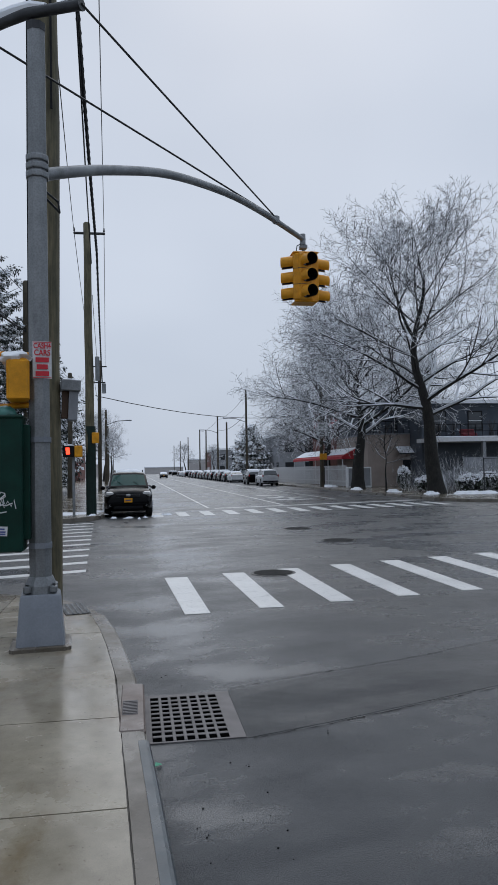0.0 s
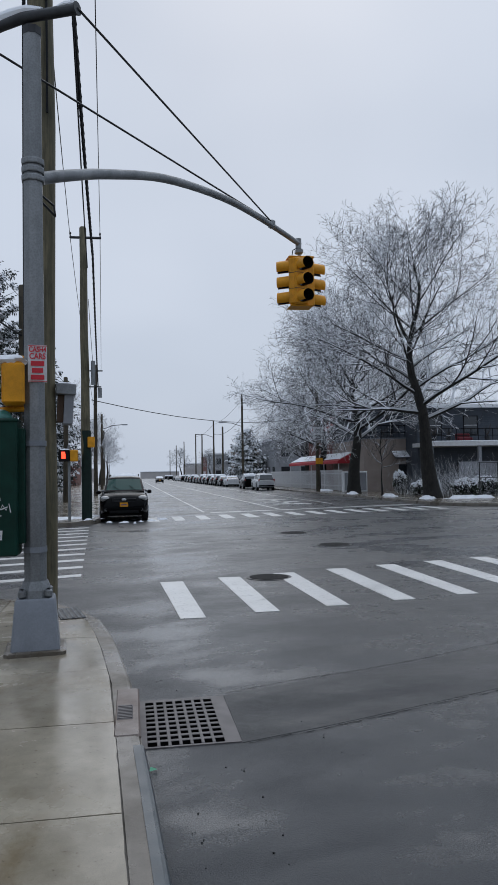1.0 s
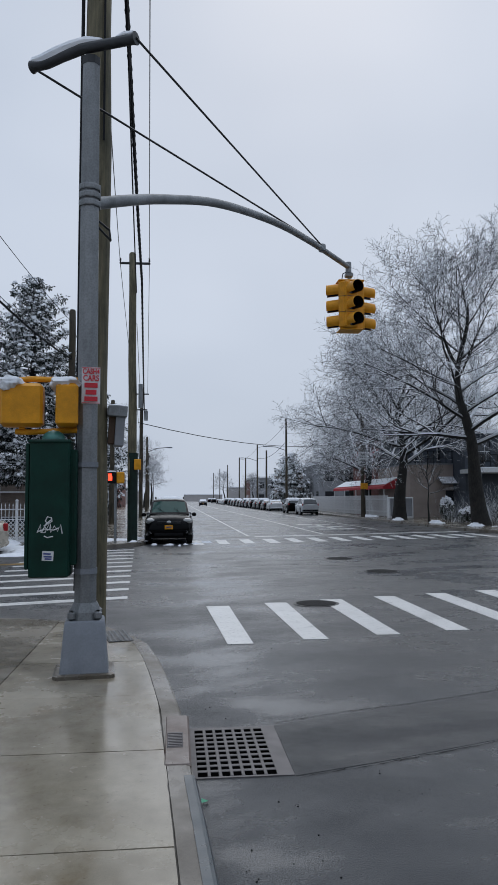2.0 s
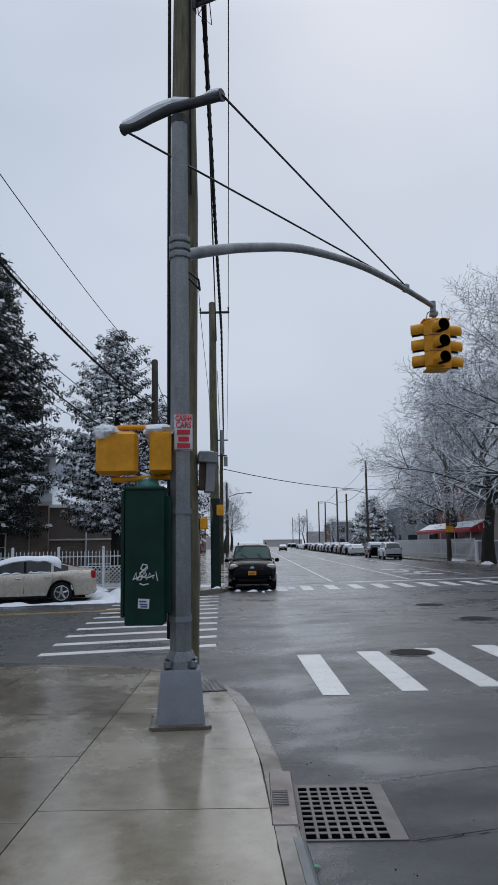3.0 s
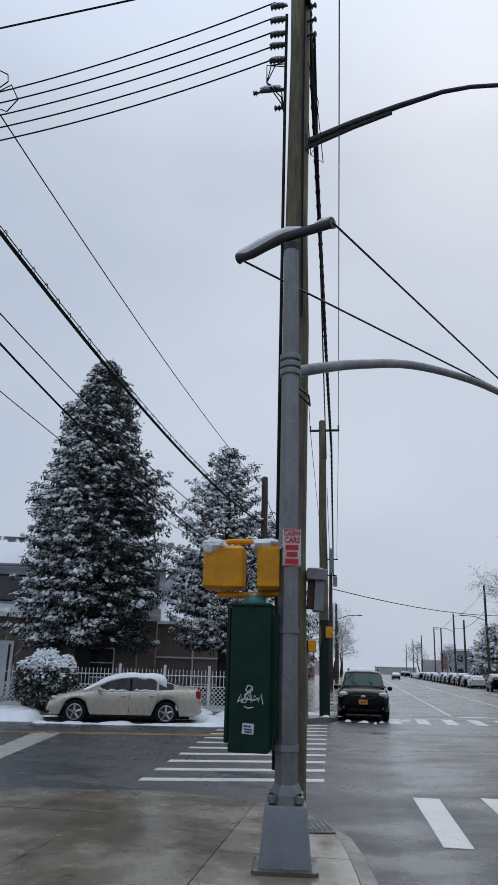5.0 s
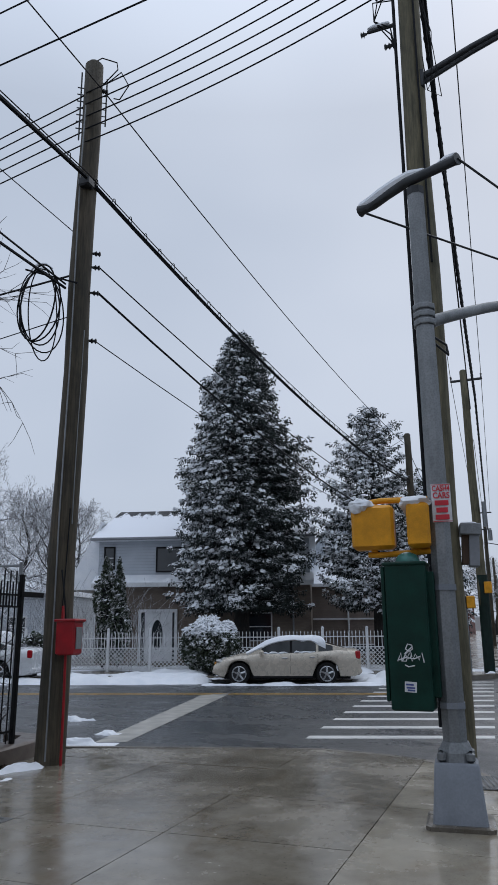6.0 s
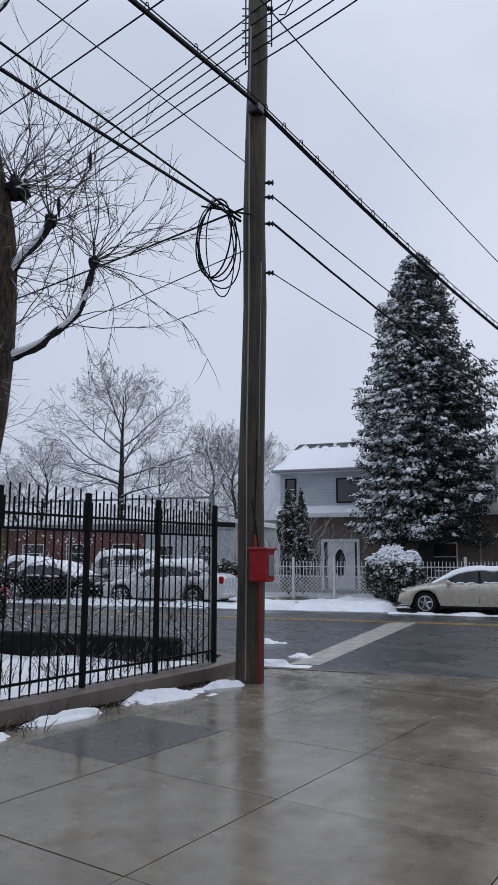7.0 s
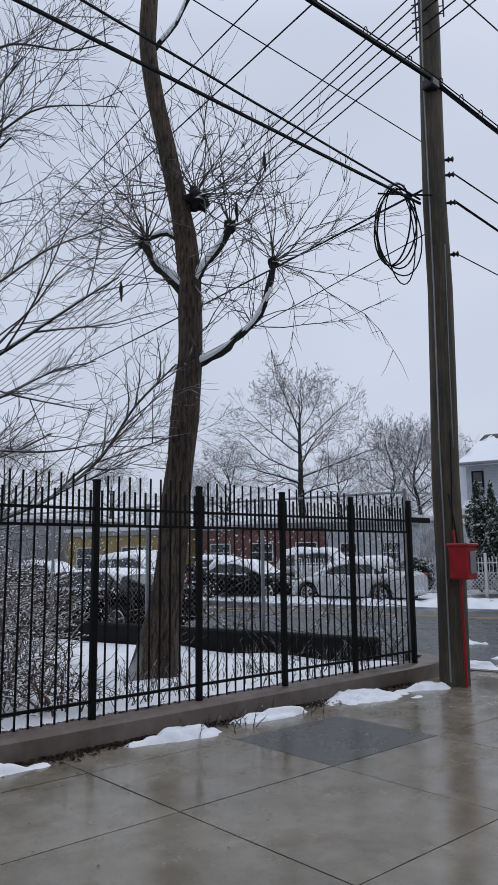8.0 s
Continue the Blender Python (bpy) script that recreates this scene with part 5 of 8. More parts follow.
def grow(meshes, p, d, length, r, level, rng, kids, spread, lift, droop=0.0, wob=0.16, least=0.01):
    n = (7, 7, 5, 4, 2)[min(level, 4)]
    pts, rad = [p.copy()], [r]
    w = wob * (0.6, 0.65, 0.9, 1.2, 1.5)[min(level, 4)]
    for k in range(1, n + 1):
        d = (d + Vector((rng.gauss(0, w), rng.gauss(0, w), rng.gauss(0, w * 0.7) + lift - droop * (level > 1)))).normalized()
        pts.append(pts[-1] + d * (length / n))
        rad.append(max(least * (1, 1, 1, 0.8, 0.55)[min(level, 4)], r * (1 - 0.72 * k / n)))
    meshes[0 if level < 2 else 1].tube(pts, rad, (8, 6, 4, 3, 3)[min(level, 4)], False)
    if level >= len(kids):
        return
    for i in range(kids[level]):
        f = 0.2 + 0.8 * (i + rng.random()) / kids[level]
        k = min(int(f * n), n - 1)
        q = pts[k].lerp(pts[k + 1], f * n - k)
        ax = (pts[k + 1] - pts[k]).normalized()
        side = ax.orthogonal().normalized()
        side.rotate(Matrix.Rotation(i * 2.4 + rng.uniform(-0.7, 0.7), 3, ax))
        ang = rng.uniform(*spread)
        nd = ax * math.cos(ang) + side * math.sin(ang) + Vector((0, 0, 0.04))
        grow(meshes, q, nd, length * rng.uniform(0.42, 0.66) * (1.12 - 0.35 * f), max(least, rad[k] * 0.6), level + 1, rng, kids, spread, lift, droop, wob, least)

def bare_tree(base, height, r, fork, limbs, kids, seed, label, spread=(0.45, 0.95), lift=0.06, droop=0.0, lean=(0.0, 0.0), twig=None, bark=None, reach=0.36, least=0.012, group="bare street trees", wob=0.18):
    """A trunk that runs up through the crown, with limbs set along it, each dividing down to twigs."""
    rng = random.Random(seed)
    root = thing("bare_tree", base, label, "tree", group)
    trunk, twigs = Mesh(), Mesh()
    top = height * 0.8
    m = 14
    tp = [Vector((lean[0] * min(1, k / 7) + 0.16 * r * 6 * math.sin(k * 0.8 + seed) * (k / m), lean[1] * min(1, k / 7) + 0.16 * r * 6 * math.cos(k * 0.95 + seed) * (k / m), -0.1 + (top + 0.1) * k / m)) for k in range(m + 1)]
    rad = [r * (1.4, 1.1, 1.0)[k] if k < 3 else max(0.03, r * (1 - 0.93 * ((k - 2) / (m - 2)) ** 0.8)) for k in range(m + 1)]
    trunk.tube(tp, rad, 12, False)
    for i in range(limbs):
        f = (i + 0.3 * rng.random()) / limbs
        z = height * (fork + (0.78 - fork) * f)
        k = min((z + 0.1) / (top + 0.1) * m, m - 0.01)
        q = tp[int(k)].lerp(tp[int(k) + 1], k - int(k))
        a = i * 2.4 + rng.uniform(-0.5, 0.5)
        up = rng.uniform(0.0, 0.5) + 1.15 * f
        d = Vector((math.cos(a), math.sin(a), up)).normalized()
        L = height * reach * (1.12 - 0.62 * f) * rng.uniform(0.8, 1.12)
        grow((trunk, twigs), q, d, L, max(0.03, rad[int(k)] * rng.uniform(0.38, 0.58)), 1, rng, kids, spread, lift, droop, wob, least)
    part("trunk", trunk, bark or BARK, root, "", True)
    part("crown", twigs, twig or TWIG, root, "bare crown of snow-lined branches")
    return root

tree_a = bare_tree((17.0, 38.2, 0.15), 17.6, 0.40, 0.25, 25, (0, 8, 7, 4, 3), 11, "tall bare street tree with snow on every branch", (0.45, 0.95), 0.012, 0, (-0.9, 0), reach=0.39, least=0.009, wob=0.12)
tree_b = bare_tree((16.0, 50.0, 0.15), 14.6, 0.42, 0.26, 22, (0, 8, 7, 4, 3), 23, "spreading bare street tree with snowy twigs", (0.45, 1.0), -0.005, 0, (0.3, 0), reach=0.46, least=0.0105, wob=0.13)
for k, (x, y, s, a) in enumerate(((17.2, 63, 0.9, 70), (21, 84, 0.8, 160), (31, 80, 1.05, 200))):
    copy_thing(tree_b, pose(x, y, 0.15, 0, 0, a) @ Matrix.Scale(s, 4))
far_tree = bare_tree(sn(-22.6, 40, 0), 15.2, 0.36, 0.36, 17, (0, 7, 5, 4, 2), 31, "dark bare tree behind the parked cars", (0.4, 0.9), 0.01, 0, (-0.9, 0), TWIG_HAZED, None, 0.32, 0.010, "bare background trees", 0.13)
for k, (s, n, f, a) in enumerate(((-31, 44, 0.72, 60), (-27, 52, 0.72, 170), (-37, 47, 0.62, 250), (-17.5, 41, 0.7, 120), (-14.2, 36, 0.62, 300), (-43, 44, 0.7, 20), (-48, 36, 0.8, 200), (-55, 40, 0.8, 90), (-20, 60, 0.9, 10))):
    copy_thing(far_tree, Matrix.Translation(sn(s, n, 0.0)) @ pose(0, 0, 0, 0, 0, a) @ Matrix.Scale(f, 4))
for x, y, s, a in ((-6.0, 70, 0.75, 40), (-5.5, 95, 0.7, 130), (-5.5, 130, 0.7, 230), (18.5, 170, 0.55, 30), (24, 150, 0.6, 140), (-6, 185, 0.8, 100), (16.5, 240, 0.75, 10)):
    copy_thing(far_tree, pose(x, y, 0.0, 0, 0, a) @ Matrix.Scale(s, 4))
street_sapling = bare_tree((16.2, 44.5, 0.15), 4.6, 0.06, 0.38, 8, (0, 6, 4), 77, "thin young street tree by the kerb", twig=TWIG_DARK, least=0.008)

# old lopped tree in the lot
def lopped_tree():
    root = thing("lopped_tree", (-8.28, 4.45, 0.2), "old lopped tree with snowy stubs and long thin shoots", "tree")
    b = Vector((-8.28, 4.45, 0.2))
    axis = [(0.0, 0.02, -0.25), (0.02, 0.05, 0.0), (0.06, 0.1, 0.4), (0.13, 0.2, 1.2), (0.24, 0.33, 3.05), (0.3, 0.4, 4.4), (0.28, 0.37, 5.6), (0.14, 0.2, 6.8), (-0.03, -0.05, 8.3), (-0.05, -0.07, 9.3), (0.0, 0.0, 11.0)]
    rad = [0.36, 0.315, 0.245, 0.195, 0.168, 0.16, 0.145, 0.13, 0.118, 0.112, 0.09]
    pts = curve_pts(axis, 7)
    rings = []
    for i, c in enumerate(pts):
        k = min(i // 7, 10)
        r = rad[k] + (rad[min(k + 1, 10)] - rad[k]) * (i % 7) / 7
        foot = max(0.0, 1 - c.z / 0.9)
        ring = []
        for j in range(26):
            q = 2 * math.pi * j / 26
            e = Vector((math.cos(q), math.sin(q), 0))
            f = 1 + 0.2 * noise.noise(e * 1.3 + Vector((0, 0, c.z * 1.1))) + 0.12 * noise.noise(e * 4 + Vector((3, 0, c.z * 0.5))) + 0.05 * noise.noise(e * 9 + Vector((0, 0, c.z * 3))) + 0.3 * foot * math.sin(q * 4 + 1.0) + 0.15 * foot
            ring.append(c + e * r * f)
        rings.append(ring)
    part("trunk", Mesh().loft(rings, False), BARK_BROWN, root, "brown furrowed trunk flaring at its foot", True)
    limbs = [([(0.32, 0.42, 4.0), (0.45, 0.55, 4.08), (0.65, 0.75, 4.25), (0.9, 0.98, 4.55), (1.07, 1.12, 4.95), (1.12, 1.16, 5.4)], [0.09, 0.075, 0.068, 0.064, 0.06, 0.05]),
             ([(0.28, 0.38, 5.0), (0.42, 0.52, 5.35), (0.55, 0.66, 5.6), (0.68, 0.8, 5.95)], [0.1, 0.085, 0.075, 0.065]),
             ([(0.28, 0.38, 5.0), (0.12, 0.2, 5.25), (-0.02, 0.05, 5.45), (-0.12, -0.05, 5.75)], [0.1, 0.085, 0.075, 0.06]),
             ([(0.25, 0.32, 5.7), (0.12, 0.15, 5.85), (-0.05, -0.05, 5.78)], [0.05, 0.045, 0.035]),
             ([(0.0, 0.0, 8.6), (0.2, 0.22, 9.0), (0.35, 0.35, 9.5)], [0.05, 0.04, 0.03])]
    for lp, lr in limbs:
        lr = [q * 0.72 for q in lr]
        cp = curve_pts(lp, 3)
        part("limb", Mesh().tube([q + Vector((noise.noise(q * 4), noise.noise(q * 4 + Vector((5, 0, 0))), 0)) * 0.05 * (i > 0) for i, q in enumerate(cp)], [lr[min(i // 3, len(lr) - 1)] * (1 + 0.14 * math.sin(i * 2.6)) for i in range(len(cp))], 8), BARK, root, "lopped limb with snow on top", True)
        part("knob", Mesh().blob(lp[-1], (lr[-1] * 1.7, lr[-1] * 1.6, lr[-1] * 1.9), 7, 0.9, lp[-1][2]), BARK, root, "swollen stub end")
        part("snow_cap", Mesh().tube([q + Vector((0.45, -0.32, 0.75)) * lr[min(i // 3, len(lr) - 1)] for i, q in enumerate(cp)][1:-1], [lr[min(i // 3, len(lr) - 1)] * (0.72 + 0.15 * math.sin(7 * i)) for i in range(1, len(cp) - 1)], 6), SNOW, root, "snow lying on the limb", True)
    rng = random.Random(9)
    me = Mesh()
    part("burl", Mesh().blob((0.36, 0.46, 6.35), (0.17, 0.17, 0.15), 8, 0.8, 2), BARK, root, "gnarled clump of old cuts")
    starts = [(Vector(l[0][-1]), 20) for l in limbs[:3]] + [(Vector((0.36, 0.46, 6.42)), 34), (Vector((0.9, 0.98, 4.55)), 9), (Vector((-0.05, -0.05, 5.78)), 16), (Vector((0.3, 0.4, 5.2)), 20), (Vector((0.2, 0.28, 6.5)), 12), (Vector((0.3, 0.36, 9.4)), 5), (Vector((0.3, 0.4, 4.4)), 5)]
    right = Vector((0.67, 0.74, 0))
    for p, n in starts:
        for i in range(n):
            side = rng.uniform(-1, 1) + (0.35 if p.x > 0.3 else -0.5)
            d = (right * side + Vector((rng.gauss(0, 0.35), rng.gauss(0, 0.35), rng.uniform(0.15, 1.25)))).normalized()
            if rng.random() < 0.2:
                d.z = -0.25
            L = rng.uniform(0.7, 2.2)
            bend = Vector((rng.gauss(0, 0.09), rng.gauss(0, 0.09), rng.gauss(-0.02, 0.09)))
            q, path = p.copy(), [p.copy()]
            for k in range(7):
                d = (d + bend + Vector((rng.gauss(0, 0.2), rng.gauss(0, 0.2), rng.gauss(0.03, 0.2)))).normalized()
                q = q + d * L / 7
                path.append(q.copy())
                if k > 1:
                    for z in range(2):
                        e = (d + Vector((rng.gauss(0, 0.5), rng.gauss(0, 0.5), rng.gauss(0.1, 0.4)))).normalized()
                        me.tube([q, q + e * L * 0.12, q + e * L * 0.2 + Vector((0, 0, rng.gauss(0, 0.06)))], [0.0045, 0.0035, 0.002], 3, False)
            me.tube(path, [0.009, 0.008, 0.007, 0.006, 0.005, 0.0045, 0.0035, 0.002], 4, False)
    tagged(part("shoot_growth", me, TWIG_DARK, root, "long thin bare shoots"), "", "", "", "stuff")
    for p in ((0.75, 0.85, 6.3), (1.05, 1.1, 7.0), (-0.3, -0.3, 5.2)):
        part("hanging_tuft", Mesh().tube([p, (p[0], p[1], p[2] - 0.12), (p[0] + 0.02, p[1], p[2] - 0.3)], [0.008, 0.03, 0.012], 6), BARK, root)

lopped_tree()
lot_tree = bare_tree((-10.4, 0.9, 0.2), 9.5, 0.14, 0.14, 12, (0, 7, 5, 3), 52, "bare tree with fine drooping twigs inside the lot", (0.35, 0.85), 0.02, 0.025, (0.2, 0.3), TWIG_DARK, BARK, 0.46, 0.0045, "lot trees", 0.13)
LOW_LIMBS = [
    ([(-8.70, 2.28, 1.98), (-8.60, 2.62, 2.16), (-8.50, 3.22, 2.45), (-8.40, 3.80, 2.96), (-8.30, 4.22, 3.64), (-8.20, 4.79, 4.27)], 0.035),
    ([(-8.70, 3.32, 2.46), (-8.60, 3.68, 2.83), (-8.50, 4.27, 3.08), (-8.40, 4.83, 3.31)], 0.02),
    ([(-9.20, 2.42, 3.00), (-9.10, 2.80, 3.03), (-9.00, 3.42, 3.06), (-8.90, 4.09, 3.22), (-8.80, 5.02, 3.40)], 0.02),
    ([(-9.40, 2.47, 3.59), (-9.30, 2.85, 3.73), (-9.20, 3.48, 4.14), (-9.10, 4.09, 4.38)], 0.022),
    ([(-9.40, 2.41, 4.89), (-9.30, 2.79, 5.25), (-9.20, 3.43, 5.86), (-9.10, 4.32, 6.42)], 0.022),
    ([(-9.60, 2.38, 6.96), (-9.50, 2.78, 7.43), (-9.40, 3.37, 8.01), (-9.30, 4.50, 8.45)], 0.022),
    ([(-9.60, 2.32, 8.24), (-9.50, 2.88, 8.80), (-9.40, 3.69, 9.05), (-9.30, 4.38, 9.48)], 0.022),
]
low = Mesh()
rng = random.Random(88)
for path, r in LOW_LIMBS:
    cp = [Vector(q) - Vector((-10.4, 0.9, 0.2)) for q in curve_pts(path, 4)]
    low.tube(cp, [r * (1 - 0.7 * i / len(cp)) for i in range(len(cp))], 6, False)
    for i in range(2, len(cp) - 1):
        for k in range(1):
            d = (cp[i + 1] - cp[i]).normalized() + Vector((rng.gauss(0, 0.5), rng.gauss(0, 0.5), rng.gauss(0.15, 0.45)))
            grow((low, low), cp[i], d.normalized(), rng.uniform(0.5, 1.3), r * 0.4, 2, rng, (0, 0, 4, 3), (0.35, 0.8), 0.02, 0, 0.14, 0.004)
part("low_limb", low, TWIG_DARK, lot_tree, "long low limbs lined with snow")

# ---- evergreens ----
WIND = Vector((-0.8, -0.6, 0))

def spindle(me, c, d, L, w, up):
    """A stubby needled twig: four sides, pointed at both ends, one edge on top."""
    side = d.cross(up).normalized() * w
    top = side.cross(d).normalized() * w
    m = c + d * (L * 0.45)
    tip = c + d * L - up * (L * 0.12)
    me.add([c, m + side, m + top * 0.9, m - side, m - top * 0.7, tip], [(0, 2, 1), (0, 3, 2), (0, 4, 3), (0, 1, 4), (5, 1, 2), (5, 2, 3), (5, 3, 4), (5, 4, 1)])

def dome(me, rng, c, d, r, h):
    """A small lump of snow lying over a bough and draping down along d."""
    a0 = rng.uniform(0, 6.28)
    ring, mid = [], []
    for j in range(8):
        a = a0 + j * 0.7854
        k = r * rng.uniform(0.75, 1.2)
        e = Vector((math.cos(a) * k, math.sin(a) * k, 0))
        sink = Vector((0, 0, 0.4 * e.dot(d)))
        ring.append(c + e - sink - Vector((0, 0, h * 0.5)))
        mid.append(c + e * 0.72 - sink * 0.7 + Vector((0, 0, h * rng.uniform(0.6, 0.95))))
    me.add(ring + mid, [(j, (j + 1) % 8, 8 + (j + 1) % 8, 8 + j) for j in range(8)] + [tuple(range(8, 16))])

def spruce(base, height, radius, count, seed, label, low=0.12, power=0.6, droop=0.3, size=1.0, name="spruce_tree", cap=0.68, fingers=8, snow=0.62, gap=0.36):
    """Boughs in loose lobes, each carrying clumps of drooping needled twigs with snow on top."""
    rng = random.Random(seed)
    root = thing(name, base, label, "tree", "evergreen trees")
    part("trunk", Mesh().tube([(0, 0, -0.1), (0.03, 0, height * 0.4), (0, 0.02, height * 0.97)], [height * 0.024, height * 0.017, 0.02], 9), BARK, root, "", True)
    bare, laden, wood, lumps = Mesh(), Mesh(), Mesh(), Mesh()
    up = Vector((0, 0, 1))
    for b in range(count):
        f = ((b + rng.random()) / count) ** 1.12
        z = height * (low + (0.985 - low) * f)
        a = b * 2.39996 + rng.uniform(-0.6, 0.6)
        out = Vector((math.cos(a), math.sin(a), 0))
        side = Vector((-out.y, out.x, 0))
        lump = 1 + 0.34 * noise.noise(Vector((out.x * 1.7 + seed, out.y * 1.7, z * 0.75))) + 0.2 * noise.noise(Vector((out.x * 4, out.y * 4, z * 1.9 + seed)))
        r = (min(radius * cap, radius * (1 - f) ** power) * min(1, 0.86 + f) * lump + 0.1) * rng.uniform(0.8, 1.08)
        n = max(2, int(r / gap) + 1)
        rise = rng.uniform(-0.02, 0.2) + 0.5 * f * f
        tilt = rng.uniform(0.7, 1.3)
        bough = lambda k: Vector((0, 0, z)) + out * r * k + Vector((0, 0, r * (rise * k - droop * tilt * k * k + 0.2 * k ** 4)))
        wood.tube([bough(0), bough(0.5), bough(1)], [0.035 * size, 0.022 * size, 0.006], 4, False)
        laid = snow + 0.42 * out.dot(WIND)
        for k in range(n + 1):
            q = k / n
            if q < 0.22:
                continue
            wide = r * 0.3 * (1.05 - q)
            for g in (-1, 1) if wide > 0.2 else (0,):
                c = bough(q) + side * (g * wide * rng.uniform(0.5, 1.15)) + Vector((0, 0, rng.uniform(-0.1, 0.1)))
                heavy = rng.random() < laid
                if heavy:
                    for t in range(1 if rng.random() < 0.4 else 2):
                        e = c + (out * rng.uniform(-0.12, 0.16) + side * rng.gauss(0, 0.12) + up * rng.uniform(-0.02, 0.09)) * size
                        dome(lumps, rng, e, out, size * rng.uniform(0.05, 0.12), size * rng.uniform(0.04, 0.08))
                for t in range(fingers):
                    d = (out * rng.uniform(0.0, 1.0) + side * (rng.gauss(0, 0.7) + 0.3 * g) + up * rng.uniform(-0.5, 0.25)).normalized()
                    L = size * rng.uniform(0.1, 0.22)
                    p = c + Vector((rng.gauss(0, 0.09), rng.gauss(0, 0.09), rng.gauss(0, 0.045))) * size
                    spindle(laden if heavy and rng.random() < 0.88 else bare, p, d, L, size * rng.uniform(0.022, 0.046), up)
                for t in range(fingers // 2):
                    d = (out * rng.uniform(-0.2, 0.6) + side * rng.gauss(0, 0.6) - up * rng.uniform(0.6, 1.4)).normalized()
                    p = c + Vector((rng.gauss(0, 0.1), rng.gauss(0, 0.1), -0.05)) * size
                    spindle(bare, p, d, size * rng.uniform(0.1, 0.22), size * rng.uniform(0.022, 0.04), up + out * 0.1)
    tagged(part("bough_wood", wood, BARK, root), "", "", "", "stuff")
    tagged(part("needles", bare, NEEDLES, root, "dark needled twigs"), "", "", "", "stuff")
    tagged(part("snow_clumps", lumps, SNOW, root, "lumps of snow lying on the boughs", True), "", "", "", "stuff")
    tagged(part("laden_needles", laden, NEEDLES_SNOW, root, "needled twigs with snow lying on top"), "", "", "", "stuff")
    return root

spruce(sn(-3.5, 29, 0.15), 14.2, 3.95, 900, 5, "tall dense spruce laden with snow behind a fence", 0.17, 0.75, 0.34, 1.0, cap=0.62, fingers=10, gap=0.36, snow=0.5)
spruce(sn(2.0, 30, 0.15), 10.8, 3.7, 210, 8, "open-branched spruce laden with snow by the corner", 0.2, 0.72, 0.1, 0.85, cap=0.72, fingers=10, snow=0.8, gap=0.36)
spruce((18.0, 112, 0.1), 8.6, 4.6, 170, 14, "broad snowy evergreen beyond parked cars", 0.05, 0.7, 0.3, 1.9, fingers=5, snow=0.75, gap=0.8)
spruce((-6.5, 52, 0.1), 12, 3.8, 190, 15, "snowy evergreen along the far pavement", 0.1, 0.7, 0.3, 1.6, fingers=5, snow=0.75, gap=0.7)
spruce((-6.8, 63, 0.1), 10, 3.6, 160, 16, "snowy evergreen along the far pavement", 0.1, 0.7, 0.3, 1.6, fingers=5, snow=0.75, gap=0.7)

def shrub(base, size, n, seed, label, name="round_bush", tall=False, group="shrubs", capped=False):
    rng = random.Random(seed)
    root = thing(name, base, label, "bush", group)
    core, me, tufts = Mesh(), Mesh(), Mesh()
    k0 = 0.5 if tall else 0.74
    # black blob among the leaves stands in for the shade between them
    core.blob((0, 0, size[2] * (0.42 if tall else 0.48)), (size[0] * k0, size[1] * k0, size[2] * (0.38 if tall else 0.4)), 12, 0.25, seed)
    for i in range(n):
        a, u = rng.uniform(0, 2 * math.pi), rng.uniform(-0.85, 1)
        q = math.sqrt(1 - u * u)
        if tall:
            q = (1 - max(0, u) ** 2.2) * (0.75 + 0.25 * (u > -0.6)) * (0.9 + 0.25 * math.sin(5 * u + seed))
        d = Vector((math.cos(a) * q, math.sin(a) * q, u))
        k = 0.9 + 0.13 * noise.noise(d * 2.5 + Vector((seed, 0, 0))) + rng.uniform(-0.05, 0.08)
        c = Vector((d.x * size[0], d.y * size[1], (d.z * 0.5 + 0.5) * size[2])) * k
        o = Vector((rng.gauss(0, 1), rng.gauss(0, 1), rng.gauss(0.3, 1))).normalized()
        s = rng.uniform(0.03, 0.065) * (1.2 if tall else 1)
        t1 = o.orthogonal().normalized()
        t2 = o.cross(t1)
        me.add([c - t1 * s, c + t2 * s * 0.6, c + t1 * s, c - t2 * s * 0.6], [(0, 1, 2, 3)])
        if capped and u + 0.55 * noise.noise(d * 4.5 + Vector((0, seed, 0))) + 0.35 * noise.noise(d * 11) > 0.55:
            e = Vector((d.x + rng.gauss(0, 0.4), d.y + rng.gauss(0, 0.4), rng.gauss(0.1, 0.3))).normalized()
            spindle(tufts, c - e * s, e, s * 3.2, s * rng.uniform(0.7, 1.2), Vector((0, 0, 1)))
    part("core", core, BLACK, root, "black blob standing in for shade inside the shrub", True)
    if capped:
        tagged(part("snow_tufts", tufts, SNOW, root, "ragged cap of snow"), "", "", "", "stuff")
    tagged(part("leaves", me, LEAVES, root, "small evergreen leaves dusted with snow"), "", "", "", "stuff")
    return root

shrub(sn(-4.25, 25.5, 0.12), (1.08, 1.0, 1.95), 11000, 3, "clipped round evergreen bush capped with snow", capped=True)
shrub(sn(-8.75, 27.9, 0.15), (0.5, 0.5, 4.5), 5200, 6, "slim columnar evergreen dusted with snow", "columnar_evergreen", True)
shrub(sn(-8.25, 28.0, 0.15), (0.46, 0.46, 4.2), 4600, 9, "slim columnar evergreen dusted with snow", "columnar_evergreen", True)
shrub(sn(-10.9, 26.5, 0.15), (0.75, 0.7, 1.5), 2600, 12, "low evergreen bush capped with snow")
weed(*sn(-7.7, 28.3, 0.15), 3.6, 60, 91, "leafless shrub beside the front door", TWIG, 1.5)
weed(*sn(-10.6, 30, 0.15), 5.0, 90, 92, "leafless shrub beside the house", TWIG, 2.2)
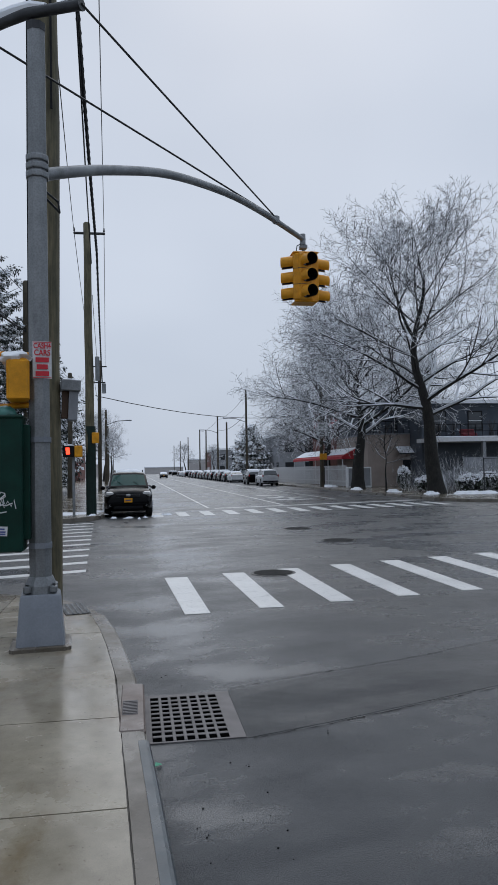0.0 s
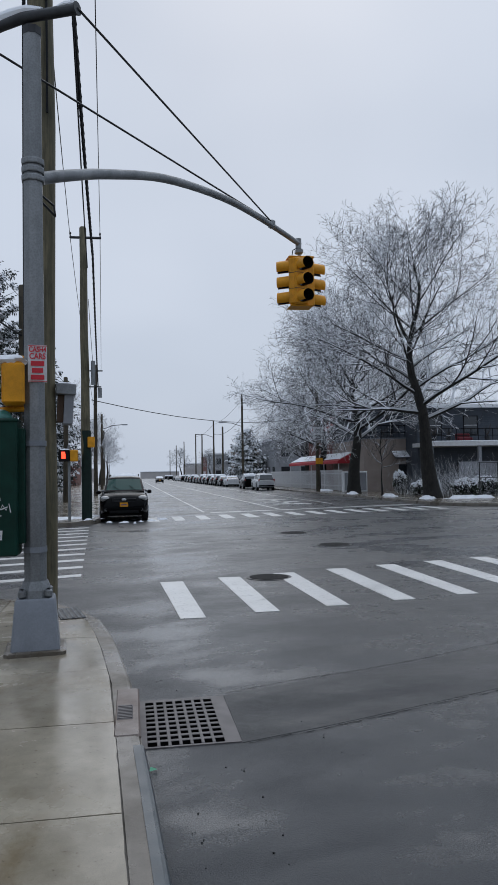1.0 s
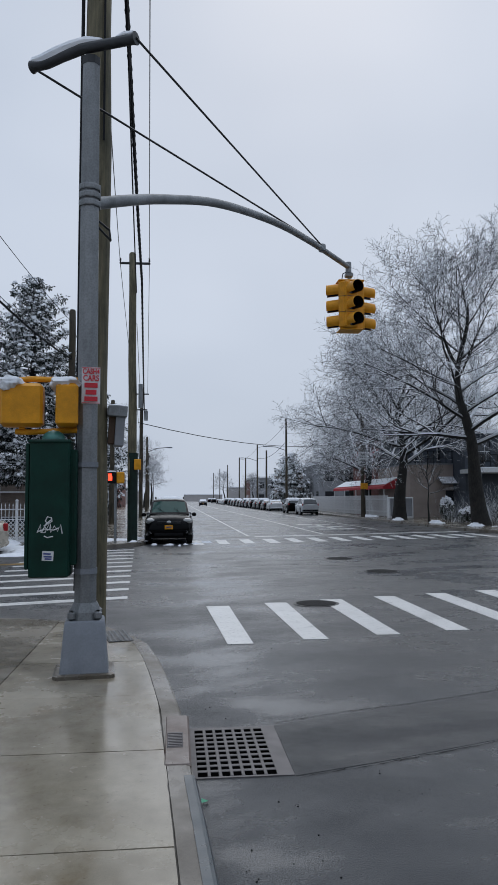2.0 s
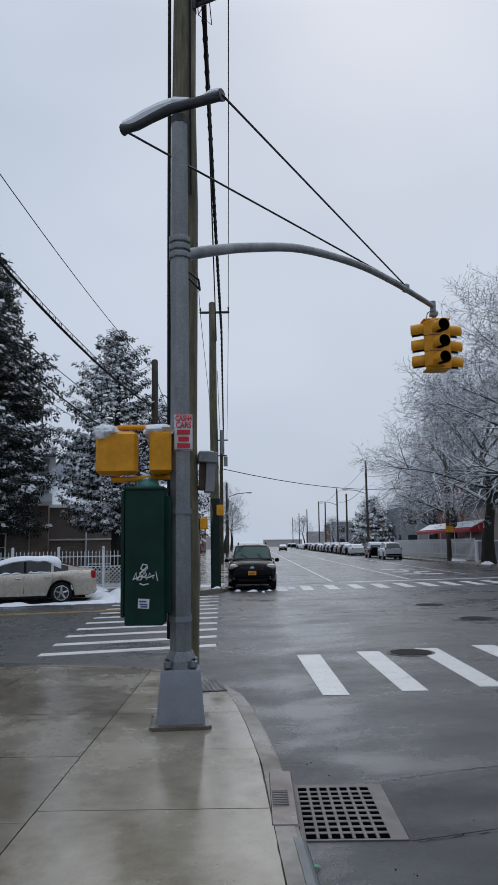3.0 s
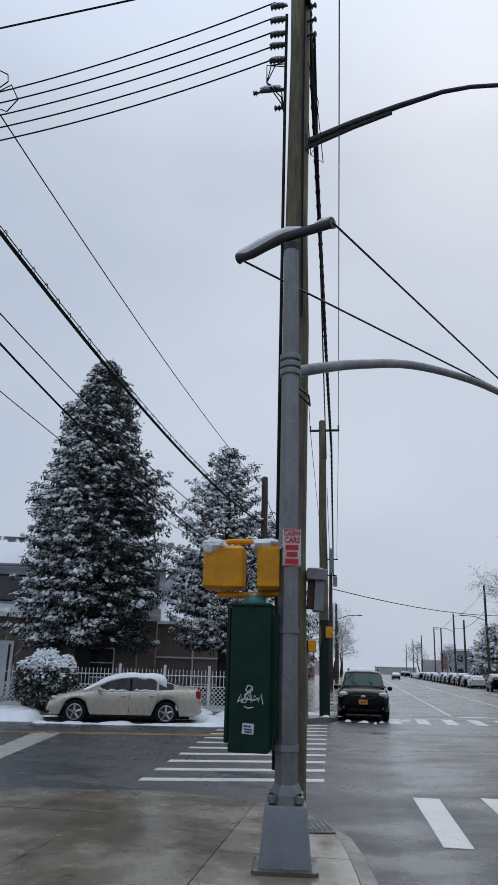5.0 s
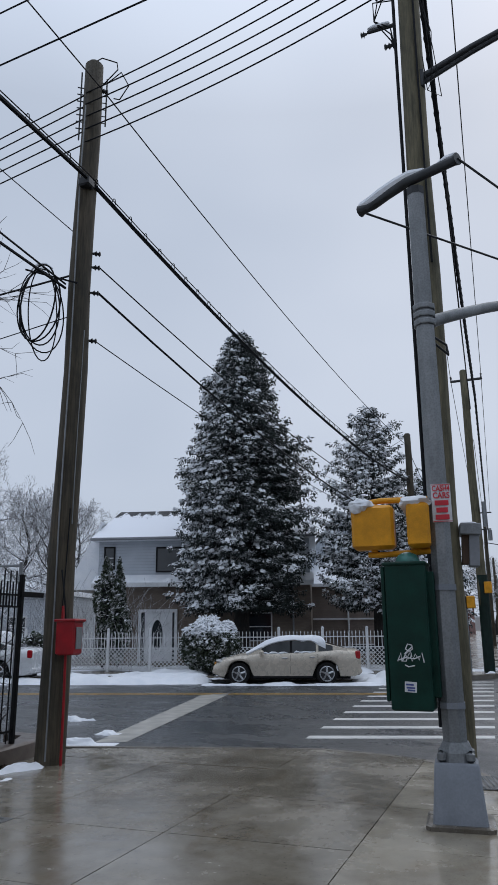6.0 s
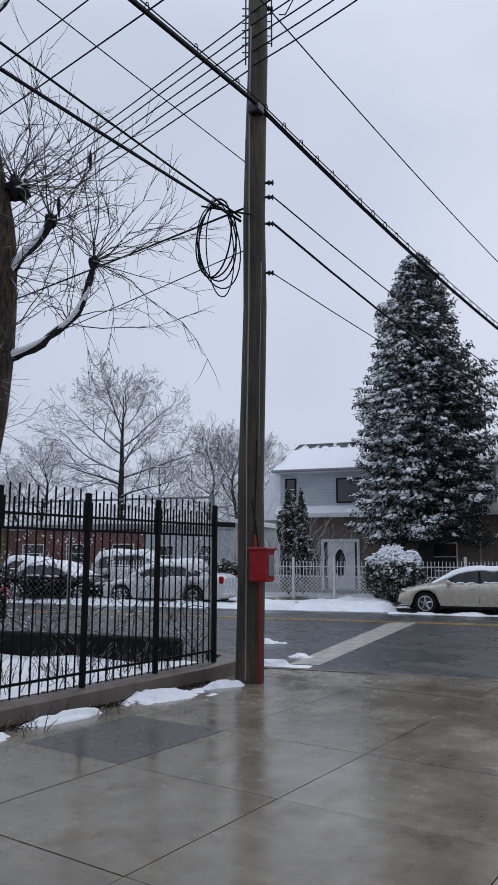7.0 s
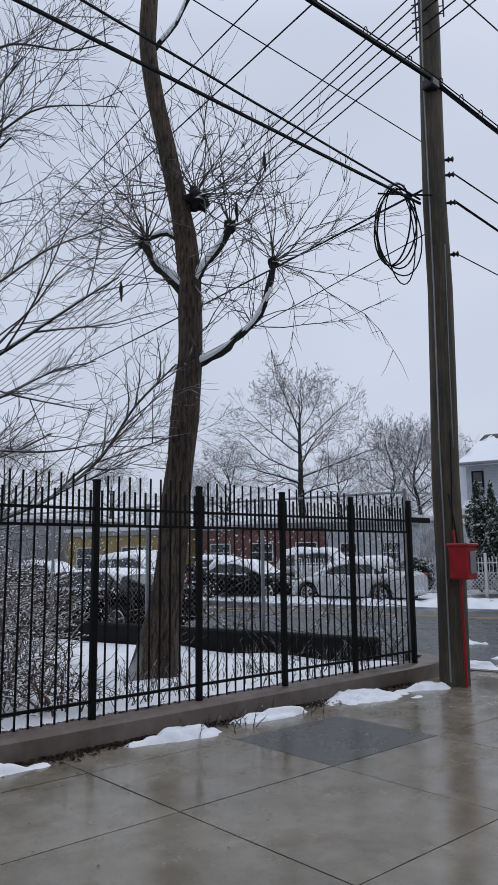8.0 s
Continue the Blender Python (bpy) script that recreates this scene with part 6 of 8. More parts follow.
weed(*sn(-13.2, 30, 0.15), 5.5, 90, 93, "leafless shrub beside the house", TWIG, 2.6)

# ---- houses on the corner ----
RZ = Matrix.Rotation(SIDE, 4, "Z")

def house_at(s, n, name, label):
    return thing(name, Matrix.Translation(sn(s, n, 0.15)) @ RZ, label, "house")

def window(parent, x0, x1, z0, z1, y=0.0, mullions=1, name="window", trim=None):
    w = part(name, Mesh().box((x0 + 0.05, y - 0.02, z0 + 0.05), (x1 - 0.05, y + 0.06, z1 - 0.05)), WINDOW, parent, "dark glazed window")
    fr = Mesh().box((x0, y - 0.05, z0), (x0 + 0.06, y + 0.05, z1)).box((x1 - 0.06, y - 0.05, z0), (x1, y + 0.05, z1)).box((x0 + 0.06, y - 0.05, z1 - 0.06), (x1 - 0.06, y + 0.05, z1)).box((x0 + 0.06, y - 0.05, z0), (x1 - 0.06, y + 0.05, z0 + 0.06))
    part("frame", fr, trim or WHITE, w)
    for k in range(mullions):
        z = z0 + (z1 - z0) * (k + 1) / (mullions + 1)
        part("glazing_bar", Mesh().box((x0 + 0.05, y - 0.035, z - 0.02), (x1 - 0.05, y + 0.02, z + 0.02)), WHITE, w)
    return w

h = house_at(-10.1, 31, "corner_house", "two-storey house with grey siding over brown stone")
part("lower_wall", Mesh().box((0, 0, 0), (9.35, 9, 3.55)), BROWN_STUCCO, h, "brown stone-faced ground storey")
part("upper_wall", Mesh().box((0.0, 0.12, 3.55), (9.35, 9, 5.5)), GREY_SIDING, h, "pale grey clapboard upper storey")
part("skirt_roof", Mesh().add([(-0.1, -0.5, 3.5), (9.5, -0.5, 3.5), (9.5, 0.12, 3.85), (-0.1, 0.12, 3.85), (-0.1, -0.5, 3.38), (9.5, -0.5, 3.38), (9.5, 0.12, 3.4), (-0.1, 0.12, 3.4)], [(0, 1, 2, 3), (4, 7, 6, 5), (0, 4, 5, 1), (1, 5, 6, 2), (3, 7, 4, 0)]), SNOW, h, "snow-covered skirt roof")
part("fascia", Mesh().box((-0.1, -0.52, 3.3), (9.5, -0.46, 3.46)), WHITE, h)
part("roof", Mesh().add([(-0.25, -0.35, 5.45), (9.6, -0.35, 5.45), (9.3, 2.6, 7.05), (0.25, 2.6, 7.05), (-0.25, -0.35, 5.33), (9.6, -0.35, 5.33), (9.6, 9.3, 5.33), (-0.25, 9.3, 5.33), (9.3, 6.4, 7.05), (0.25, 6.4, 7.05), (9.6, 9.3, 5.45), (-0.25, 9.3, 5.45)], [(0, 1, 2, 3), (3, 2, 8, 9), (9, 8, 10, 11), (0, 4, 5, 1), (1, 5, 6, 10), (1, 10, 8, 2), (4, 7, 6, 5), (0, 3, 9, 11), (0, 11, 7, 4)]), RIDGE_ROOF, h, "shingle roof half covered by snow")
part("gutter", Mesh().soft_box((-0.28, -0.45, 5.34), (9.62, -0.33, 5.46), 0.03), GREY_WALL, h)
window(h, 2.6, 3.95, 3.95, 5.05, 0.1, 0, trim=BLACK)
window(h, 0.25, 0.75, 4.1, 5.1, 0.1, 1, trim=BLACK)
window(h, 6.6, 7.7, 1.0, 2.2, 0.0, 1)
window(h, 5.2, 6.4, 4.0, 5.05, 0.1, 1)
d = part("door", Mesh().box((2.2, -0.06, 0.2), (3.4, 0.05, 2.25)), WHITE, h, "white front door with an oval light")
part("oval_glass", Mesh().loft([[(2.75 + 0.24 * math.cos(a), -0.075, 1.3 + 0.62 * math.sin(a)) for a in (2 * math.pi * j / 20 for j in range(20))], [(2.75 + 0.24 * math.cos(a), -0.06, 1.3 + 0.62 * math.sin(a)) for a in (2 * math.pi * j / 20 for j in range(20))]]), WINDOW, d, "dark oval glass")
part("side_light", Mesh().box((2.02, -0.05, 0.25), (2.22, 0.04, 2.2)), WINDOW, d)
part("side_light", Mesh().box((3.36, -0.05, 0.25), (3.5, 0.04, 2.2)), WINDOW, d)
part("frame", Mesh().box((1.92, -0.1, 0), (2.03, 0.04, 2.36)).box((3.5, -0.1, 0), (3.62, 0.04, 2.36)).box((2.03, -0.1, 2.24), (3.5, 0.04, 2.36)), WHITE, d)
part("step", Mesh().box((1.8, -1.1, -0.1), (3.7, -0.1, 0.18)), KERB, h)
part("side_slope", Mesh().add([(-1.5, 0.4, 3.4), (-0.02, 0.4, 6.3), (-0.02, 9, 6.3), (-1.5, 9, 3.4), (-1.5, 0.4, 3.25), (-0.02, 0.4, 3.25), (-0.02, 9, 3.25), (-1.5, 9, 3.25)], [(0, 1, 2, 3), (0, 4, 5, 1), (3, 7, 4, 0), (4, 7, 6, 5), (3, 2, 6, 7)]), SNOW, h, "steep snow-covered side roof")
part("pipe", Mesh().tube([(8.6, -0.12, 0), (8.6, -0.12, 3.4)], 0.04, 6), GREY_WALL, h)

h2 = house_at(-0.9, 36.5, "tan_house", "tan sided house with a snowy roof behind spruces")
part("wall", Mesh().box((0, 0, 0), (6.3, 8, 3.7)), TAN_SIDING, h2)
part("roof", Mesh().add([(-0.3, -0.4, 3.65), (6.6, -0.4, 3.65), (6.6, 3.6, 5.0), (-0.3, 3.6, 5.0), (-0.3, -0.4, 3.5), (6.6, -0.4, 3.5), (6.6, 3.6, 3.5), (-0.3, 3.6, 3.5)], [(0, 1, 2, 3), (0, 4, 5, 1), (1, 5, 6, 2), (4, 7, 6, 5), (3, 7, 4, 0)]), SNOW, h2, "snow-covered lean-to roof")
part("gable_wall", Mesh().add([(0.1, 3.6, 3.6), (3.4, 3.6, 3.6), (3.4, 3.6, 5.6), (1.75, 3.6, 7.6), (0.1, 3.6, 5.6), (0.1, 9, 3.6), (3.4, 9, 3.6), (3.4, 9, 5.6), (1.75, 9, 7.6), (0.1, 9, 5.6)], [(0, 1, 2, 3, 4), (9, 8, 7, 6, 5), (1, 6, 7, 2), (0, 4, 9, 5)]), GREY_SIDING, h2, "grey gabled upper storey")
part("gable_roof", Mesh().add([(3.7, 3.3, 5.4), (1.75, 3.3, 7.8), (1.75, 9.3, 7.8), (3.7, 9.3, 5.4), (-0.2, 3.3, 5.4), (-0.2, 9.3, 5.4)], [(0, 1, 2, 3), (1, 4, 5, 2), (3, 2, 1, 0), (2, 5, 4, 1)]), SNOW, h2, "steep snowy gable roof")
window(h2, 0.9, 1.5, 4.6, 5.9, 3.56, 1)
window(h2, 1.9, 2.5, 4.6, 5.9, 3.56, 1)
part("rail", Mesh().box((0, -0.12, 1.9), (6.3, -0.05, 1.98)), WHITE, h2)
window(h2, 2.0, 3.4, 0.3, 0.75, 0.0, 0)
window(h2, 4.6, 5.6, 1.0, 2.2, 0.0, 1)
part("downpipe", Mesh().tube([(1.9, -0.1, 0.2), (1.9, -0.1, 3.5)], 0.05, 6), WHITE, h2)

# ---- white lattice fence ----
wf = thing("lattice_fence", Matrix.Translation(sn(-16.5, 27.2, 0.15)) @ RZ, "white metal fence with lattice panels and spear pickets", "fence")
for i in range(13):
    x = i * 1.62
    part("post", Mesh().soft_box((x - 0.05, -0.05, 0), (x + 0.05, 0.05, 1.5), 0.01).blob((x, 0, 1.53), (0.06, 0.06, 0.06), 5), WHITE, wf)
    if i == 12:
        continue
    for z in (0.1, 0.85, 1.22):
        part("rail", Mesh().box((x + 0.05, -0.015, z - 0.018), (x + 1.57, 0.015, z + 0.018)), WHITE, wf)
    lat = Mesh()
    for k in range(-5, 11):
        for sg in (1, -1):
            a = x + 0.05 + k * 0.152 if sg > 0 else x + 1.57 - k * 0.152
            p0, p1 = (a, 0.12), (a + sg * 0.72, 0.84)
            lo_x, hi_x = x + 0.05, x + 1.57
            t0 = max(0, min(1, ((lo_x if sg > 0 else hi_x) - p0[0]) / (sg * 0.72)))
            t1 = max(0, min(1, ((hi_x if sg > 0 else lo_x) - p0[0]) / (sg * 0.72)))
            if t1 - t0 > 0.02:
                lat.tube([(p0[0] + sg * 0.72 * t, 0.004 * sg, p0[1] + 0.72 * t) for t in (t0, t1)], 0.014, 4, False)
    part("lattice_panel", lat, WHITE, wf, "diagonal white lattice")
    for k in range(1, 12):
        xx = x + 1.62 * k / 12
        part("picket", Mesh().box((xx - 0.012, -0.012, 0.85), (xx + 0.012, 0.012, 1.36)).loft([[(xx - 0.02, -0.012, 1.36), (xx + 0.02, -0.012, 1.36), (xx + 0.02, 0.012, 1.36), (xx - 0.02, 0.012, 1.36)], [(xx - 0.002, -0.002, 1.44), (xx + 0.002, -0.002, 1.44), (xx + 0.002, 0.002, 1.44), (xx - 0.002, 0.002, 1.44)]]), WHITE, wf)
# snow along the far kerb and yard
def snow_strip(name, line, w, z, h, seed, label):
    a, b = Vector(line[0]), Vector(line[1])
    d = (b - a).normalized()
    left = Vector((-d.y, d.x, 0))
    length = (b - a).length
    nx, ny = int(length / 0.13), max(6, int(w / 0.13))
    me = Mesh()
    for i in range(nx + 1):
        for j in range(ny + 1):
            u, v = length * i / nx, w * j / ny
            q = Vector((u, v, seed * 3.3))
            edge = min(1.0, v / 0.45, (w - v) / 0.4, u / 0.5, (length - u) / 0.5)
            k = edge - 0.42 + 0.5 * noise.noise(q * 0.8) + 0.35 * noise.noise(q * 2.1) + 0.2 * noise.noise(q * 5.5)
            p = a + d * u + left * v
            me.v.append((p.x, p.y, z + h * min(1.6, max(-0.4, 1.5 * k)) + 0.015 * noise.noise(q * 9)))
    me.f = [(i * (ny + 1) + j, (i + 1) * (ny + 1) + j, (i + 1) * (ny + 1) + j + 1, i * (ny + 1) + j + 1) for i in range(nx) for j in range(ny)]
    return single(name, me, SNOW, label, "snow bank", "snow banks", "", True)

snow_strip("snow_bank", (sn(-34, 22.7), sn(-3.9, 22.7)), 4.5, 0.02, 0.19, 1, "ridge of ploughed snow along the far kerb")
snow_strip("snow_bank", (sn(-4.3, 24.2), sn(1.6, 24.2)), 2.8, 0.12, 0.13, 2, "snow lying on the verge behind the parked car")
snow_strip("snow_bank", (sn(0.6, 22.6), sn(3.0, 22.8)), 2.2, 0.0, 0.3, 3, "heap of ploughed snow behind the parked car")
snow_strip("snow_bank", (sn(-17, 27.3), sn(3.5, 27.3)), 3.3, 0.12, 0.1, 4, "snow covering the yard behind the white fence")
snow_strip("snow_bank", (sn(-4.3, 22.25), sn(1.6, 22.25)), 0.75, 0.0, 0.1, 6, "ragged strip of ploughed snow under the parked car")
snow_patch(-8.55, 11.98, 0.0, 0.3, 0.13, 20, 0.07, 11, "lump of slush lying on wet asphalt")
snow_patch(-6.87, 10.57, 0.0, 0.22, 0.1, 15, 0.05, 12, "lump of slush lying on wet asphalt")
snow_patch(-6.54, 8.99, 0.1, 0.4, 0.09, 15, 0.05, 13, "strip of snow at the pavement edge")
for k, (x, y, a, b) in enumerate(((-0.75, 26.65, 0.14, 0.1), (-0.2, 26.45, 0.2, 0.07), (0.45, 26.7, 0.12, 0.08), (0.85, 27.1, 0.2, 0.14), (-1.5, 26.2, 0.2, 0.12), (1.25, 27.8, 0.14, 0.2), (0.2, 25.9, 0.1, 0.05), (-2.6, 27.6, 0.7, 0.9), (-1.35, 28.5, 0.15, 0.8))):
    snow_patch(x, y, 0.15 if x < -1.15 else 0.0, a, b, 15 * k, 0.045, 20 + k, "lump of dirty snow beside the kerb")
for k, (x, y, a, b) in enumerate(((18.5, 36.8, 1.3, 0.45), (16.0, 42.5, 0.25, 0.7), (15.6, 49.0, 0.3, 0.5), (16.0, 58.0, 0.3, 0.8), (20.6, 36.0, 1.3, 0.35), (16.6, 37.9, 0.7, 0.4), (19.6, 35.0, 0.6, 0.2))):
    snow_patch(x, y, 0.15, a, b, 10 * k, 0.13, 40 + k, "snow lying round the street trees")

# ---- cars ----
def lerp_table(table, x):
    for (a, u), (b, v) in zip(table, table[1:]):
        if x <= b:
            k = (x - a) / (b - a) if b > a else 0
            k = max(0.0, min(1.0, k))
            return u + (v - u) * k
    return table[-1][1]

def car(m, spec, paint, label, snow=0.0, group="parked cars", glass=None):
    """A car whose front points along +x; spec holds its side profile."""
    root = thing("car", m, label, "car", group)
    L, W, wheels, wr = spec["length"], spec["width"], spec["wheels"], spec["wheel"]
    deck, belt, sill = spec["deck"], spec["belt"], spec["sill"]
    n = 64
    rings = []
    xs = [-L / 2 + L * i / n for i in range(n + 1)]
    for x in xs:
        e = abs(x) / (L / 2)
        w = W / 2 * (1 - 0.16 * max(0, (e - 0.72) / 0.28) ** 2.2)
        zt, zb, zs = lerp_table(deck, x), sill, lerp_table(belt, x)
        if e > 0.9:
            zb += (e - 0.9) * 0.9
        for wx in wheels:
            if abs(x - wx) < wr * 1.22:
                zb = max(zb, wr * 0.95 + math.sqrt((wr * 1.22) ** 2 - (x - wx) ** 2))
        zs = max(zs, zb + 0.08)
        zt = max(zt, zs + 0.01)
        mid = zb + (zs - zb) * 0.55
        low = zb + (zs - zb) * 0.2
        half = [(0.84 * w, zb), (0.955 * w, zb + 0.025), (0.985 * w, low), (w, mid), (0.995 * w, zb + (zs - zb) * 0.75), (0.97 * w, zs - 0.03), (0.915 * w, zs + (zt - zs) * 0.45), (0.75 * w, zs + (zt - zs) * 0.85), (0.32 * w, zt + 0.01)]
        rings.append([(x, y, z) for y, z in half] + [(x, -y, z) for y, z in reversed(half)])
    part("body", Mesh().loft(rings), paint, root, "", True)
    # cabin
    roof, cw = spec["roof"], spec["cabin"]
    xs = [roof[0][0] + (roof[-1][0] - roof[0][0]) * i / 44 for i in range(45)]
    cols = []
    for x in xs:
        zt, zs = lerp_table(roof, x), lerp_table(belt, x) - 0.01
        f = max(0.0, min(1.0, (zt - zs) / max(0.05, spec["top"] - zs)))
        w0, w1 = cw * 0.97, cw * (0.97 - 0.17 * f)
        cols.append([(x, w0, zs), (x, w0 + (w1 - w0) * 0.86, zs + (zt - zs) * 0.86), (x, w1 * 0.9, zt - 0.02 * f), (x, w1 * 0.45, zt + 0.012 * f)])
    pieces = {}
    fr, bk = spec["screen"], spec["rear"]
    for i in range(44):
        x = (xs[i] + xs[i + 1]) / 2
        for sgn in (1, -1):
            a, b = ([(p[0], p[1] * sgn, p[2]) for p in cols[i + k]] for k in (0, 1))
            for j in range(3):
                glass_side = j == 0 and any(u < x < v for u, v in spec["panes"])
                key = ("pane", [q for q, (u, v) in enumerate(spec["panes"]) if u < x < v][0], sgn) if glass_side else ("roof", x < bk[1]) if j > 0 else ("pillar", sgn, sum(x > v for u, v in spec["panes"]))
                if j > 1 and x > fr[0] and x < fr[1]:
                    key = ("screen",)
                elif j > 1 and bk[0] < x < bk[1]:
                    key = ("back",)
                quad = [a[j], b[j], b[j + 1], a[j + 1]]
                pieces.setdefault(key, Mesh()).add(quad if sgn < 0 else quad[::-1], [(0, 1, 2, 3)])
            if sgn > 0:
                key = ("screen",) if fr[0] < x < fr[1] else ("back",) if bk[0] < x < bk[1] else ("roof", x < bk[1])
                pieces.setdefault(key, Mesh()).add([a[3], b[3], (b[3][0], -b[3][1], b[3][2]), (a[3][0], -a[3][1], a[3][2])], [(3, 2, 1, 0)])
    names = {"pillar": "pillar", "roof": "roof", "screen": "windscreen", "back": "rear_window", "pane": "side_window"}
    for key, me in pieces.items():
        part(names[key[0]], me, BLACK if key[0] == "pillar" and key[2] == 2 and len(spec["panes"]) == 3 else paint if key[0] in ("roof", "pillar") else (glass or GLASS) if key[0] == "screen" else GLASS, root, "", key[0] == "roof")
    tyre = Mesh().tube([(0, -0.11, 0), (0, -0.1, 0), (0, 0.1, 0), (0, 0.11, 0)], [wr * 0.86, wr, wr, wr * 0.86], 28)
    tyre_me = tyre.build("tyre")
    rim = Mesh().tube([(0, 0.1, 0), (0, 0.118, 0)], wr * 0.68, 24)
    rim_me = rim.build("rim_disc")
    spoke_me = Mesh()
    for k in range(5):
        a = 2 * math.pi * k / 5
        spoke_me.tube([(0.06 * math.sin(a), 0.125, 0.06 * math.cos(a)), (wr * 0.63 * math.sin(a), 0.118, wr * 0.63 * math.cos(a))], [0.035, 0.028], 5)
    spoke_me.tube([(0, 0.1, 0), (0, 0.135, 0)], 0.07, 12)
    ring = [(wr * 0.66 * math.cos(q), 0.118, wr * 0.66 * math.sin(q)) for q in (2 * math.pi * j / 24 for j in range(25))]
    spoke_me.tube(ring, 0.018, 4)
    spoke_me = spoke_me.build("spokes")
    for wx in wheels:
        for sgn in (1, -1):
            wh = part("wheel", tyre_me, RUBBER, root)
            wh.matrix_local = Matrix.Translation((wx, sgn * (W / 2 - 0.12), wr)) @ (Matrix.Identity(4) if sgn > 0 else Matrix.Rotation(math.pi, 4, "Z"))
            part("rim_disc", rim_me, STEEL_DARK, wh)
            part("spokes", spoke_me, CHROME, wh, "alloy spokes")
    for sgn in (1, -1):
        part("arch_liner", Mesh().box((min(wheels) - 0.3, sgn * (W / 2 - 0.3) - 0.05, 0.22), (max(wheels) + 0.3, sgn * (W / 2 - 0.3) + 0.05, wr * 2.05)), BLACK, root)
        x, z = spec["lamp"]
        lx, ly, lz = spec.get("lamp_size", (0.16, 0.14, 0.08))
        part("headlight", Mesh().soft_box((x - lx, sgn * W * 0.385 - ly, z - lz), (x + lx, sgn * W * 0.385 + ly, z + lz), 0.06, Matrix.Translation((x, sgn * W * 0.385, z)) @ Matrix.Rotation(-sgn * 0.35, 4, "Z") @ Matrix.Rotation(-0.25, 4, "Y") @ Matrix.Translation((-x, -sgn * W * 0.385, -z))), LAMP_GLASS, root, "clear headlight", True)
        x, z = spec["tail"]
        part("tail_light", Mesh().soft_box((x - 0.06, sgn * W * 0.425 - 0.06, z - 0.15), (x + 0.1, sgn * W * 0.425 + 0.05, z + 0.11), 0.03), TAIL, root, "red tail light")
        x = spec["mirror"]
        part("mirror", Mesh().soft_box((x - 0.07, sgn * (W / 2 + 0.08) - 0.1, lerp_table(belt, x) + 0.0), (x + 0.08, sgn * (W / 2 + 0.08) + 0.08, lerp_table(belt, x) + 0.15), 0.04), paint, root)
        for u, v in spec["panes"][:2]:
            part("door_handle", Mesh().soft_box((u + 0.05, sgn * W * 0.5 - 0.02, lerp_table(belt, u) - 0.15), (u + 0.24, sgn * W * 0.5 + 0.015, lerp_table(belt, u) - 0.11), 0.01), CHROME, root)
            part("door_gap", Mesh().box((u - 0.04, sgn * W * 0.495 - 0.006, sill + 0.1), (u - 0.03, sgn * W * 0.495 + 0.006, lerp_table(belt, u) - 0.03)), BLACK, root)
    z0 = spec["grille"]
    mesh_front = part("grille", Mesh().soft_box((L / 2 - 0.1, -W * 0.25, z0), (L / 2 - 0.005, W * 0.25, z0 + 0.15), 0.03), BLACK, root)
    for k in range(3):
        part("grille_bar", Mesh().soft_box((L / 2 - 0.03, -W * 0.24, z0 + 0.025 + 0.045 * k), (L / 2 + 0.004, W * 0.24, z0 + 0.04 + 0.045 * k), 0.004), STEEL_DARK, mesh_front)
    for sgn in (1, -1):
        part("fog_lamp", Mesh().tube([(L / 2 - 0.1, sgn * W * 0.37, sill + 0.17), (L / 2 + 0.025, sgn * W * 0.36, sill + 0.17)], 0.05, 12), LAMP_GLASS, root)
    part("sill_strip", Mesh().soft_box((min(wheels) + wr * 1.3, -W / 2 + 0.03, sill - 0.05), (max(wheels) - wr * 1.3, W / 2 - 0.03, sill + 0.02), 0.02), BLACK, root, "dark plastic sill")
    part("underbody", Mesh().box((-L / 2 + 0.35, -W * 0.36, sill - 0.08), (L / 2 - 0.35, W * 0.36, sill + 0.1)), BLACK, root)
    for k in (-1, 1):
        part("wiper", Mesh().tube([(fr[1] - 0.02, 0.1 + 0.3 * k, lerp_table(roof, fr[1]) + 0.035), (fr[1] - 0.22, -0.12 + 0.32 * k, lerp_table(roof, fr[1] - 0.22) + 0.035)], 0.008, 4), BLACK, root)
    part("badge", Mesh().blob((L / 2 + 0.0, 0, z0 + 0.1), (0.02, 0.09, 0.055), 6), CHROME, root)
    part("bumper", Mesh().soft_box((L / 2 - 0.22, -W * 0.44, sill + 0.05), (L / 2 + 0.03, W * 0.44, sill + 0.3), 0.09), spec.get("bumper") or paint, root, "", True)
    part("bumper", Mesh().soft_box((-L / 2 - 0.03, -W * 0.44, sill + 0.05), (-L / 2 + 0.22, W * 0.44, sill + 0.3), 0.09), spec.get("bumper") or paint, root, "", True)
    plate = part("plate", Mesh().soft_box((L / 2 + 0.02, -0.155, sill + 0.27), (L / 2 + 0.045, 0.155, sill + 0.43), 0.006), YELLOW, root, "amber number plate")
    part("ink_bar", Mesh().box((L / 2 + 0.0455, -0.1, sill + 0.33), (L / 2 + 0.047, 0.1, sill + 0.37)), BLUE_INK, plate)
    part("bonnet_gap", Mesh().tube([(L / 2 - 0.13, -W * 0.36, lerp_table(deck, L / 2 - 0.13) - 0.05), (L / 2 - 0.07, 0, lerp_table(deck, L / 2 - 0.1) + 0.012), (L / 2 - 0.13, W * 0.36, lerp_table(deck, L / 2 - 0.13) - 0.05)], 0.006, 4), BLACK, root)
    part("lower_grille", Mesh().soft_box((L / 2 - 0.05, -W * 0.3, sill + 0.02), (L / 2 + 0.036, W * 0.3, sill + 0.14), 0.02), BLACK, root)
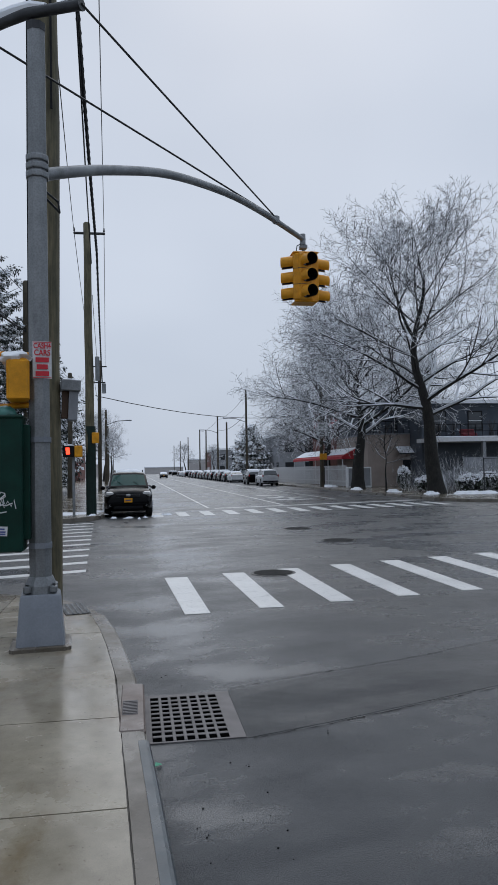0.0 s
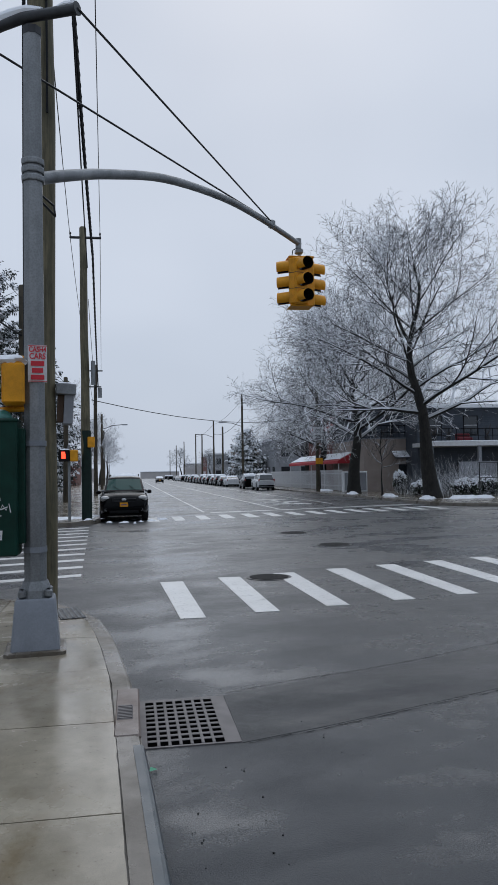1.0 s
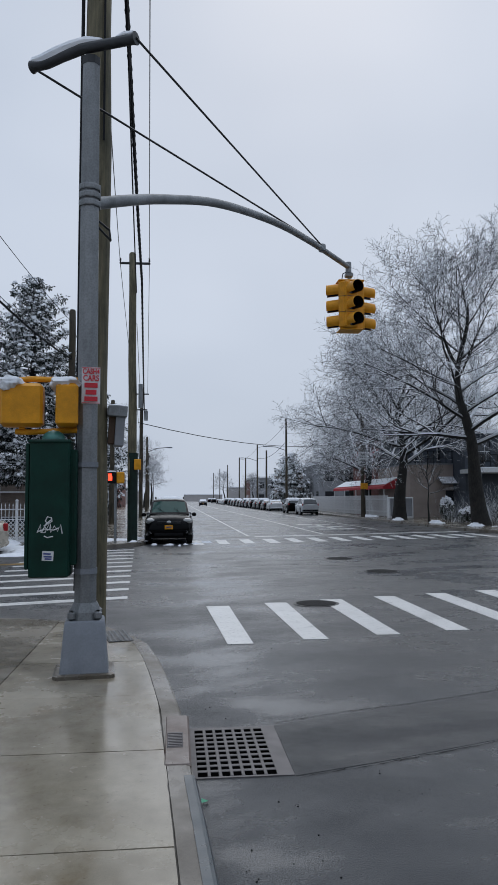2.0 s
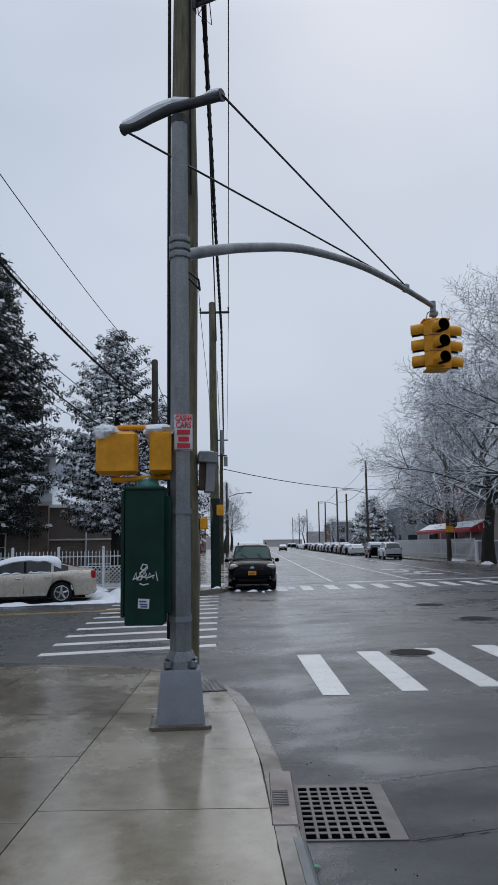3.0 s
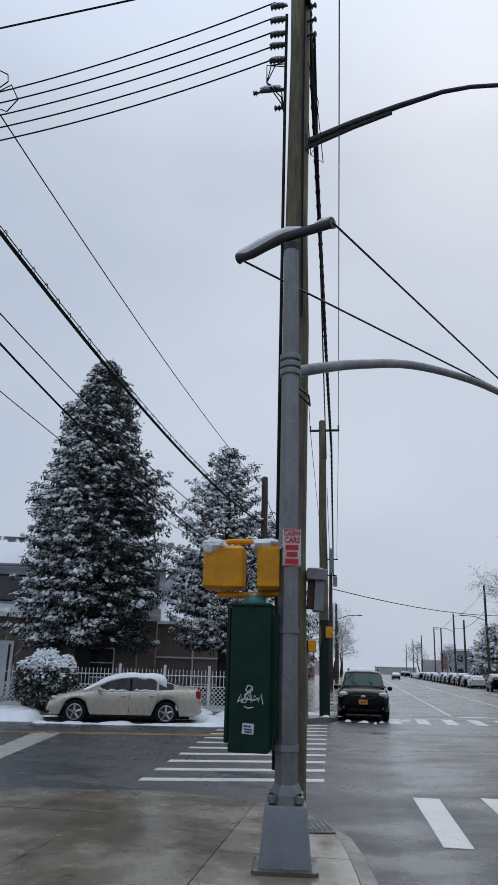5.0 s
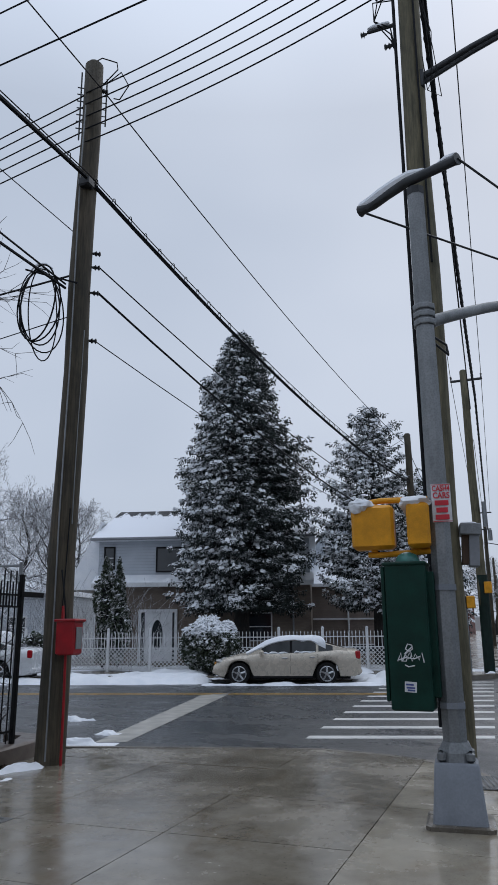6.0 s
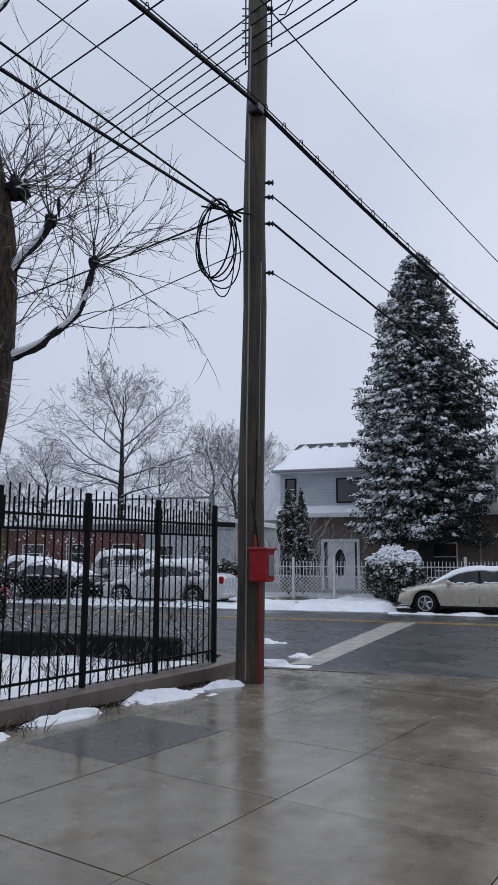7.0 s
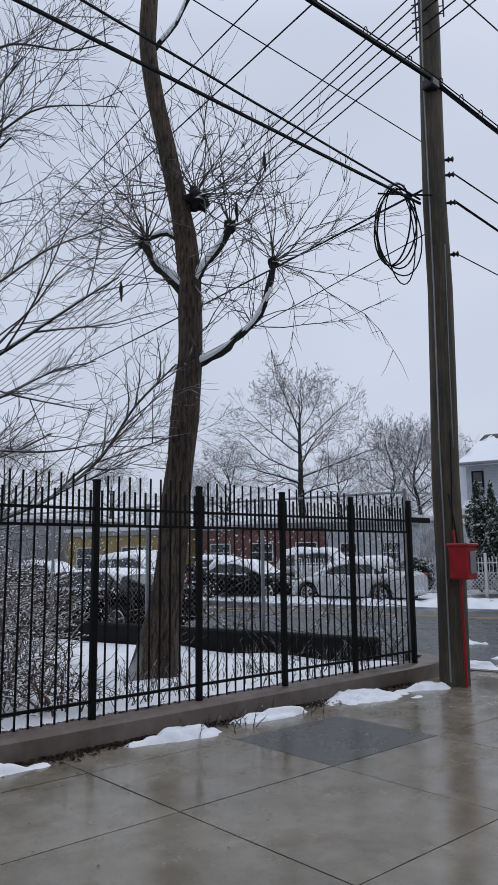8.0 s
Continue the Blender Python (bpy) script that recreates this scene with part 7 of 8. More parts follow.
    if spec.get("rack"):
        for sgn in (1, -1):
            part("roof_rail", Mesh().tube([(roof[2][0] - 0.3, sgn * cw * 0.7, spec["top"] + 0.0), (roof[2][0] - 0.5, sgn * cw * 0.7, spec["top"] + 0.07), (roof[1][0] + 0.3, sgn * cw * 0.7, spec["top"] + 0.07), (roof[1][0] + 0.1, sgn * cw * 0.7, spec["top"])], 0.018, 6), BLACK, root)
    if snow:
        rings = []
        x0, x1 = roof[1][0] - 0.15, roof[-1][0] - 0.12
        for i in range(37):
            x = x0 + (x1 - x0) * i / 36
            zt = lerp_table(roof, x)
            k = snow * (0.85 + 0.5 * noise.noise(Vector((x * 1.4, 2, snow * 9)))) * min(1, 0.25 + i / 2, (36 - i) / 8)
            zs = lerp_table(belt, x)
            f = max(0.0, min(1.0, (zt - zs) / max(0.05, spec["top"] - zs)))
            w = cw * (0.97 - 0.15 * f) * (1.0 + 0.04 * noise.noise(Vector((x * 2.2, 7, 0))))
            drop = 0.05 + 0.07 * max(0, noise.noise(Vector((x * 2.8, 3, snow)))) + 0.2 * max(0, 1 - i / 6) + 0.05 * max(0, (i - 22) / 14)
            rings.append([(x, y * w, zt + z) for y, z in ((1.02 + 0.1 * drop, -drop), (1.05 + 0.1 * drop, -drop * 0.5), (0.97, k * 0.6), (0.8, k * 1.1), (0.4, k * 1.3), (-0.4, k * 1.3), (-0.8, k * 1.1), (-0.97, k * 0.6), (-1.05 - 0.1 * drop, -drop * 0.5), (-1.02 - 0.1 * drop, -drop))])
        for u, v in spec["panes"][:2]:
            for sgn in (1, -1):
                ledge = [(u + 0.05 + (v - u - 0.1) * q / 8, sgn * cw * 0.985, lerp_table(belt, u) + 0.03 + 0.02 * math.sin(q * 1.9 + u * 5)) for q in range(9)]
                part("ledge_snow", Mesh().tube(ledge, [0.015] + [0.035 + 0.015 * math.sin(q * 2.3 + u * 7) for q in range(7)] + [0.01], 6), SNOW, root, "snow along the window ledge", True)
        part("snow_cap", Mesh().loft(rings), SNOW, root, "snow lying over the roof and screens", True)
    return root

SEDAN = dict(length=4.87, width=1.8, wheels=(1.56, -1.32), wheel=0.345, sill=0.25, top=1.45, cabin=0.82,
             deck=[(-2.45, 0.98), (-2.3, 1.1), (-1.7, 1.13), (-0.5, 1.02), (0.95, 1.01), (1.6, 0.95), (2.1, 0.82), (2.32, 0.72), (2.45, 0.6)],
             belt=[(-2.45, 0.9), (-1.8, 1.0), (-0.5, 0.98), (1.0, 0.93), (2.0, 0.78), (2.45, 0.54)],
             roof=[(-2.0, 1.12), (-1.15, 1.36), (-0.75, 1.43), (-0.25, 1.45), (0.25, 1.41), (0.6, 1.31), (1.45, 0.99)],
             panes=[(-1.0, -0.2), (-0.1, 0.85), (-1.5, -1.06)], screen=(0.42, 1.38), rear=(-1.95, -1.1), lamp=(2.16, 0.72), lamp_size=(0.2, 0.1, 0.07), tail=(-2.36, 0.95), mirror=0.8, grille=0.5)
SUV = dict(length=4.5, width=1.84, wheels=(1.34, -1.28), wheel=0.36, sill=0.3, top=1.72, cabin=0.83, rack=True, bumper=BLACK_CAR,
           deck=[(-2.25, 1.0), (-2.0, 1.12), (0.0, 1.16), (1.0, 1.15), (1.7, 1.08), (2.05, 0.99), (2.2, 0.86), (2.25, 0.72)],
           belt=[(-2.25, 0.98), (-1.0, 1.06), (0.9, 1.02), (1.8, 0.9), (2.25, 0.66)],
           roof=[(-2.15, 1.14), (-1.8, 1.62), (0.1, 1.72), (0.4, 1.68), (1.18, 1.14)],
           panes=[(-1.05, -0.2), (-0.1, 0.62), (-1.7, -1.2)], screen=(0.48, 1.14), rear=(-2.12, -1.84), lamp=(2.06, 0.88), lamp_size=(0.12, 0.165, 0.095), tail=(-2.18, 1.05), mirror=0.72, grille=0.74)

rot = lambda a: Matrix.Rotation(radians(a), 4, "Z")
car(Matrix.Translation(sn(-1.45, 23.6)) @ rot(195) @ Matrix.Scale(0.945, 4), SEDAN, BEIGE_CAR, "beige four-door sedan with snow on its roof parked at the kerb", 0.11)
s1 = car(pose(-0.2, 29.2, 0, 0, 0, -90), dict(SUV, bumper=BLACK_CAR), BLACK_CAR, "black compact SUV facing the junction, parked at the kerb", 0.0, glass=GLASS_GREEN)
car(pose(-0.25, 35.0, 0, 0, 0, -90), SEDAN, GREY_CAR, "grey sedan with a snowy roof parked behind the SUV", 0.05)
van = car(pose(-0.3, 41.5, 0, 0, 0, -90), SUV, WHITE_CAR, "white SUV under snow parked at the kerb", 0.12)
dark_sedan = car(Matrix.Translation(sn(-17.0, 24.0)) @ rot(15), SEDAN, BLACK_CAR, "black sedan topped with snow across the street", 0.16)
white_suv = car(Matrix.Translation(sn(-22.6, 24.0)) @ rot(15), SUV, SILVER_CAR, "silver SUV topped with snow across the street", 0.18)
car(Matrix.Translation(sn(-12.25, 24.1)) @ rot(195), SEDAN, WHITE_CAR, "white sedan deep in snow parked across the street", 0.2)
car(Matrix.Translation(sn(-13.4, 12.3)) @ rot(195), SEDAN, BLACK_CAR, "dark sedan parked on the near side of the side street", 0.02)
grey_suv = car(pose(13.5, 82.5, 0, 0, 0, 90), SUV, BLACK_CAR, "dark SUV parked along the avenue", 0.03)
w2 = car(pose(13.6, 74.0, 0, 0, 0, 90), dict(SUV, top=1.75), WHITE_CAR, "white SUV parked along the avenue beside a fence", 0.0)
b2 = car(pose(13.5, 150.0, 0, 0, 0, 90), SEDAN, BLACK_CAR, "dark sedan parked along the avenue", 0.03)
w3 = car(pose(13.5, 98.0, 0, 0, 0, 90), SEDAN, WHITE_CAR, "white sedan parked along the avenue", 0.04)
for y, o in ((105, b2), (111, grey_suv), (117, b2), (124, grey_suv), (131, b2), (137, grey_suv), (143, b2), (158, grey_suv), (166, b2), (174, grey_suv), (190, grey_suv), (200, w3), (214, w3), (224, b2), (258, grey_suv), (285, grey_suv)):
    copy_thing(o, pose(13.5, y, 0, 0, 0, 90))
for k, y in enumerate((47.5, 53.5, 60, 67, 74, 82)):
    copy_thing((van, b2, white_suv)[k % 3], pose(-0.35, y, 0, 0, 0, -90))
copy_thing(b2, pose(6.5, 172, 0, 0, 0, -90))
for s, n, o in ((-28.4, 24.0, dark_sedan), (-16.0, 29, white_suv), (-21.5, 29, dark_sedan), (-26.5, 29.5, white_suv)):
    copy_thing(o, Matrix.Translation(sn(s, n, 0.0 if n < 24.3 else 0.15)) @ rot(15 if n < 25 else 22))

# ---- buildings across the side street ----
def block(s, n, w, d, h, mat, label, name="building", wins=(), roof_mat=None, flat=True):
    b = house_at(s, n, name, label)
    b["category"] = "building"
    part("wall", Mesh().box((0, 0, 0), (w, d, h)), mat, b)
    part("roof", Mesh().box((-0.15, -0.15, h), (w + 0.15, d + 0.15, h + 0.22)), roof_mat or SNOW, b, "flat roof under snow")
    part("parapet", Mesh().box((-0.12, -0.12, h - 0.3), (w + 0.12, -0.004, h + 0.05)), GREY_WALL, b)
    for x0, x1, z0, z1 in wins:
        window(b, x0, x1, z0, z1, 0.0, 1)
    return b

block(-28.5, 36, 9.5, 10, 3.4, RED_BRICK, "low red brick building behind parked cars", wins=((1, 2.5, 1.2, 2.3), (4, 5.5, 1.2, 2.3), (7, 8.4, 1.2, 2.3)))
block(-19.0, 35, 5.2, 9, 3.3, GREY_SIDING, "low pale sided building under snow", wins=((0.8, 1.8, 1.1, 2.2), (3.2, 4.2, 1.1, 2.2)))
block(-38, 34, 9, 10, 3.2, YELLOW_WALL, "low ochre walled shop building", wins=((1, 3, 0.8, 2.2), (5, 7.5, 0.8, 2.2)))
block(-52, 33, 12, 10, 4.2, GREY_WALL, "grey flat-roofed building along the side street", wins=((1, 3, 0.8, 2.2), (6, 8, 0.8, 2.2)))

# ---- buildings across the avenue ----
def ybox(name, label, x, y):
    return thing(name, (x, y, 0.15), label, "house")

bg = ybox("beige_annexe", "beige stucco building under a blue sided upper storey", 18.45, 55)
part("wall", Mesh().box((0, 0, 0), (4.0, 9, 4.15)), BEIGE, bg)
part("coping", Mesh().box((-0.1, -0.1, 4.15), (4.1, 9.1, 4.25)), GREY_WALL, bg)
for i in range(9):
    part("rail_post", Mesh().box((i * 0.5 - 0.02, 0.0, 4.25), (i * 0.5 + 0.02, 0.04, 5.2)), BLACK, bg)
part("hand_rail", Mesh().box((-0.05, 0.0, 5.2), (4.05, 0.05, 5.26)), BLACK, bg)
part("hand_rail", Mesh().box((-0.05, 0.0, 4.65), (4.05, 0.04, 4.69)), BLACK, bg)
part("canopy", Mesh().add([(2.3, -0.02, 3.2), (3.9, -0.02, 3.2), (3.9, -0.9, 2.65), (2.3, -0.9, 2.65), (2.3, -0.02, 3.1), (3.9, -0.02, 3.1), (3.9, -0.9, 2.55), (2.3, -0.9, 2.55)], [(0, 1, 2, 3), (7, 6, 5, 4), (3, 2, 6, 7), (0, 3, 7, 4), (1, 5, 6, 2)]), ROOF, bg, "small dark awning dusted with snow")
part("door", Mesh().box((2.9, -0.05, 0), (3.7, 0.02, 2.1)), WINDOW, bg)
bl = ybox("blue_house", "blue-grey sided house with a shallow gable", 19.2, 58)
part("wall", Mesh().add([(0, 0, 0), (3.9, 0, 0), (3.9, 0, 6.6), (1.95, 0, 7.5), (0, 0, 6.6), (0, 8, 0), (3.9, 8, 0), (3.9, 8, 6.6), (1.95, 8, 7.5), (0, 8, 6.6)], [(0, 1, 2, 3, 4), (9, 8, 7, 6, 5), (1, 6, 7, 2), (0, 4, 9, 5)]), BLUE_SIDING, bl)
part("roof", Mesh().add([(-0.3, -0.3, 6.5), (1.95, -0.3, 7.62), (4.2, -0.3, 6.5), (-0.3, 8.3, 6.5), (1.95, 8.3, 7.62), (4.2, 8.3, 6.5), (-0.3, -0.3, 6.38), (1.95, -0.3, 7.5), (4.2, -0.3, 6.38)], [(0, 1, 4, 3), (1, 2, 5, 4), (6, 7, 1, 0), (7, 8, 2, 1)]), ROOF, bl)
window(bl, 0.6, 1.3, 4.6, 5.8, 0.0, 1)
window(bl, 2.6, 3.3, 4.6, 5.8, 0.0, 1)
bh = ybox("brick_house", "red brick house with red and white awnings", 19.6, 66)
part("wall", Mesh().box((0, 0, 0), (9, 12, 7.6)), RED_BRICK, bh)
part("roof", Mesh().box((-0.2, -0.2, 7.6), (9.2, 12.2, 7.9)), ROOF, bh)
for y in (1.5, 5.5, 9.0):
    w = part("window", Mesh().box((-0.06, y, 4.6), (0.02, y + 1.2, 6.0)), WINDOW, bh, "dark glazed window")
    part("awning", Mesh().add([(-0.02, y - 0.2, 6.3), (-0.02, y + 1.4, 6.3), (-0.8, y + 1.4, 5.7), (-0.8, y - 0.2, 5.7), (-0.02, y - 0.2, 6.2), (-0.02, y + 1.4, 6.2), (-0.8, y + 1.4, 5.6), (-0.8, y - 0.2, 5.6)], [(0, 3, 2, 1), (4, 5, 6, 7), (3, 7, 6, 2), (0, 4, 7, 3), (1, 2, 6, 5)]), RED_CLOTH, w, "red cloth awning")
wa = thing("long_awning", (17.9, 57.5, 0.15), "long red awning under snow over a storefront terrace", "awning")
part("cloth", Mesh().add([(0.5, 0, 3.2), (0.5, 19, 3.2), (-0.9, 19, 2.5), (-0.9, 0, 2.5), (-0.9, 19, 2.28), (-0.9, 0, 2.28), (0.5, 0, 2.28)], [(0, 3, 2, 1), (3, 5, 4, 2), (0, 6, 5, 3)]), RED_CLOTH, wa)
part("snow_cap", Mesh().add([(0.45, 0.2, 3.26), (0.45, 19, 3.26), (-0.7, 19, 2.67), (-0.7, 0.2, 2.67), (0.45, 0.2, 3.2), (-0.7, 0.2, 2.62)], [(0, 3, 2, 1), (0, 4, 5, 3)]), SNOW, wa, "snow lying on the awning")
for y in (0.1, 4.8, 9.5, 14.2, 18.9):
    part("post", Mesh().tube([(-0.8, y, 0), (-0.8, y, 2.4)], 0.04, 6), WHITE, wa)
tr = ybox("terrace_house", "dark house with an upper terrace and white slab edge", 22.0, 50)
part("wall", Mesh().box((0, 2.5, 0), (16, 10, 6.4)), BLUE_SIDING, tr)
part("terrace", Mesh().box((-0.4, -0.2, 3.35), (16, 2.6, 3.65)), WHITE, tr, "white terrace slab")
part("roof", Mesh().box((-0.4, 2.0, 6.4), (16.4, 10.4, 6.65)), SNOW, tr, "snow-covered flat roof")
part("snow_cap", Mesh().soft_box((-0.4, -0.2, 3.65), (16, 0.1, 3.74), 0.03), SNOW, tr)
for i in range(28):
    part("baluster", Mesh().box((i * 0.58 - 0.35, -0.1, 3.65), (i * 0.58 - 0.31, -0.06, 4.6)), BLACK, tr)
part("hand_rail", Mesh().box((-0.4, -0.12, 4.6), (16, -0.05, 4.66)), BLACK, tr)
part("hand_rail", Mesh().box((-0.4, -0.1, 4.1), (16, -0.06, 4.14)), BLACK, tr)
for i in range(5):
    part("column", Mesh().box((i * 3.8 - 0.1, -0.1, 0), (i * 3.8 + 0.15, 0.15, 3.35)), GREY_WALL, tr)
    window(tr, i * 3.0 + 0.8, i * 3.0 + 2.0, 4.3, 5.8, 2.5, 1, trim=BLACK)
window(tr, 3.2, 5.2, 0.6, 2.2, 2.5, 1, trim=BLACK)
DARK_RED = plain("dark_red_cloth", (0.12, 0.012, 0.018), 0.8, 0, 0.3, 4)
sofa = thing("red_bench", (25.2, 51.2, 3.8), "red cushioned bench standing on the terrace", "bench")
part("seat", Mesh().soft_box((-0.6, -0.3, 0), (0.6, 0.3, 0.4), 0.08), DARK_RED, sofa)
part("backrest", Mesh().soft_box((-0.6, 0.2, 0.36), (0.6, 0.35, 0.7), 0.06), DARK_RED, sofa)

yf = thing("yard_fence", (16.9, 34.5, 0.15), "dark wire garden fence along the far pavement", "fence")
for i in range(16):
    part("post", Mesh().tube([(2.6 + i * 1.3, 3.0 + i * 0.35, 0), (2.6 + i * 1.3, 3.0 + i * 0.35, 2.0)], 0.035, 6), STEEL_DARK, yf)
for z in (0.3, 1.1, 1.95):
    part("rail", Mesh().tube([(2.6, 3.0, z), (2.6 + 15 * 1.3, 3 + 15 * 0.35, z)], 0.02, 5), STEEL_DARK, yf)
gw = thing("grey_wall_panel", (21.4, 44, 0.15), "pale grey board wall behind the yard", "wall panel")
part("boards", Mesh().box((0, 0, 0), (9, 0.15, 2.1)), GREY_WALL, gw)
for i in range(15):
    part("batten", Mesh().box((i * 0.62, -0.03, 0), (i * 0.62 + 0.06, 0.0, 2.1)), GREY_WALL, gw)
for k, (x, y, s, hh) in enumerate(((19.2, 38.6, 0.9, 1.1), (20.8, 39.4, 1.0, 1.2), (22.5, 39.6, 0.9, 1.3), (24.3, 40.5, 1.1, 1.2), (18.0, 42.0, 0.8, 1.0), (26.5, 41.0, 1.1, 1.4), (18.0, 46.0, 0.5, 1.6))):
    shrub((x, y, 0.15), (s, s, hh), 1500, 70 + k, "low garden shrub weighed down with snow", capped=True)

for i, (x, y, hh) in enumerate(((18.6, 39.6, 1.6), (19.6, 38.9, 1.3), (20.4, 40.2, 2.2), (21.3, 39.4, 1.5), (22.3, 40.6, 2.4), (23.2, 39.9, 1.5), (24.2, 41.0, 2.2), (19.2, 41.5, 2.6), (21.0, 42.4, 2.4), (25.4, 41.6, 1.8), (18.2, 44.0, 1.7))):
    weed(x, y, 0.15, hh, 110, 400 + i, "leafless garden shrub lined with snow", TWIG, 1.7)
for i, (x, y) in enumerate(((22.6, 50.8), (24.0, 51.3), (27.0, 51.0), (28.3, 51.4))):
    pot = thing("terrace_pot", (x, y, 3.8), "dark plant pot with a dead plant on the terrace", "plant pot", "terrace pots")
    part("pot", Mesh().tube([(0, 0, 0), (0, 0, 0.45)], [0.16, 0.22], 10), STEEL_DARK, pot)
    wd = Mesh()
    for k in range(14):
        a = k * 2.4
        wd.tube([(0, 0, 0.4), (0.12 * math.cos(a), 0.12 * math.sin(a), 0.7), (0.3 * math.cos(a), 0.3 * math.sin(a), 0.9 + 0.04 * k)], 0.012, 3, False)
    part("dead_stems", wd, TWIG_DARK, pot)

pf = thing("picket_fence", (16.9, 56.0, 0.15), "white picket fence along the avenue pavement", "fence")
pk = Mesh().box((-0.02, -0.045, 0.05), (0.02, 0.045, 1.75)).build("picket")
for i in range(110):
    o = part("picket", pk, WHITE, pf)
    o.location = (0, i * 0.3, 0)
for z in (0.4, 1.4):
    part("rail", Mesh().box((0.02, 0, z), (0.06, 33, z + 0.09)), WHITE, pf)
pcab = thing("white_cabinet", (16.2, 53.2, 0.15), "white utility cabinet on the pavement", "cabinet")
part("body", Mesh().soft_box((0, 0, 0), (1.9, 0.6, 1.6), 0.04), WHITE, pcab)
part("door", Mesh().soft_box((0.1, -0.02, 0.15), (0.9, 0.0, 1.5), 0.005), GREY_WALL, pcab)
part("door", Mesh().soft_box((1.0, -0.02, 0.15), (1.8, 0.0, 1.5), 0.005), GREY_WALL, pcab)

sg = thing("speed_sign", (15.2, 56.9, 4.35), "white speed limit sign on a utility pole", "sign")
part("board", Mesh().soft_box((-0.42, -0.03, 0), (0.42, 0.0, 1.1), 0.01), WHITE, sg)
letters("25", 0.5, pose(0, -0.035, 0.1, 90), BLACK, sg)
letters("SPEED", 0.2, pose(0, -0.035, 0.8, 90), BLACK, sg)
letters("LIMIT", 0.2, pose(0, -0.035, 0.58, 90), BLACK, sg)
yb = thing("yellow_marker", (15.2, 56.9, 2.4), "yellow marker plate on a utility pole", "sign")
part("plate", Mesh().soft_box((-0.3, -0.26, 0), (0.3, -0.2, 0.5), 0.02), YELLOW, yb)

# distant low buildings closing the avenue
for k, (x, y, w, d, hh, mat) in enumerate(((5, 420, 22, 12, 3.6, HAZED_FAR), (-34, 250, 22, 12, 4, HAZED_FAR), (20, 180, 14, 14, 6.5, GREY_WALL), (20, 130, 12, 16, 6.0, BEIGE), (21, 104, 12, 14, 6.5, GREY_WALL), (22, 215, 18, 16, 7, RED_BRICK), (-24, 70, 14, 14, 6.0, TAN_SIDING), (-24, 100, 14, 14, 6.0, GREY_SIDING), (-24, 135, 14, 14, 6.0, RED_BRICK), (30, 270, 30, 16, 7, HAZED_FAR), (36, 60, 14, 20, 7.5, RED_BRICK), (-60, 300, 40, 14, 6, HAZED_FAR), (22, 300, 40, 14, 6, HAZED_FAR))):
    b = thing("distant_house", (x, y, 0.0 if y > 255 else 0.15), "distant low flat-roofed building under snow", "building", "distant buildings")
    part("wall", Mesh().box((0, 0, 0), (w, d, hh)), mat, b)
    part("roof", Mesh().box((-0.2, -0.2, hh), (w + 0.2, d + 0.2, hh + 0.4)), SNOW, b)
    for i in range(int(w / 3) if y < 250 else 0):
        for z in (1.0, 4.0):
            if z + 1.6 < hh:
                part("window", Mesh().box((i * 3 + 0.8, -0.05, z), (i * 3 + 2.1, 0.0, z + 1.5)), WINDOW, b)
    for i in range(int(d / 4) if y < 250 else 0):
        part("window", Mesh().box((-0.05, i * 4 + 1, 1.0), (0.0, i * 4 + 2.4, 2.5)), WINDOW, b)

# ---- corner tread plate and pavement flags ----
tp = thing("tread_plate", pose(-0.62, 7.62, 0.152, 0, 0, 12), "grey studded metal ramp plate set in the corner", "ramp plate")
part("sheet", Mesh().soft_box((-0.14, -0.34, 0), (0.14, 0.36, 0.006), 0.003), STEEL_DARK, tp)
stud = Mesh().tube([(0, 0, 0), (0, 0, 0.006)], 0.017, 6).build("stud")
for i in range(5):
    for j in range(12):
        o = part("stud", stud, STEEL, tp)
        o.location = (-0.112 + 0.056 * i, -0.3 + 0.056 * j, 0.005)

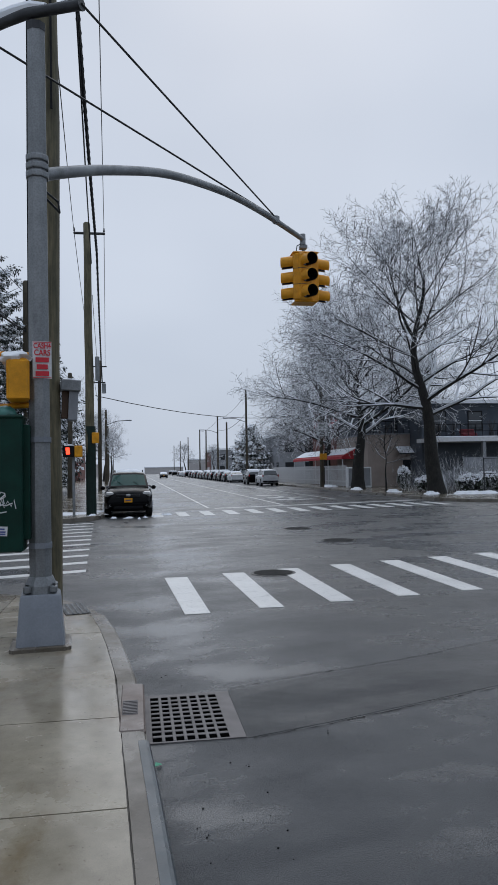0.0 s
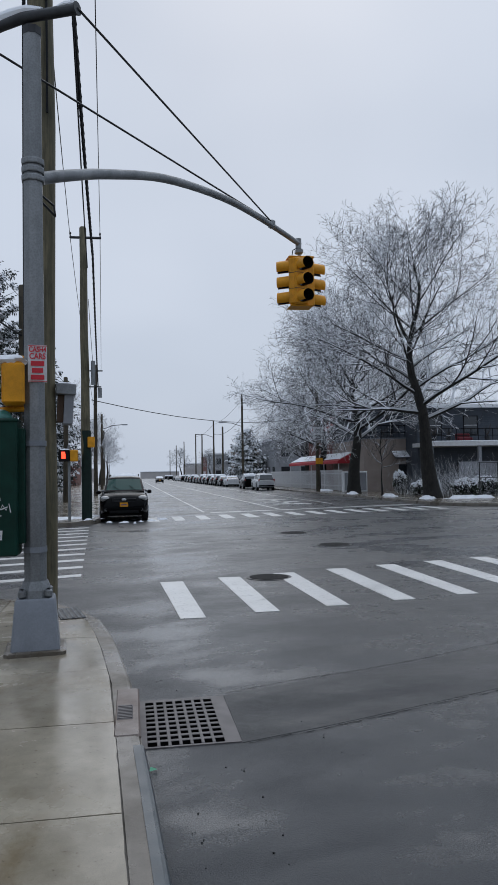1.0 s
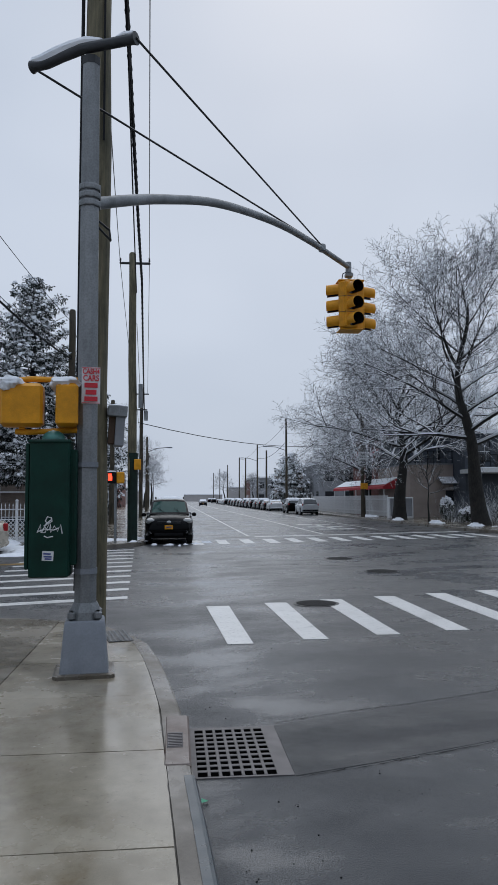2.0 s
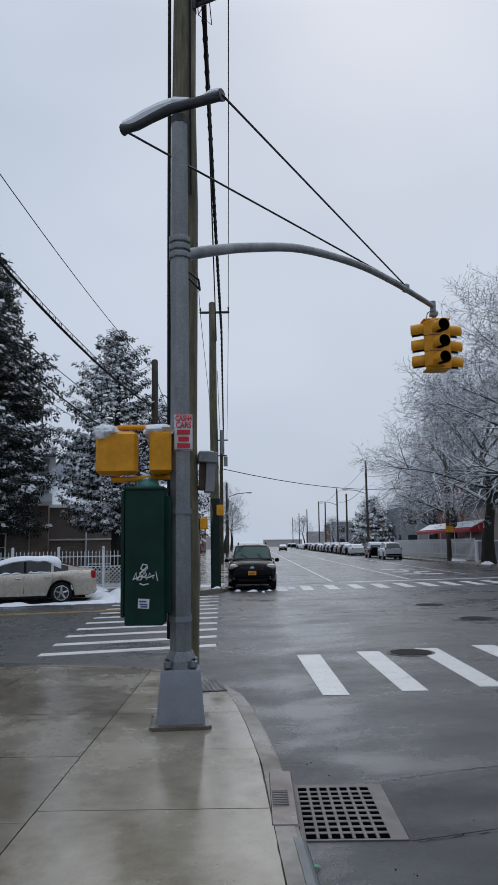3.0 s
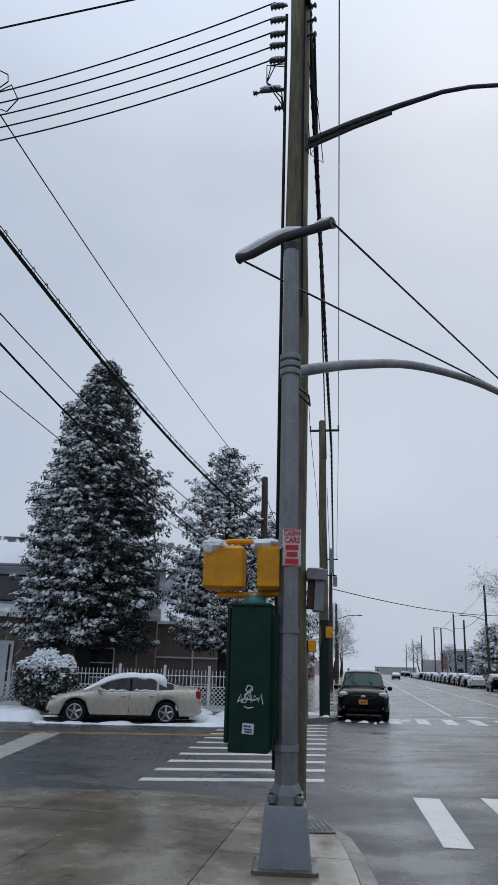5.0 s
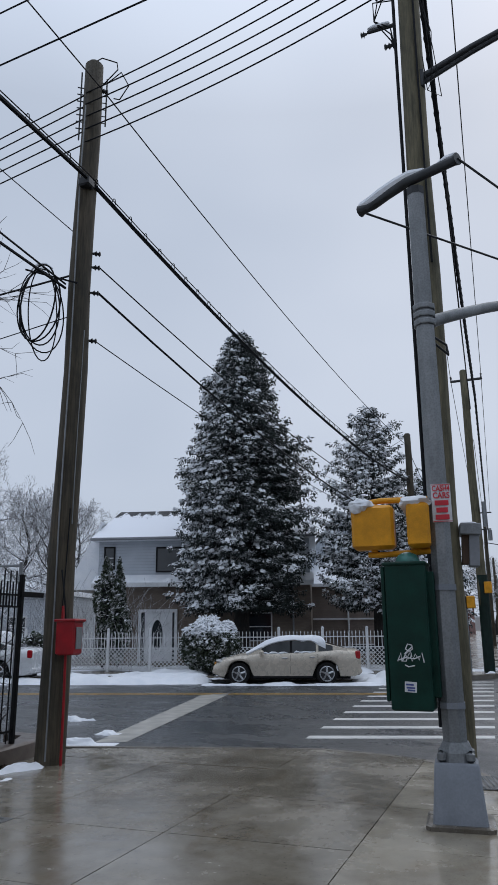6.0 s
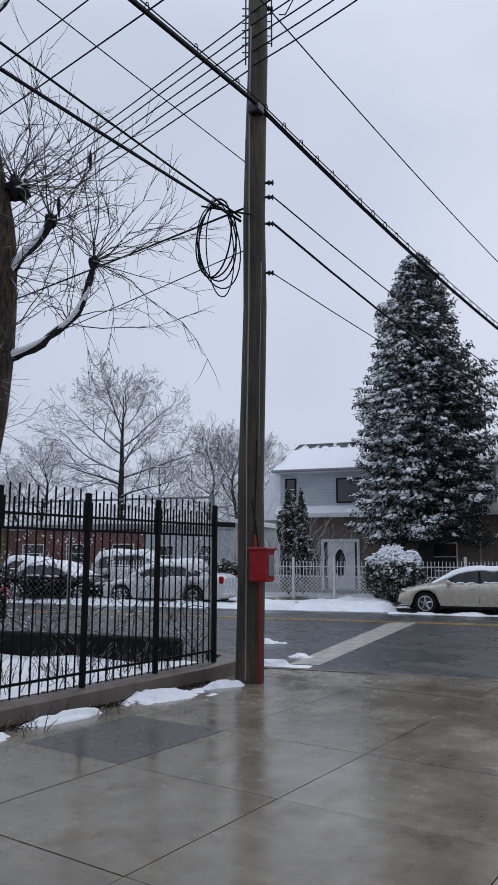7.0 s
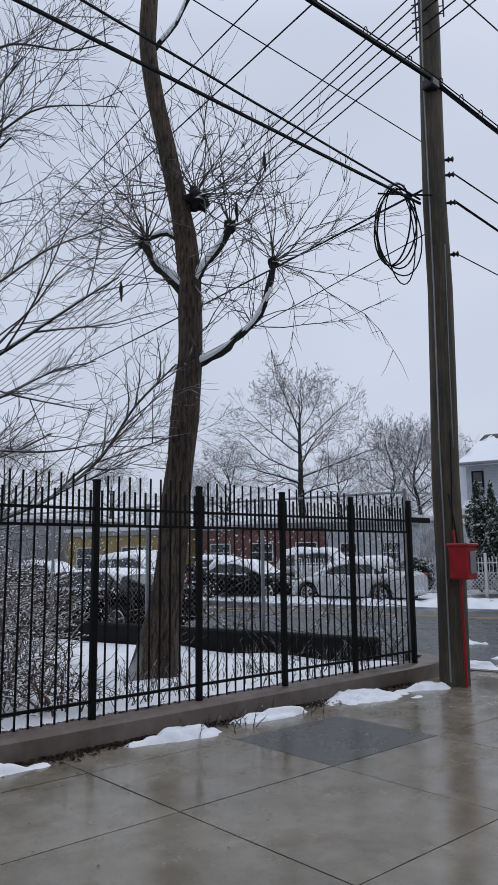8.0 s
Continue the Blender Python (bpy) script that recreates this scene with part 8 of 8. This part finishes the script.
pave = tagged(new("pavement_flags"), "wet buff concrete pavement flags at the corner", "", "", "structure")
XJ = [-6.1, -5.56, -4.42, -2.99, -1.45, 0.75]
YJ_FIELD = [-9.2, -7.8, -6.4, -5.0, -3.6, -2.15, -0.75, 0.66, 2.08, 3.52, 4.87, 6.3, 7.68, 9.1, 10.4]
YJ_KERB = [-9.39, -8.08, -6.77, -5.46, -4.15, -2.84, -1.53, -0.22, 1.09, 2.40, 3.71, 5.03, 6.3, 7.62, 9.1, 10.4]
rng = random.Random(2)
hull = [(-6.13, -9.3), (0.6, -9.3)] + [p for p in inner if p[1] > -5] + [(-5.0, 8.6), (-6.13, 8.26)]
for i in range(len(XJ) - 1):
    YJ = YJ_KERB if i == 4 else YJ_FIELD
    for j in range(len(YJ) - 1):
        g2 = rng.uniform(0.002, 0.0045)
        poly = [(XJ[i] + g2, YJ[j] + g2), (XJ[i + 1] - g2, YJ[j] + g2), (XJ[i + 1] - g2, YJ[j + 1] - g2), (XJ[i] + g2, YJ[j + 1] - g2)]
        for a, b in zip(hull, hull[1:] + hull[:1]):
            poly = clip(poly, a, b) if poly else poly
        if len(poly) < 3:
            continue
        rough_edge = []
        for a, b in zip(poly, poly[1:] + poly[:1]):
            m = max(1, int(math.hypot(b[0] - a[0], b[1] - a[1]) / 0.09))
            for k in range(m):
                q = Vector((a[0] + (b[0] - a[0]) * k / m, a[1] + (b[1] - a[1]) * k / m, 0))
                e = 0.006 * noise.noise(q * 6 + Vector((i, j, 0))) + 0.004 * noise.noise(q * 23)
                c = Vector(((XJ[i] + XJ[i + 1]) / 2, (YJ[j] + YJ[j + 1]) / 2, 0))
                q = q + (c - q).normalized() * abs(e)
                rough_edge.append((q.x, q.y))
        poly = rough_edge
        dark = i == 1 and j == 9
        dz = rng.uniform(-0.002, 0.002)
        part("flag", Mesh().poly(poly, 0.10, 0.150 + dz), PATCH if dark else CONCRETE_PALE if i == 4 else CONCRETE, pave, "darker patched flag" if dark else "")
for i in range(24):
    poly = [tuple(sn(s, n)[:2]) for s, n in ((-5.0 - 1.5 * i - 1.49, 8.9), (-5.0 - 1.5 * i - 0.01, 8.9), (-5.0 - 1.5 * i - 0.01, 9.62), (-5.0 - 1.5 * i - 1.49, 9.62))]
    part("flag", Mesh().poly(poly, 0.10, 0.149), CONCRETE, pave)
